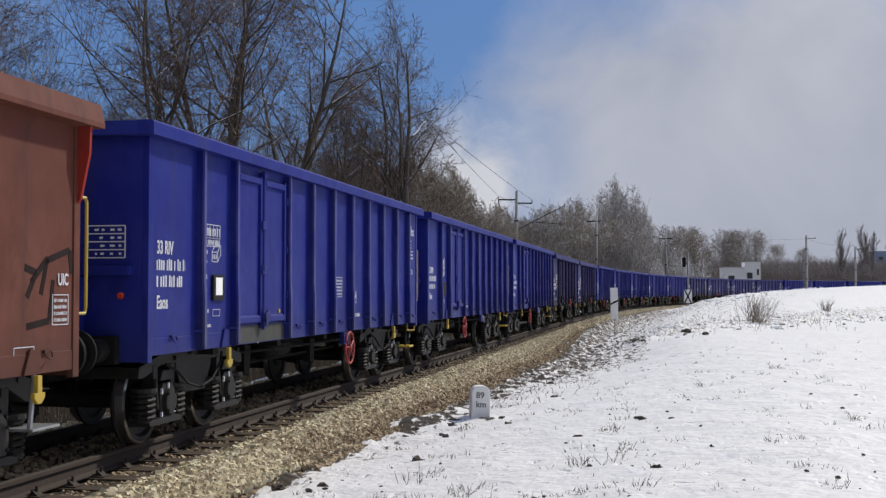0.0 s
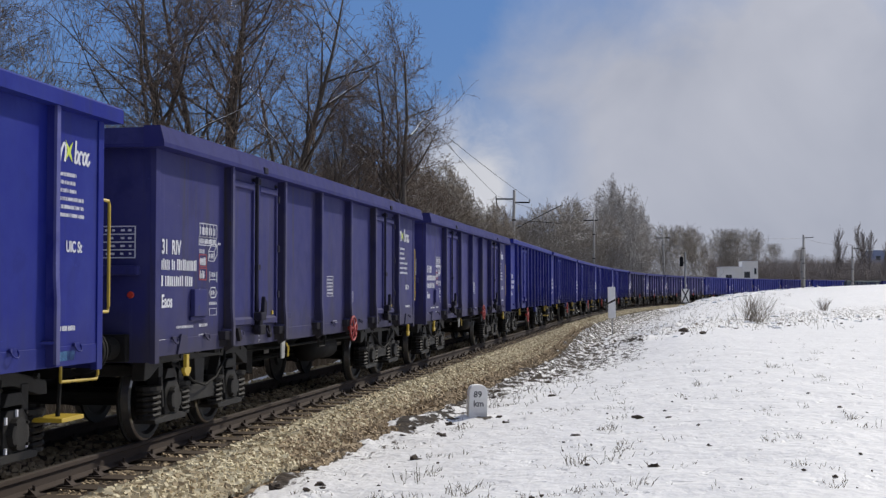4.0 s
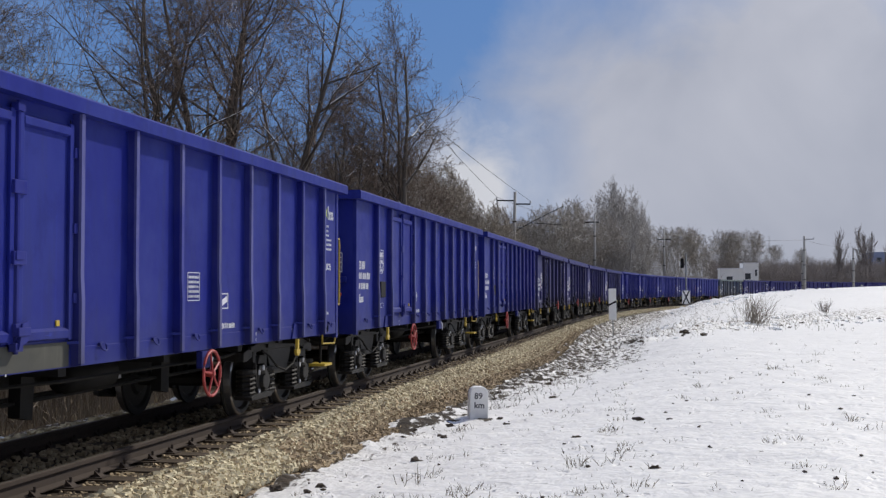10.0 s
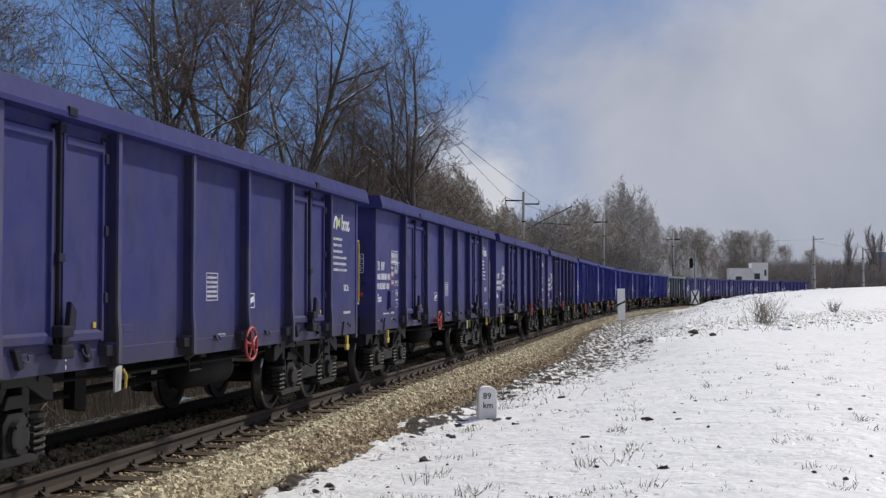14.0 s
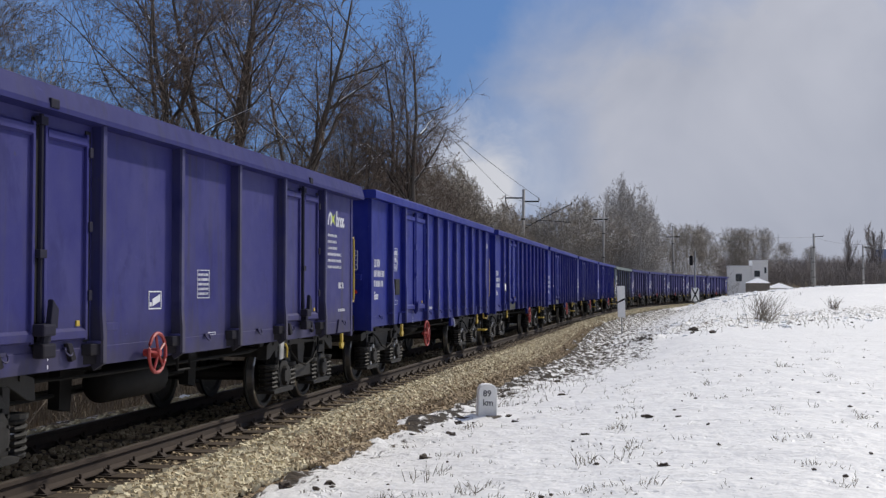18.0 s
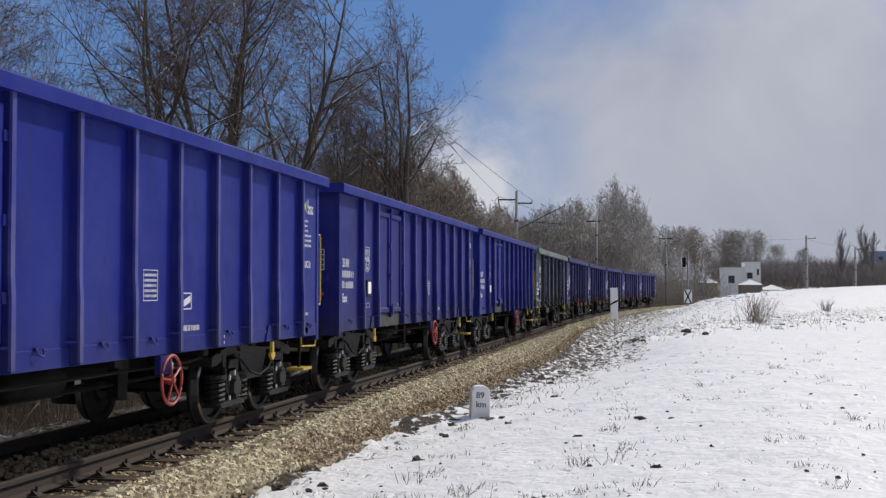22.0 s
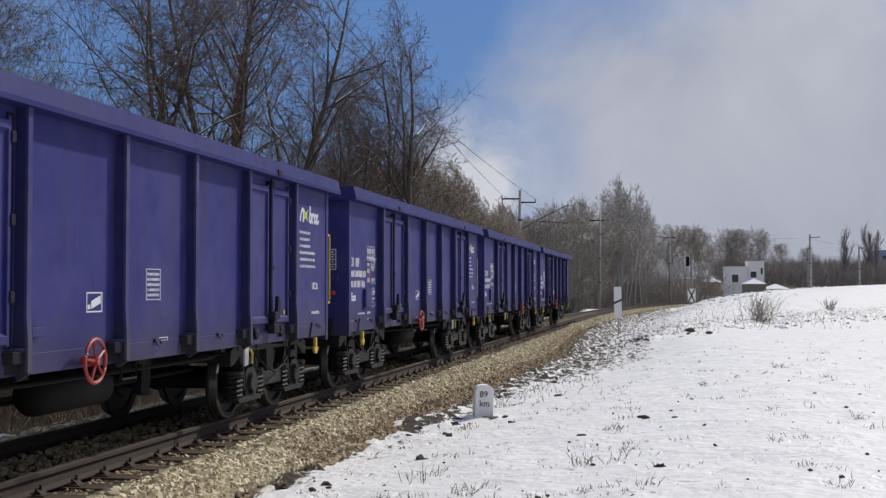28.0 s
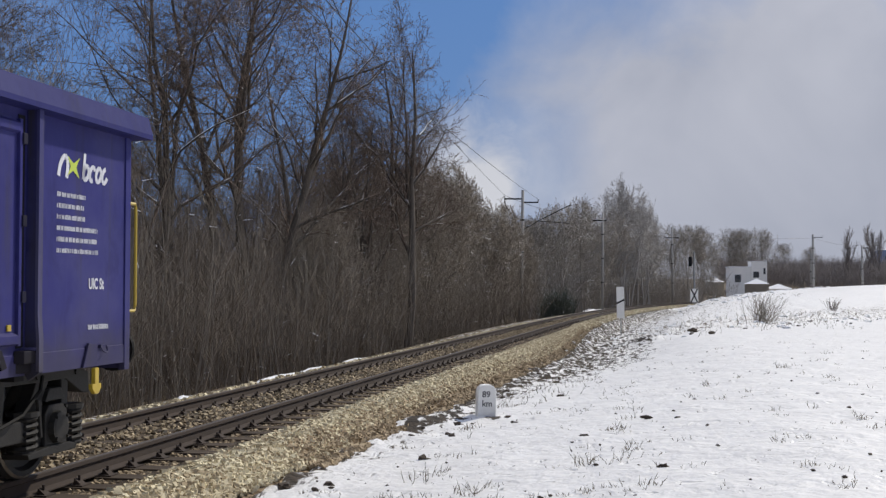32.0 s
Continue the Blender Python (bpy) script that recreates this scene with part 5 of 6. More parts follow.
def build_track():
    bed = new("ballast_bed", sweep("ballast_bed", None, S_LONG, M_BED, False, bed_outline))
    bed.data.materials.append(M_EARTHY)
    bed.data.materials.append(M_OILBED)
    for f in bed.data.polygons:
        f.material_index = 2 if f.index % 8 in (2, 3, 4) else int(f.index % 8 == 7 and S_LONG[f.index // 8] > 17)
    tagged(bed, "tan crushed-stone ballast bed of the railway line", "ballast", "", "structure")
    track = tagged(new("railway_track"), "single rusty railway track on dark wooden sleepers", "track", "", "structure")
    for u0 in (-0.7535, 0.7535):
        me = sweep("rail", rail_outline(u0), S_LONG, M_RUST)
        me.materials.append(M_RAILTOP)
        for f in me.polygons:
            if f.normal.z > 0.9 and f.center.z > -0.003:
                f.material_index = 1
        part("rail", me, None, track, "rusty rail with a polished head")
    bm = bmesh.new()
    box(bm, -0.13, 0.13, -1.28, 1.28, -0.33, -0.182, 0.012)
    sleeper = mesh_of(bm, "sleeper", M_SLEEPER)
    bm = bmesh.new()
    for u0 in (-0.7535, 0.7535):
        box(bm, -0.09, 0.09, u0 - 0.19, u0 + 0.19, -0.181, -0.168)
        for sgn in (-1, 1):
            y = u0 + sgn * 0.115
            prism(bm, [(y - 0.04, -0.168), (y + 0.04, -0.168), (y + 0.03, -0.12), (y - 0.03 * sgn, -0.105)], "x", -0.05, 0.05)
            lathe(bm, [(-0.13, 0.014), (-0.085, 0.014)], "z", 6, (0, y, 0))
    clip = mesh_of(bm, "rail_fastening", M_RUST)
    rng = random.Random(5)
    s = -14.0
    while s < 150:
        o = part("sleeper", sleeper, None, track)
        o.matrix_basis = track_pose(s, rng.uniform(-0.03, 0.03), rng.uniform(-0.008, 0.0), rng.uniform(-0.8, 0.8))
        if s < 70:
            part("rail_fastening", clip, None, o)
        s += 0.61
    # the rest of the sleepers, where nobody passes
    bm = bmesh.new()
    for s in list(np.arange(-400, -14, 0.61)) + list(np.arange(150.2, 440, 0.61)):
        n = len(bm.verts)
        box(bm, -0.13, 0.13, -1.28, 1.28, -0.33, -0.182)
        bm.verts.ensure_lookup_table()
        m = track_pose(s)
        for v in bm.verts[n:]:
            v.co = m @ v.co
    o = part("far_sleepers", bm, M_SLEEPER, track, "dark wooden sleepers")
    tagged(o, kind="stuff")


def scatter_stones(name, count, s_pick, u_pick, size, material, label, seed, lift=0.45):
    """Broken stones, each a rough six-sided lump."""
    rng = np.random.default_rng(seed)
    cube = np.array([(x, y, z) for z in (-1, 1) for x, y in ((-1, -1), (1, -1), (1, 1), (-1, 1))], float)
    quads = np.array([(4, 5, 6, 7), (0, 1, 5, 4), (1, 2, 6, 5), (2, 3, 7, 6), (3, 0, 4, 7)])
    s = s_pick(rng, count)
    u = u_pick(rng, count, s)
    x, y, t = (np.interp(s, LINE_S, c) for c in (LINE_X, LINE_Y, LINE_T))
    w, zt = toe(s)
    au = np.abs(u)
    z = np.where(au < 1.35, -0.19, np.where(au < 1.75, -0.19 - 0.1 * (au - 1.35), -0.232 + (zt - 0.05 + 0.232) * (au - 1.75) / np.maximum(w + 0.13 - 1.75, 0.1)))
    z = np.maximum(z, zt - 0.02)
    c = np.stack([x + u * np.cos(t), y - u * np.sin(t), z], 1)
    r = size * rng.uniform(0.55, 1.25, count)
    v = cube[None] * rng.uniform(0.55, 0.95, (count, 8, 3))
    a, b = rng.uniform(0, 6.28, count), rng.uniform(-0.9, 0.9, count)
    ca, sa, cb, sb = np.cos(a)[:, None], np.sin(a)[:, None], np.cos(b)[:, None], np.sin(b)[:, None]
    vx, vy, vz = v[..., 0], v[..., 1], v[..., 2] * 0.8
    vy, vz = vy * cb - vz * sb, vy * sb + vz * cb
    vx, vy = vx * ca - vy * sa, vx * sa + vy * ca
    v = np.stack([vx, vy, vz], -1) * r[:, None, None] + c[:, None, :]
    v[..., 2] += (r * lift)[:, None] + rng.uniform(-0.01, 0.02, count)[:, None]
    faces = (quads[None] + 8 * np.arange(count)[:, None, None]).reshape(-1, 4)
    me = bpy.data.meshes.new(name)
    me.vertices.add(count * 8)
    me.vertices.foreach_set("co", v.ravel())
    me.loops.add(len(faces) * 4)
    me.loops.foreach_set("vertex_index", faces.ravel())
    me.polygons.add(len(faces))
    me.polygons.foreach_set("loop_start", np.arange(0, len(faces) * 4, 4))
    me.polygons.foreach_set("use_smooth", np.zeros(len(faces), bool))
    me.update(calc_edges=True)
    me.validate()
    me.materials.append(material)
    return tagged(new(name, me), label, "gravel", "", "stuff")


def shoulder(rng, n, s):
    w, _ = toe(s)
    return 1.26 + (w + 0.18 - 1.26) * rng.uniform(0, 1, n) ** 0.85


def build_ballast():
    def near(rng, n):
        return 5.0 + 64 * rng.uniform(0, 1, n) ** 1.5
    scatter_stones("ballast_stones", 40000, near, lambda r, n, s: 1.41 + (toe(s)[0] - 1.41) * np.where(s < 17, 1.08, 0.85) * r.uniform(0, 1, n) ** 0.85, 0.034, M_STONE, "tan broken ballast stones on the line's shoulder", 1)
    scatter_stones("ballast_stones", 5000, lambda r, n: r.uniform(60, 170, n), shoulder, 0.06, M_STONE, "tan broken ballast stones further along the line", 2)
    scatter_stones("ballast_stones", 5000, lambda r, n: r.uniform(-14, 5.5, n), shoulder, 0.05, M_STONE, "tan ballast stones behind the stretch in view", 21)
    scatter_stones("soiled_stones", 11000, lambda r, n: 15 + 54 * r.uniform(0, 1, n) ** 1.4, lambda r, n, s: 1.26 + (toe(s)[0] + 0.25 - 1.26) * (1 - 0.5 * r.uniform(0, 1, n) ** 1.3), 0.040, M_SOILED, "brown soiled stones on the foot of the ballast", 11)
    scatter_stones("ballast_stones", 12000, lambda r, n: 5 + 90 * r.uniform(0, 1, n) ** 1.5, lambda r, n, s: r.uniform(-0.66, 0.66, n), 0.03, M_OILY, "oil-darkened ballast stones between the rails", 3, 0.05)
    scatter_stones("ballast_stones", 5200, lambda r, n: -14 + 0.305 + 0.61 * np.floor(r.uniform(31, 130, n)) + r.uniform(-0.17, 0.17, n), lambda r, n, s: r.uniform(0.84, 1.33, n), 0.028, M_SOILED, "brown stones packed between the sleeper ends", 7, -1.3)
    scatter_stones("ballast_stones", 6500, lambda r, n: r.uniform(5, 95, n), lambda r, n, s: -shoulder(r, n, s), 0.045, M_STONE, "tan ballast stones beside the wood", 4)


build_ground()
build_track()
build_ballast()


# ---- plants ----


def limbs_mesh(name, segs, material, sides):
    """Tapered round pieces (start, end, radius, radius) as one mesh."""
    p0 = np.array([s[0] for s in segs])
    p1 = np.array([s[1] for s in segs])
    r0 = np.array([s[2] for s in segs])
    r1 = np.array([s[3] for s in segs])
    d = p1 - p0
    d /= np.maximum(np.linalg.norm(d, axis=1), 1e-6)[:, None]
    ref = np.where(np.abs(d[:, 2:3]) > 0.8, np.array([[1.0, 0, 0]]), np.array([[0, 0, 1.0]]))
    a = np.cross(d, ref)
    a /= np.linalg.norm(a, axis=1)[:, None]
    b = np.cross(d, a)
    n = len(segs)
    ang = 2 * np.pi * np.arange(sides) / sides
    ring = a[:, None, :] * np.cos(ang)[None, :, None] + b[:, None, :] * np.sin(ang)[None, :, None]
    v = np.concatenate([p0[:, None] + ring * r0[:, None, None], p1[:, None] + ring * r1[:, None, None]], 1)
    k = np.arange(sides)
    quad = np.stack([k, (k + 1) % sides, (k + 1) % sides + sides, k + sides], 1)
    faces = (quad[None] + (2 * sides * np.arange(n))[:, None, None]).reshape(-1, 4)
    me = bpy.data.meshes.new(name)
    me.vertices.add(n * 2 * sides)
    me.vertices.foreach_set("co", v.ravel())
    me.loops.add(len(faces) * 4)
    me.loops.foreach_set("vertex_index", faces.ravel())
    me.polygons.add(len(faces))
    me.polygons.foreach_set("loop_start", np.arange(0, len(faces) * 4, 4))
    me.polygons.foreach_set("use_smooth", np.ones(len(faces), bool))
    me.update(calc_edges=True)
    me.materials.append(material)
    return me


def grow(seed, height, r0, depth, forks, spread=0.85, start=0.25, upward=0.35, joints=(12, 6, 4, 2, 2), wide=0.3, leaders=0):
    """A bare tree inside a rounded crown: trunk and limbs, finer branches, and the limbs on which snow lies."""
    rng = random.Random(seed)
    thick, fine, lying = [], [], []
    turn = [rng.uniform(0, 6.283)]
    split = rng.uniform(0.26, 0.40)

    def outside(p):
        return math.hypot(p.x, p.y) ** 2 / (wide * height) ** 2 + ((p.z - 0.52 * height) / (0.50 * height)) ** 2 > rng.uniform(0.8, 1.25)

    def branch(p, d, length, r, level, main):
        n = joints[level]
        step = length / n
        snow = level == 1 and rng.random() < 0.28
        left = leaders if main else 0
        for i in range(n):
            wob = (0.06, 0.15, 0.18, 0.2, 0.22)[level]
            lift = 0.035 if level == 0 else upward * (0.25, 0.25, 0.2, 0.12, 0.1)[level]
            d = (d + Vector((rng.gauss(0, wob), rng.gauss(0, wob), rng.gauss(0, wob) + lift))).normalized()
            q = p + d * step
            if level and outside(q):
                return
            k0, k1 = 1 - 0.85 * i / n, 1 - 0.85 * (i + 1) / n
            (thick if level < 2 else fine).append((p[:], q[:], r * k0, r * k1))
            if snow and abs(d.z) < 0.75 and i > 0:
                up = Vector((0, 0, r * k0 * 0.7))
                lying.append(((p + up)[:], (q + up)[:], r * k0 * 0.75, r * k1 * 0.75))
            p = q
            f = (i + 1) / n
            if left and f > split:
                left -= 1
                turn[0] += 2.4
                side = Matrix.Rotation(turn[0], 3, d) @ d.orthogonal().normalized()
                branch(p, (d + side * rng.uniform(0.12, 0.26)).normalized(), length * (1 - f) * rng.uniform(0.85, 1.05), r * k1 * 0.72, 0, False)
            if level < depth and f > (start if main else 0.12):
                for _ in range(forks[level] if rng.random() < 0.85 else max(1, forks[level] - 1)):
                    turn[0] += 2.4 + rng.gauss(0, 0.35)
                    side = Matrix.Rotation(turn[0], 3, d) @ d.orthogonal().normalized()
                    nd = (d * rng.uniform(0.65, 1.0) + side * spread * rng.uniform(0.6, 1.15)).normalized()
                    if level == 0:
                        nl = height * wide * rng.uniform(0.75, 1.35) * (1.2 - 0.6 * f)
                    else:
                        nl = length * (rng.uniform(0.34, 0.6) if level == 1 else rng.uniform(0.28, 0.5)) * (1.1 - 0.5 * f)
                    branch(p, nd, nl, max(r * k1 * rng.uniform(0.45, 0.68), 0.006), level + 1, False)

    branch(Vector((0, 0, -0.3)), Vector((rng.gauss(0, 0.03), rng.gauss(0, 0.03), 1)).normalized(), height * 0.9, r0, 0, True)
    return thick, fine, lying


def tree_model(seed, height, r0, depth, forks, label, bark, twig, group, spread=0.85, start=0.25, upward=0.35, minr=0.0, joints=(12, 6, 4, 2, 2), category="tree", wide=0.3, leaders=0):
    thick, fine, lying = grow(seed, height, r0, depth, forks, spread, start, upward, joints, wide, leaders)
    if minr:
        thick = [(a, b, max(c, minr), max(d, minr)) for a, b, c, d in thick]
        fine = [(a, b, max(c, minr), max(d, minr)) for a, b, c, d in fine]
    t = tagged(new("bare_tree"), label, category, group)
    part("trunk", limbs_mesh("trunk", thick, bark, 5), None, t)
    if lying and label.startswith("tall bare"):
        tagged(part("limb_snow", limbs_mesh("limb_snow", lying, M_SNOW, 4), None, t, "snow lying along the limbs"), kind="stuff")
    if fine:
        part("crown", limbs_mesh("crown", fine, twig, 3), None, t, "fine leafless branches")
    return t


class Grove:
    """Models of one kind: the first of each is used as it stands, the rest are copies."""

    def __init__(self, models):
        self.models, self.fresh = models, list(models)

    def plant(self, i, x, y, scale, turn, sink=0.0):
        m = self.models[i % len(self.models)]
        if m in self.fresh:
            self.fresh.remove(m)
            ob = m
        else:
            ob = copy_thing(m, Matrix())
        ob.location = (x, y, land_at(x, y) - sink)
        ob.rotation_euler.z = turn
        ob.scale = (scale, scale, scale)
        return ob


def across(px, d):
    """A place d metres ahead, by its bearing in thousandths of the way ahead."""
    return px * d / 1000.0, d


def build_woods():
    rng = random.Random(11)
    big = Grove([tree_model(sd, 14.0, 0.19, 4, (1, 2, 2, 1), "tall bare deciduous tree with dark twisting limbs", M_BARK, M_TWIG, "tall trees of the wood", sp, st, 0.16, 0.0058, (13, 7, 4, 3, 2), "tree", wd, ld)
                 for sd, sp, st, wd, ld in ((1, 1.0, 0.30, 0.28, 1), (2, 1.0, 0.28, 0.30, 2), (3, 1.1, 0.30, 0.28, 1), (4, 1.1, 0.24, 0.32, 2), (5, 0.95, 0.34, 0.25, 0))])
    # bearing, distance, height, model, of the tall trees that stand out against the sky
    for b, d, hgt, m in ((-238, 38, 15.5, 3), (-188, 40, 17.0, 4), (-165, 42, 17.0, 1), (-149, 43, 16.5, 0), (-128, 46, 14.0, 4), (-99, 50, 13.2, 0), (-70, 51, 12.0, 2), (-48, 54, 14.6, 2), (-34, 50, 15.4, 0),
                         (-380, 36, 13.0, 1), (-330, 62, 13.5, 2), (-292, 66, 13.0, 0), (-20, 62, 9.8, 2), (-60, 60, 12.0, 0)):
        x, y = across(b, d)
        big.plant(m, x, y, hgt / 14.0, rng.uniform(0, 6.28), 0.1)
    mid = Grove([tree_model(s, 10.0, 0.095, 3, (2, 2, 1), "slender bare tree of the wood", M_BARK, M_TWIG, "slender trees of the wood", 0.9, 0.22, 0.2, 0.008, (10, 5, 3, 2), "tree", 0.22, 1) for s in (21, 22, 23, 24, 25)])
    for i in range(84):
        s = 14 + 78 * rng.random() ** 1.15
        u = -rng.uniform(10, 34)
        p = beside(s, u)
        hgt = rng.uniform(7.5, 10.5) * (1.0 if s < 56 else 0.62)
        mid.plant(i, p.x, p.y, hgt / 10.0, rng.uniform(0, 6.28), 0.1)
    for i in range(9):
        x, y = across(-140 + 128 * (i + rng.random()) / 9, rng.uniform(56, 70))
        mid.plant(i, x, y, rng.uniform(10.0, 12.0) / 10.0, rng.uniform(0, 6.28), 0.1)
    # the edge of the wood, thick with twigs, lower towards the bend
    dense = Grove([tree_model(s, 8.0, 0.075, 3, (2, 2, 2), "low densely twigged bare tree at the wood's edge", M_EDGEWOOD, M_EDGEWOOD, "dense trees of the wood", 0.8, 0.05, 0.25, 0.009, (9, 5, 4, 2), "tree", 0.27, 2) for s in (31, 32, 33)])
    for i in range(64):
        s = 42 + 18 * (i + rng.random()) / 16 if i < 16 else 60 + 33 * (i - 16 + rng.random()) / 48
        p = beside(s, -rng.uniform(5.4, 9.5) if i % 4 else -rng.uniform(9, 15))
        hgt = 6.4 if s < 58 else 9.7 - 2.6 * ease(s, 80, 92)
        dense.plant(i, p.x, p.y, float(hgt) * rng.uniform(0.88, 1.08) / 8.0, rng.uniform(0, 6.28), 0.1)
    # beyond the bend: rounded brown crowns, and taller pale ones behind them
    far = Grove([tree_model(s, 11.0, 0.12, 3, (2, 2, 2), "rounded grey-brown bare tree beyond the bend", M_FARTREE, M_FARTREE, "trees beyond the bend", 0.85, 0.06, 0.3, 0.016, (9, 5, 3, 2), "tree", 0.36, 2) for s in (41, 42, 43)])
    for i in range(66):
        s = rng.uniform(106, 190)
        p = beside(s, -rng.uniform(7.5, 26))
        far.plant(i, p.x, p.y, rng.uniform(8.5, 11.0) * (1.0 if s < 150 else 1.15) / 11.0, rng.uniform(0, 6.28), 0.1)
    # bearing, distance, height
    for i, (b, d, hgt) in enumerate(((96, 118, 10.2), (112, 124, 10.8), (128, 128, 10.0), (200, 205, 12.6), (212, 214, 12.4), (222, 222, 12.2), (234, 264, 12.6), (186, 198, 12.0), (172, 190, 10.6), (250, 262, 13.0), (262, 268, 12.6), (243, 266, 10.5), (282, 330, 9.0), (303, 335, 8.0))):
        x, y = across(b, d)
        far.plant(i, x, y, (hgt + 2.2) / 11.0, rng.uniform(0, 6.28), 1.0)
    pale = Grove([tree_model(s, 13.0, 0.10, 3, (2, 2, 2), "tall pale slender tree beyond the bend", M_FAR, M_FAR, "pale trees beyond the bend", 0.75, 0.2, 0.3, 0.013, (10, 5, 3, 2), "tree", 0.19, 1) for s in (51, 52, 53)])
    for i in range(36):
        x, y = across(rng.uniform(106, 174), rng.uniform(138, 165))
        pale.plant(i, x, y, (16.6 - 0.09 * abs(x / y * 1000 - 142)) * rng.uniform(0.85, 1.05) / 13.0, rng.uniform(0, 6.28), 0.6)
    for i in range(12):
        x, y = across(rng.uniform(58, 108), rng.uniform(128, 150))
        pale.plant(i, x, y, rng.uniform(9.0, 11.5) / 13.0, rng.uniform(0, 6.28), 0.6)
    poplar = Grove([tree_model(s, 15.0, 0.16, 3, (3, 2, 1), "narrow upright bare poplar", M_FARDARK, M_FARDARK, "poplars on the skyline", 0.26, 0.1, 0.9, 0.03, (10, 4, 2, 1)) for s in (61, 62)])
    for i, (b, hgt) in enumerate(((335, 15), (349, 14), (357, 16.0), (362, 15.0), (371, 13), (383, 14.5), (330, 11), (391, 12))):
        x, y = across(b, 300 + 6 * (i % 3))
        poplar.plant(i, x, y, (hgt - 0.4) / 15.0, rng.uniform(0, 6.28), 0.1)
    # undergrowth along the edge of the wood
    bush = Grove([sapling_model(s) for s in range(6)])
    for i in range(100):
        s = 9 + 80 * rng.random() ** 1.25
        u = -rng.uniform(4.2, 11.0)
        p = beside(s, u)
        bush.plant(i, p.x, p.y, rng.uniform(0.65, 1.15), rng.uniform(0, 6.28), 0.05)
    for i in range(12):
        p = beside(rng.uniform(120, 200), -rng.uniform(4.5, 9))
        bush.plant(i, p.x, p.y, rng.uniform(0.5, 1.0), rng.uniform(0, 6.28), 0.05)


def sapling_model(seed):
    rng = random.Random(100 + seed)
    t = tagged(new("sapling_clump"), "clump of thin leafless saplings at the wood's edge", "shrub", "saplings along the line")
    crown = []
    for _ in range(7):
        stems, twigs = [], []
        p = Vector((rng.gauss(0, 0.55), rng.gauss(0, 0.55), -0.1))
        d = Vector((rng.gauss(0, 0.16), rng.gauss(0, 0.16), 1)).normalized()
        length, r = rng.uniform(2.5, 6.5), rng.uniform(0.010, 0.024)
        n = 6
        for i in range(n):
            d = (d + Vector((rng.gauss(0, 0.08), rng.gauss(0, 0.08), 0.04))).normalized()
            q = p + d * (length / n)
            stems.append((p[:], q[:], r * (1 - 0.8 * i / n), r * (1 - 0.8 * (i + 1) / n)))
            p = q
            if i > 0:
                for _k in range(3):
                    e = (d + Vector((rng.gauss(0, 0.6), rng.gauss(0, 0.6), 0.1))).normalized()
                    m = p + e * rng.uniform(0.2, 0.6)
                    tip = m + (e + Vector((rng.gauss(0, 0.3), rng.gauss(0, 0.3), 0.35))).normalized() * rng.uniform(0.2, 0.6)
                    twigs.append((p[:], m[:], 0.008, 0.006))
                    twigs.append((m[:], tip[:], 0.006, 0.004))
        part("stem", tube(bmesh.new(), [stems[0][0]] + [g[1] for g in stems], [r] + [g[3] for g in stems], 3), M_PALE if seed % 3 == 0 else M_BRUSH, t)
        crown += twigs
    part("crown", limbs_mesh("crown", crown, M_PALE if seed % 3 == 0 else M_BRUSH, 3), None, t, "fine leafless twigs")
    return t


def thicket(name, count, pick, length, r, material, label, seed, lean=0.35, twigs=1):
    """A tangle of thin leafless rods, past counting."""
    rng = random.Random(seed)
    segs = []
    spots = [pick(rng) for _ in range(count)]
    zs = land(np.array([p[0] for p in spots]), np.array([p[1] for p in spots]))
    for (x, y, k), z in zip(spots, zs):
        p = Vector((x, y, z - 0.05))
        d = Vector((rng.gauss(0, lean), rng.gauss(0, lean), 1)).normalized()
        hgt = length * rng.uniform(0.4, 1.0) * k
        q = p + d * hgt * 0.5
        d = (d + Vector((rng.gauss(0, lean * 0.8), rng.gauss(0, lean * 0.8), 0.1))).normalized()
        t = q + d * hgt * 0.5
        segs.append((p[:], q[:], r, r * 0.75))
        segs.append((q[:], t[:], r * 0.75, r * 0.3))
        for j in range(twigs):
            e = (d + Vector((rng.gauss(0, 0.7), rng.gauss(0, 0.7), 0.2))).normalized()
            f = q if twigs == 1 else (p.lerp(q, rng.uniform(0.5, 1.0)) if j % 2 else q.lerp(t, rng.uniform(0.0, 0.8)))
            segs.append((f[:], (f + e * hgt * (0.35 if twigs == 1 else rng.uniform(0.14, 0.3)))[:], r * 0.6, r * 0.3))
    return tagged(new(name, limbs_mesh(name, segs, material, 3)), label, "brushwood", "", "stuff")


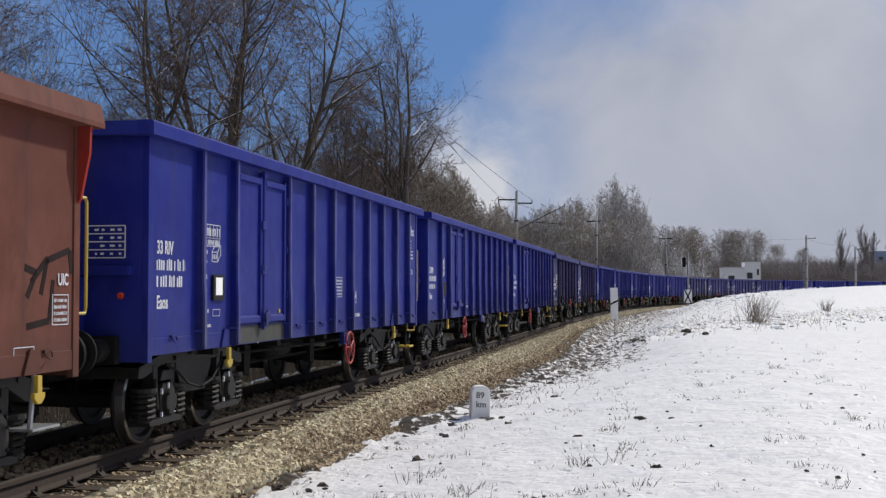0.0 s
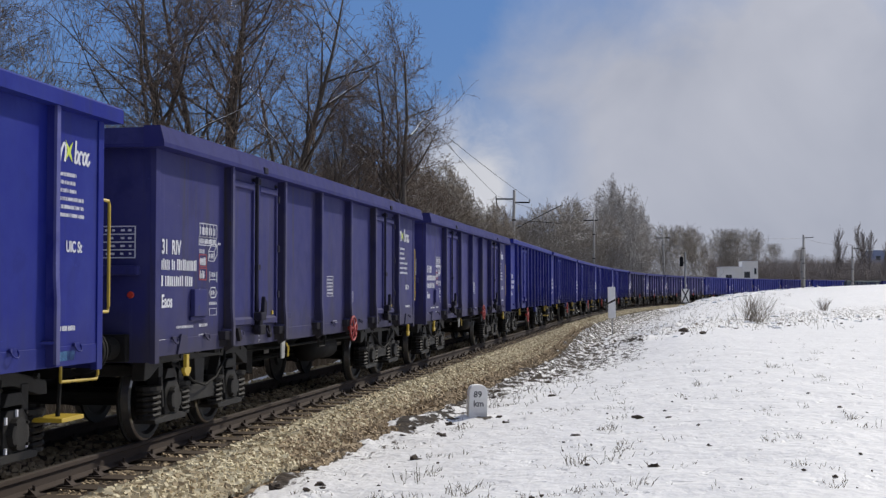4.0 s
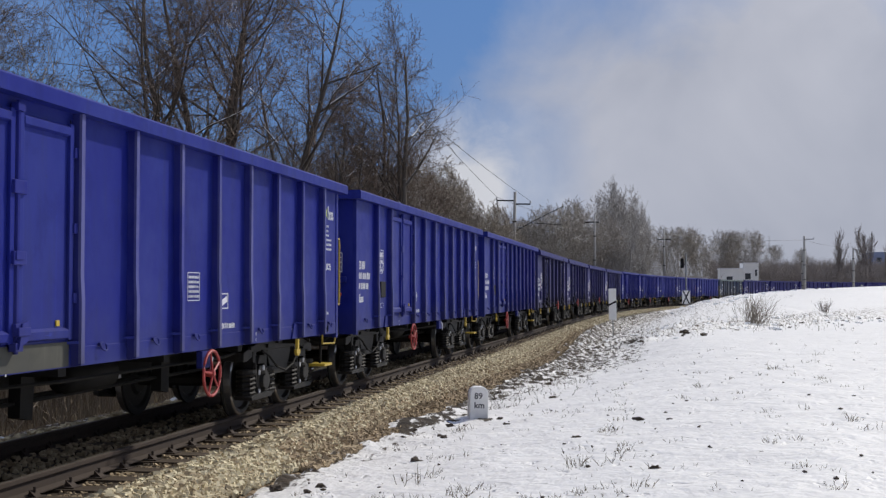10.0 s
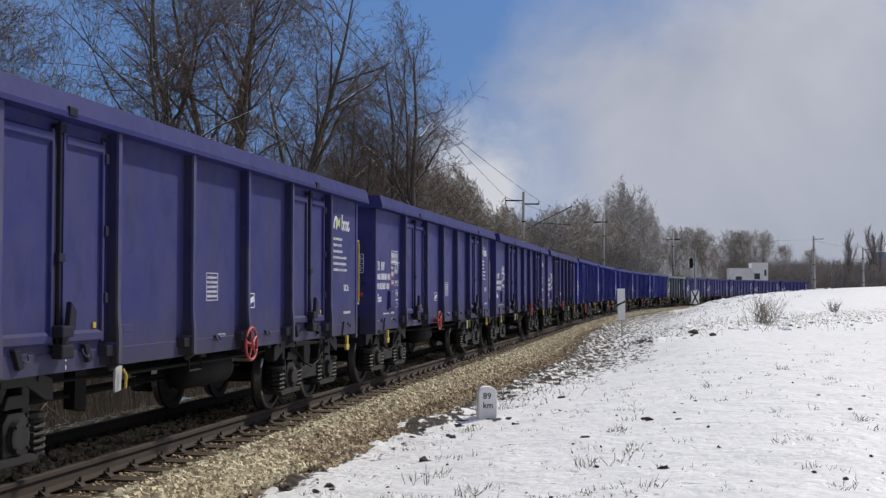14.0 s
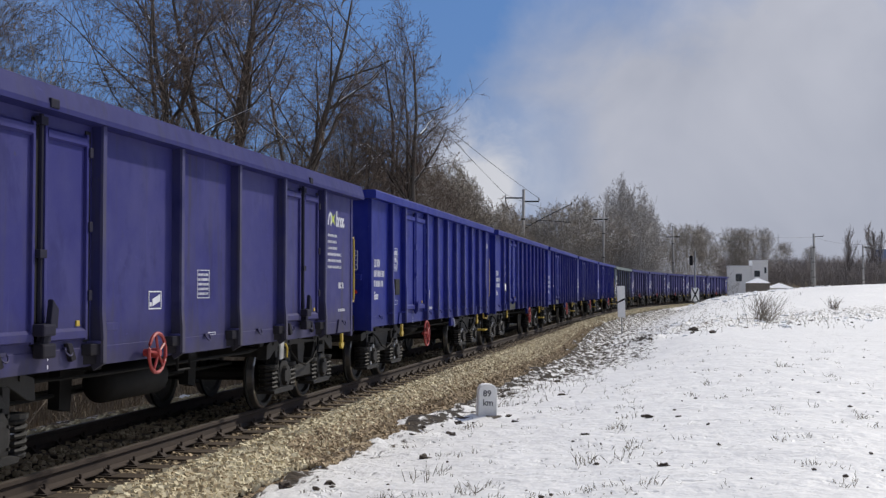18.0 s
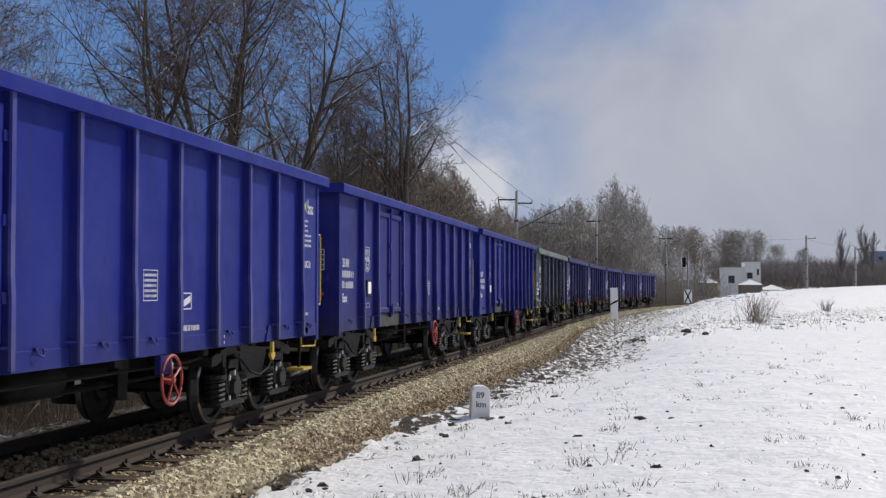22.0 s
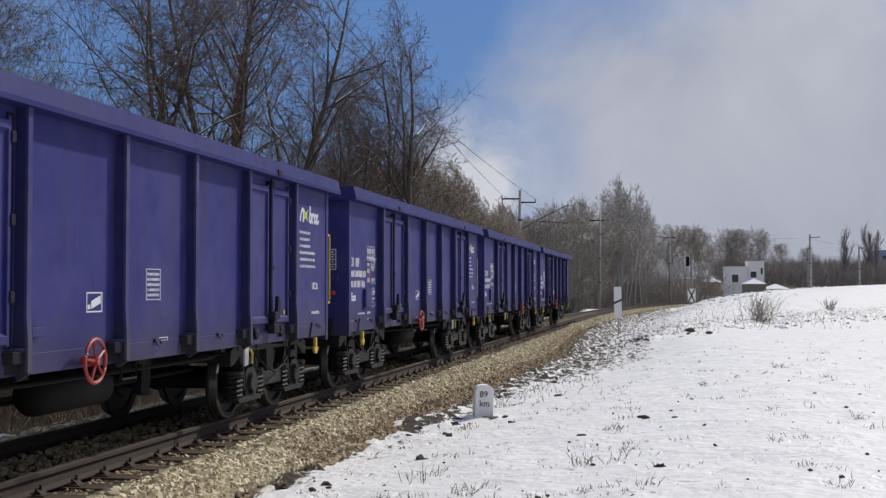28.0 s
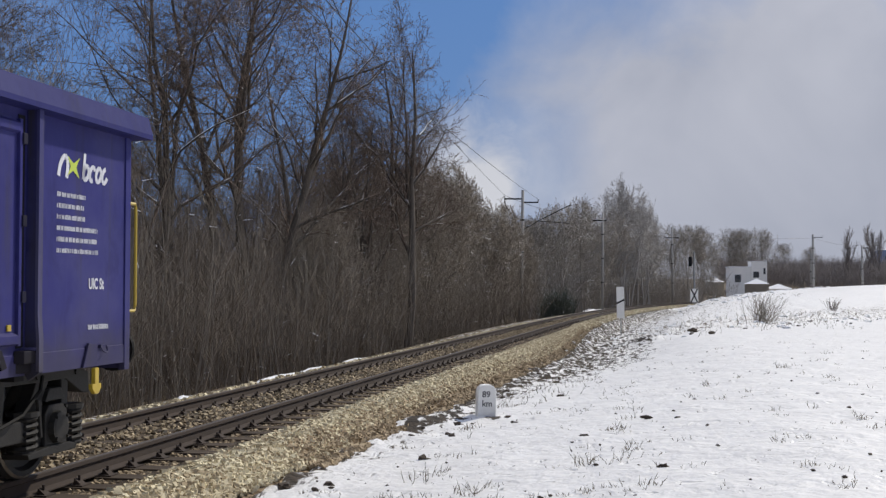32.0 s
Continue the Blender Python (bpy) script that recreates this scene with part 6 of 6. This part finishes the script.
def build_thickets():
    def edge(rng):
        p = beside(6 + 86 * rng.random() ** 1.3, -rng.uniform(3.9, 20))
        return p.x, p.y, 1.0
    thicket("brushwood", 7500, edge, 4.4, 0.0085, M_BRUSH, "dense brown leafless brushwood under the trees", 1, 0.4, 5)

    def deep(rng):
        s = 8 + 60 * rng.random() ** 1.2
        p = beside(s, -rng.uniform(6.5, 26))
        return p.x, p.y, 1.0 - 0.35 * max(0.0, s - 45) / 23
    thicket("brushwood", 8200, deep, 9.8, 0.009, M_BRUSH, "tall brown leafless saplings inside the wood", 12, 0.24, 6)

    def back(rng):
        p = beside(14 + 72 * rng.random(), -rng.uniform(24, 44))
        return p.x, p.y, 1.0
    thicket("brushwood", 2200, back, 8.0, 0.018, M_BRUSH, "brown leafless saplings deep in the wood", 13, 0.2, 2)

    def bend(rng):
        p = beside(rng.uniform(112, 196), -rng.uniform(6, 28))
        return p.x, p.y, 1.0
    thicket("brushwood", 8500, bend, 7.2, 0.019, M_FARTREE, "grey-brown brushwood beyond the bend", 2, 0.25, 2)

    def pole(rng):
        s = 10 + 60 * rng.random()
        p = beside(s, -rng.uniform(4.2, 8.5))
        return p.x, p.y, 1.0
    thicket("brushwood", 900, pole, 5.5, 0.014, M_PALE, "pale thin sapling stems at the wood's edge", 14, 0.12, 1)

    def skyline(rng):
        x, y = across(rng.uniform(225, 420), rng.uniform(285, 360))
        return x, y, 1.0 + 0.25 * noise.noise(Vector((x * 0.05, 0, 0)))
    thicket("far_wood", 7500, skyline, 7.2, 0.06, M_FARDARK, "dark far wood on the skyline", 3, 0.3)

    def bush(rng):
        return 16.7 + rng.gauss(0, 0.33), 64.0 + rng.gauss(0, 0.4), 1.0
    thicket("bush", 95, bush, 2.0, 0.012, M_PALE, "leafless thorny bush in the snow", 4, 0.4)
    thicket("bush", 40, lambda r: (29.5 + r.gauss(0, 0.14), 92 + r.gauss(0, 0.2), 1.0), 1.3, 0.014, M_TWIG, "small leafless bush in the snow", 5, 0.4)

    def spruce(rng):
        x, y = across(90, 97)
        a, r = rng.uniform(0, 6.28), 1.5 * rng.random() ** 0.6
        return x + r * math.cos(a), y + r * math.sin(a), 1.0 - 0.45 * r / 1.5
    thicket("evergreen_bush", 420, spruce, 3.6, 0.022, M_SPRUCE, "dark evergreen bush dusted with snow by the line", 33, 0.3)

    def bank(rng):
        k = rng.uniform(-0.02, 1.0)
        a = rng.gauss(1.5, 2.0)
        return 8.3 + 22 * k - a * 34 / 40.5, 48 + 34 * k + a * 22 / 40.5, 1.0
    thicket("dry_grass", 380, bank, 0.5, 0.007, M_GRASS, "tall dead grass on the old field bank", 6, 0.4)

    def slope(rng):
        s = rng.uniform(58, 150)
        p = beside(s, rng.uniform(3.2, 15))
        return p.x, p.y, 0.4 + max(0.0, 1.3 * noise.noise(Vector((p.x * 0.25, p.y * 0.25, 3))))
    thicket("dry_grass", 800, slope, 0.55, 0.009, M_GRASS, "pale dead grass on the slope by the bend", 9, 0.5)

    def verge(rng):
        s = rng.uniform(22, 105)
        p = beside(s, toe(s)[0] + abs(rng.gauss(0.3, 1.0)))
        return p.x, p.y, 1.0
    thicket("dry_grass", 1700, verge, 0.28, 0.006, M_GRASS, "dead grass on the verge of the line", 7, 0.6)

    pick = random.Random(77)
    tufts = []
    for _ in range(1500):
        d = 9 + 34 * pick.random() ** 1.5
        tufts.append((d * (pick.uniform(-0.18, 0.17) if pick.random() < 0.75 else pick.uniform(0.1, 0.37)), d))

    def meadow(rng):
        x, d = rng.choice(tufts)
        x, d = x + rng.gauss(0, 0.07), d + rng.gauss(0, 0.07)
        s, u = su([x], [d])
        k = 1.0 if u[0] > 2.6 else 0.2
        return x, d, k * max(0.15, 0.45 + 2.2 * noise.noise(Vector((x * 1.6, d * 1.6, 5))))
    thicket("dry_grass", 12000, meadow, 0.125, 0.0042, M_GRASS, "short dead stalks poking through the snow", 8, 0.5)


def build_clods():
    """Lumps of bare soil in the snow."""
    rng = random.Random(9)
    bm = bmesh.new()

    def lump(x, y, r):
        z = land_at(x, y)
        n = bmesh.ops.create_icosphere(bm, subdivisions=2 if r > 0.03 else 1, radius=1.0)["verts"]
        sx, sy, sz = r * rng.uniform(0.7, 1.4), r * rng.uniform(0.6, 1.1), r * rng.uniform(0.45, 0.7)
        for v in n:
            k = 1 + 1.0 * noise.noise(v.co * 1.9 + Vector((x, y, 0))) + 0.7 * noise.noise(v.co * 5 + Vector((y, x, 0)))
            v.co = Vector((v.co.x * sx * k + x, v.co.y * sy * k + y, v.co.z * sz * k + z + 0.01))
    for x, y, r in ((1.73, 15.5, 0.17), (2.82, 17.15, 0.16), (3.17, 16.57, 0.10), (2.15, 12.0, 0.14), (2.15, 23.2, 0.16), (-0.4, 18.5, 0.10), (0.1, 19.3, 0.12), (0.95, 19.6, 0.12), (8.2, 48.3, 0.32), (7.5, 49.2, 0.25)):
        lump(x, y, r * 0.34)
    for _ in range(60):
        s = 11 + 42 * rng.random()
        p = beside(s, toe(s)[0] + 0.2 + abs(rng.gauss(0, 0.8)) * (0.5 + s / 50))
        lump(p.x, p.y, rng.uniform(0.015, 0.06))
    for _ in range(150):
        d = 10 + 26 * rng.random() ** 1.4
        lump(d * rng.uniform(-0.12, 0.36), d, rng.uniform(0.008, 0.026))
    for _ in range(22):
        k, a = rng.random(), rng.gauss(0, 1.2)
        lump(8.3 + 22 * k - a * 0.84, 48 + 34 * k + a * 0.54, rng.uniform(0.05, 0.14))
    tagged(new("soil_clods", mesh_of(bm, "soil_clods", M_CLOD)), "dark wet soil clods lying in the snow", "soil", "", "stuff")


# ---- things along the line ----


def build_stone():
    x, y = 0.60, 19.8
    z = land_at(x, y)
    st = tagged(new("kilometre_stone"), "white limewashed kilometre stone with rounded top in the snow", "milestone")
    st.matrix_basis = pose(x, y, z + 0.0, 0, 1.5, 8)
    bm = bmesh.new()
    arc = [(-0.155, -0.1), (-0.155, 0.43)] + [(-0.155 + 0.12 - 0.12 * math.cos(a), 0.43 + 0.12 * math.sin(a)) for a in (0.4, 0.8, 1.2, 1.57)] + [(0.155 - 0.12 + 0.12 * math.cos(a), 0.43 + 0.12 * math.sin(a)) for a in (1.57, 1.2, 0.8, 0.4)] + [(0.155, 0.43), (0.155, -0.1)]
    prism(bm, arc, "y", -0.12, 0.12, 0.018)
    part("block", bm, M_LIMEWASH, st)
    for words, zz in (("89", 0.35), ("km", 0.20)):
        me = lettering(words, 0.14)
        me.materials.append(M_FADED)
        o = part("lettering", me, None, st, "black painted figures")
        o.location = (-0.085, -0.122, zz)


def build_board():
    x, y = beside(65.0, 3.52)[:2]
    z = land_at(x, y)
    b = tagged(new("warning_board"), "white upright signal board with a black slanting stripe on a post", "railway sign")
    b.matrix_basis = pose(x, y, z, 0, -1.0, -8)
    bm = bmesh.new()
    tube(bm, [(0, 0.03, -0.3), (0, 0.03, 2.2)], 0.03, 8)
    part("post", bm, M_GALV, b)
    bm = bmesh.new()
    box(bm, -0.20, 0.20, -0.02, 0.0, 0.97, 2.63, 0.006)
    panel = part("panel", bm, M_WHITE, b)
    bm = bmesh.new()
    prism(bm, [(-0.198, 1.71), (0.198, 1.90), (0.198, 2.0), (-0.198, 1.81)], "y", -0.024, -0.0195)
    part("stripe", bm, M_BLACK, panel, "black slanting stripe")


def mast(s, u, height, arms, lean, label, r=0.14, brackets=False):
    p = beside(s, u)
    z = land_at(p.x, p.y)
    m = tagged(new("catenary_mast"), label, "mast", "masts along the line")
    m.matrix_basis = track_pose(s, u, z - 0.2) @ pose(0, 0, 0, lean)
    bm = bmesh.new()
    lathe(bm, [(0.0, r * 1.15), (height * 0.5, r), (height, r * 0.75)], "z", 12)
    smooth(part("pole", bm, M_CONCRETE, m))
    for z1, y0, y1 in arms:
        bm = bmesh.new()
        box(bm, -0.05, 0.05, min(y0, y1), max(y0, y1), z1 - 0.05, z1 + 0.05, 0.01)
        arm = part("crossarm", bm, M_UNDER, m)
        for e in (y0, y1):
            if abs(e) > 0.3:
                bm = bmesh.new()
                lathe(bm, [(z1 + 0.05, 0.03), (z1 + 0.09, 0.07), (z1 + 0.14, 0.04), (z1 + 0.18, 0.07), (z1 + 0.24, 0.03)], "z", 8, (0, e, 0))
                part("insulator", bm, M_GALV, arm)
    for k in range(3):
        bm = bmesh.new()
        zc = height * (0.30 + 0.24 * k)
        lathe(bm, [(zc - 0.05, r * 1.16), (zc, r * 1.2), (zc + 0.05, r * 1.16)], "z", 12)
        part("clamp_band", bm, M_UNDER, m, "dark steel clamp band")
    if brackets:
        # a drop bracket on the wood's side, and the hinged cantilever over the track
        bm = bmesh.new()
        zt = arms[0][0]
        tube(bm, [(0, 1.35, zt), (0, 1.30, zt - 0.35), (0, 1.15, zt - 0.7), (0, 0.95, zt - 0.95)], 0.035, 6)
        part("drop_bracket", bm, M_UNDER, m)
        bm = bmesh.new()
        tube(bm, [(0, -0.1, 7.1), (0, -1.2, 7.75), (0, -3.55, 8.95)], 0.022, 6)
        cant = part("cantilever", bm, M_UNDER, m, "dark steel cantilever tube")
        bm = bmesh.new()
        tube(bm, [(0, -1.1, 7.72), (0, -2.6, 7.65), (0, -3.5, 7.58)], 0.018, 6)
        part("registration_arm", bm, M_UNDER, cant)
        bm = bmesh.new()
        lathe(bm, [(-0.62, 0.04), (-0.55, 0.08), (-0.48, 0.05), (-0.41, 0.08), (-0.34, 0.05), (-0.27, 0.08), (-0.2, 0.04)], "y", 8, (0, 0, 7.38))
        part("insulator", bm, M_GALV, cant)
    return m


def wire(points, sag, label, r=0.016):
    bm = bmesh.new()
    for a, b in zip(points, points[1:]):
        a, b = Vector(a), Vector(b)
        tube(bm, [a.lerp(b, k / 14) - Vector((0, 0, sag * 4 * (k / 14) * (1 - k / 14))) for k in range(15)], r, 4)
    tagged(new("overhead_wire", mesh_of(bm, "overhead_wire", M_WIRE)), label, "cable", "wires over the line")


def build_line_side():
    mast(88, -5.25, 10.0, ((9.35, 0.0, 1.35), (9.1, -1.15, 0.0)), 1.2, "grey concrete overhead-line mast with a steel cantilever", 0.14, True)
    mast(121, -3.5, 10.0, ((9.2, -0.4, 1.0),), 0.5, "slim concrete overhead-line mast by the wood", 0.12)
    mast(163, -3.6, 10.6, ((9.2, -0.9, 0.9),), 0.0, "dark pole with a pale insulator by the bend", 0.14)
    mast(212, 3.65, 10.3, ((9.8, -1.6, 0.1),), 0.0, "pale mast standing behind the snowy rise", 0.22)
    mast(212.3, 3.2, 8.4, (), 0.0, "shorter pale pole beside the mast", 0.18)
    mast(234, 3.6, 9.0, ((8.6, -1.3, 0.1),), 0.0, "pale mast far along the bend", 0.2)
    top = track_pose(88, -5.25, land_at(*beside(88, -5.25)[:2]) - 0.2) @ pose(0, 0, 0, 1.2)
    a, b = top @ Vector((0, 1.33, 9.6)), top @ Vector((0, -1.13, 9.35))
    wire([a, beside(0, -0.2, 9.3), beside(-60, 2.0, 9.6)], 0.3, "dark overhead wire crossing above the train")
    wire([b, beside(20, -2.7, 9.1), beside(-50, -2.0, 9.6)], 0.3, "thin overhead wire beside the line")
    c = beside(121, -3.5, 8.9)
    wire([a, c + Vector((-0.8, 0, 0)), beside(163, -3.6, 9.3), beside(212, 3.65, 10.2), beside(234, 3.6, 9.6)], 0.4, "thin wire from mast to mast")
    # light signal with its crossed board
    x, y = beside(142, 3.1)[:2]
    z = land_at(x, y)
    g = tagged(new("light_signal"), "slim light signal mast with black lamp head and white crossed board", "railway signal")
    g.matrix_basis = pose(x, y, z - 0.05, 0, 0, -14)
    bm = bmesh.new()
    tube(bm, [(0, 0, 0), (0, 0, 6.2)], 0.09, 10)
    part("mast", bm, M_GALV, g)
    bm = bmesh.new()
    prism(bm, [(-0.62, 4.55), (-0.22, 4.55), (-0.22, 5.5), (-0.28, 5.65), (-0.56, 5.65), (-0.62, 5.5)], "y", -0.18, 0.12, 0.03)
    box(bm, -0.24, 0.02, -0.04, 0.04, 4.9, 5.0)
    part("lamp_head", bm, M_BLACK, g, "black lamp head")
    bm = bmesh.new()
    box(bm, -0.45, 0.45, -0.14, -0.11, 0.42, 1.95, 0.01)
    pl = part("crossed_board", bm, M_WHITE, g, "white board with a black cross")
    for a0, a1 in ((-1, 1), (1, -1)):
        bm = bmesh.new()
        prism(bm, [(a0 * 0.43, 0.45), (a0 * 0.27, 0.45), (a1 * 0.43, 1.92), (a1 * 0.27, 1.92)], "y", -0.146 - 0.001 * a0, -0.139)
        part("cross_bar", bm, M_BLACK, pl)
    # short posts by the wood
    bm = bmesh.new()
    box(bm, -0.05, 0.05, -0.05, 0.05, 0, 1.6, 0.01)
    post_me = mesh_of(bm, "fence_post", M_PALE)
    for k in range(7):
        p = beside(112 + 1.3 * k, -4.6)
        o = tagged(new("fence_post", post_me), "weathered grey wooden fence post", "post", "posts by the wood")
        o.location = (p.x, p.y, land_at(p.x, p.y) - 0.1)


def build_houses():
    x, y = across(246, 238)
    z = 1.6
    hs = tagged(new("house"), "white flat-roofed house with a raised upper storey in snow", "house")
    hs.matrix_basis = pose(x, y, z - 1.5, 0, 0, -8)
    bm = bmesh.new()
    box(bm, -2.8, 2.6, 0, 6, 0, 6.0)
    part("wall", bm, M_HOUSE, hs)
    bm = bmesh.new()
    box(bm, 1.6, 4.6, -0.5, 6, 0, 7.1)
    part("tower", bm, M_HOUSE, hs)
    bm = bmesh.new()
    box(bm, -2.95, 1.55, -0.1, 6.1, 6.0, 6.15, 0.03)
    box(bm, 1.5, 4.7, -0.6, 6.1, 7.1, 7.22, 0.03)
    part("roof", bm, M_SNOW, hs)
    for wx, wz, ww, wh, dy in ((-1.0, 3.0, 1.2, 1.5, -0.03), (2.5, 3.9, 1.1, 1.2, -0.53), (4.1, 4.6, 0.4, 1.2, -0.53)):
        bm = bmesh.new()
        framed(bm, wx - ww / 2 - 0.08, wx + ww / 2 + 0.08, wz - 0.08, wz + wh + 0.08, dy, 0.08)
        win = part("window", bm, M_WHITE, hs)
        bm = bmesh.new()
        box(bm, wx - ww / 2, wx + ww / 2, dy - 0.001, dy + 0.025, wz, wz + wh)
        part("pane", bm, M_GLASS, win)
    for b, d, hw, hh, lab in ((259, 226, 1.9, 2.4, "low shed with a snowy pyramid roof"), (223, 246, 1.7, 2.9, "snow-roofed hut among the trees"), (277, 245, 2.4, 1.5, "low pale garage wall")):
        x, y = across(b, d)
        sh = tagged(new("shed"), lab, "shed")
        sh.location = (x, y, 1.2)
        bm = bmesh.new()
        box(bm, -hw, hw, 0, 3, -0.8, hh - 0.9)
        part("wall", bm, M_HOUSE if b > 270 else M_PALE, sh)
        bm = bmesh.new()
        r = [bm.verts.new(v) for v in ((-hw - 0.2, -0.2, hh - 0.9), (hw + 0.2, -0.2, hh - 0.9), (hw + 0.2, 3.2, hh - 0.9), (-hw - 0.2, 3.2, hh - 0.9), (0, 1.5, hh + 0.15))]
        for f in ((0, 1, 4), (1, 2, 4), (2, 3, 4), (3, 0, 4), (3, 2, 1, 0)):
            bm.faces.new([r[i] for i in f])
        part("roof", bm, M_SNOW, sh, "snow-covered roof")
    x, y = across(375, 420)
    blk = tagged(new("tower_block"), "distant blue-grey flat-roofed apartment building on the skyline", "building")
    blk.location = (x, y, 0)
    bm = bmesh.new()
    box(bm, -5, 14, 0, 12, 0, 15.5)
    part("wall", bm, plain("blue_grey_cladding", (0.14, 0.17, 0.27), 0.8, 0, 0.15, 0.4), blk)
    bm = bmesh.new()
    box(bm, -5.3, 14.3, -0.3, 12.3, 15.5, 15.9)
    part("roof", bm, M_SNOW, blk)
    for row in range(3):
        for k in range(6):
            bm = bmesh.new()
            box(bm, -4.2 + 3.1 * k, -2.4 + 3.1 * k, -0.06, 0.02, 6.0 + 3.0 * row, 7.5 + 3.0 * row)
            part("window", bm, M_GLASS, blk)


def build_snow_patches():
    """Lumps of old snow left along the wood's side."""
    rng = random.Random(4)
    for s, u, a, b in ((29, -3.0, 1.7, 0.25), (32, -3.1, 1.2, 0.2), (23, -2.9, 0.5, 0.15), (16.5, -2.8, 0.25, 0.1), (104, -4.3, 3.5, 0.7), (120, -4.5, 3.0, 0.7), (127, -4.6, 3.0, 0.8), (37, -3.2, 1.6, 0.3)):
        bm = bmesh.new()
        vs = bmesh.ops.create_icosphere(bm, subdivisions=3, radius=1.0)["verts"]
        for v in vs:
            k = 1 + 0.45 * noise.noise(v.co * 1.6 + Vector((s, u, 0))) + 0.2 * noise.noise(v.co * 4.5 + Vector((s, 0, 0)))
            v.co = Vector((v.co.x * a * k, v.co.y * b * k, max(-0.1, v.co.z) * (0.10 if s < 90 else 0.30) * k))
        ob = smooth(new("snow_patch", mesh_of(bm, "snow_patch", M_SNOW)))
        p = beside(s, u)
        ob.matrix_basis = track_pose(s, u, land_at(p.x, p.y) + 0.02)
        tagged(ob, "patch of old snow lying beside the ballast", "snow", "snow patches")


def build_snow_lumps():
    """Broken crusts and lumps of snow on the old bank and along the slope by the bend."""
    rng = random.Random(41)
    bm = bmesh.new()
    spots = []
    for _ in range(130):
        p = beside(rng.uniform(118, 204), rng.uniform(3.4, 10))
        spots.append((p.x, p.y, rng.uniform(0.08, 0.26)))
    for _ in range(110):
        k, a = rng.random(), rng.gauss(2.5, 2.6)
        spots.append((8.3 + 22 * k - a * 0.84, 48 + 34 * k + a * 0.54, rng.uniform(0.05, 0.16)))
    for x, y, r in spots:
        z = land_at(x, y)
        vs = bmesh.ops.create_icosphere(bm, subdivisions=1, radius=1.0)["verts"]
        a, b = rng.uniform(0.8, 1.9), rng.uniform(0.6, 1.2)
        for v in vs:
            k = 1 + 0.5 * noise.noise(v.co * 2.0 + Vector((x, y, 0)))
            v.co = Vector((x + v.co.x * r * a * k, y + v.co.y * r * b * k, z + v.co.z * r * 0.6 * k + 0.03))
    tagged(new("snow_lumps", mesh_of(bm, "snow_lumps", M_SNOW)), "lumps of crusted snow on the bank", "snow", "", "stuff")


def build_branch_snow():
    """Streaks of snow lying along twigs and forks inside the wood."""
    rng = random.Random(15)
    segs = []
    for _ in range(1150):
        s = 14 + 150 * rng.random() ** 1.2
        p = beside(s, -rng.uniform(4.5, 13))
        z = land_at(p.x, p.y) + 0.3 + 6.0 * rng.random() ** 1.6
        a = Vector((p.x, p.y, z))
        e = Vector((rng.gauss(0, 1), rng.gauss(0, 1), rng.uniform(-0.1, 0.6))).normalized() * rng.uniform(0.06, 0.32)
        r = rng.uniform(0.006, 0.014) * (0.8 + s / 90)
        segs.append((a[:], (a + e)[:], r, r * 0.4))
    tagged(new("branch_snow", limbs_mesh("branch_snow", segs, M_SNOW, 4)), "streaks of snow lying on the twigs of the wood", "snow", "", "stuff")


build_woods()
build_thickets()
build_clods()
build_stone()
build_board()
build_line_side()
build_houses()
build_snow_patches()
build_snow_lumps()
build_branch_snow()


# ---- what moves ----


def gone(t):
    """How far the train has gone along the line at t seconds; it gathers speed."""
    k = t / 16 - 1
    return 154.371 + k * (168.3211 + k * (9.9277 + k * (8.5562 + k * (-1.4499 + k * -2.3))))


def wagon_pose(k, t):
    """Carried by its two bogies, 9 m apart."""
    old = {4, 5, 11, 12, 13, 14, 20, 21, 22, 23, 24, 25}
    ahead = sum(13.937 if i in old else 14.04 for i in range(1, k)) if k else -14.20
    s = ahead + 7.0 - gone(t)
    a, b = beside(s - 4.5, 0), beside(s + 4.5, 0)
    m = (a + b) / 2
    return Matrix.Translation(m) @ Matrix.Rotation(math.atan2(b.y - a.y, b.x - a.x), 4, "Z")


def motions():
    times = [0.5 * i for i in range(65)]
    wheels = []
    for k, w in TRAIN.items():
        walk(w, [(t, wagon_pose(k, t)) for t in times])
        wheels += [o for o in w.children_recursive if o.name.startswith("wheelset")]
    # every wheelset rolls by the same way
    steps = [i / FPS for i in range(32 * FPS + 1)]
    walk(wheels[0], [(t, pose(0, 0, 0, 0, -math.degrees((gone(t) - gone(0)) / 0.46), 0)) for t in steps])
    lead = wheels[0].animation_data
    for o in wheels[1:]:
        o.rotation_mode = "QUATERNION"
        o.animation_data_create()
        o.animation_data.action, o.animation_data.action_slot = lead.action, lead.action_slot


motions()
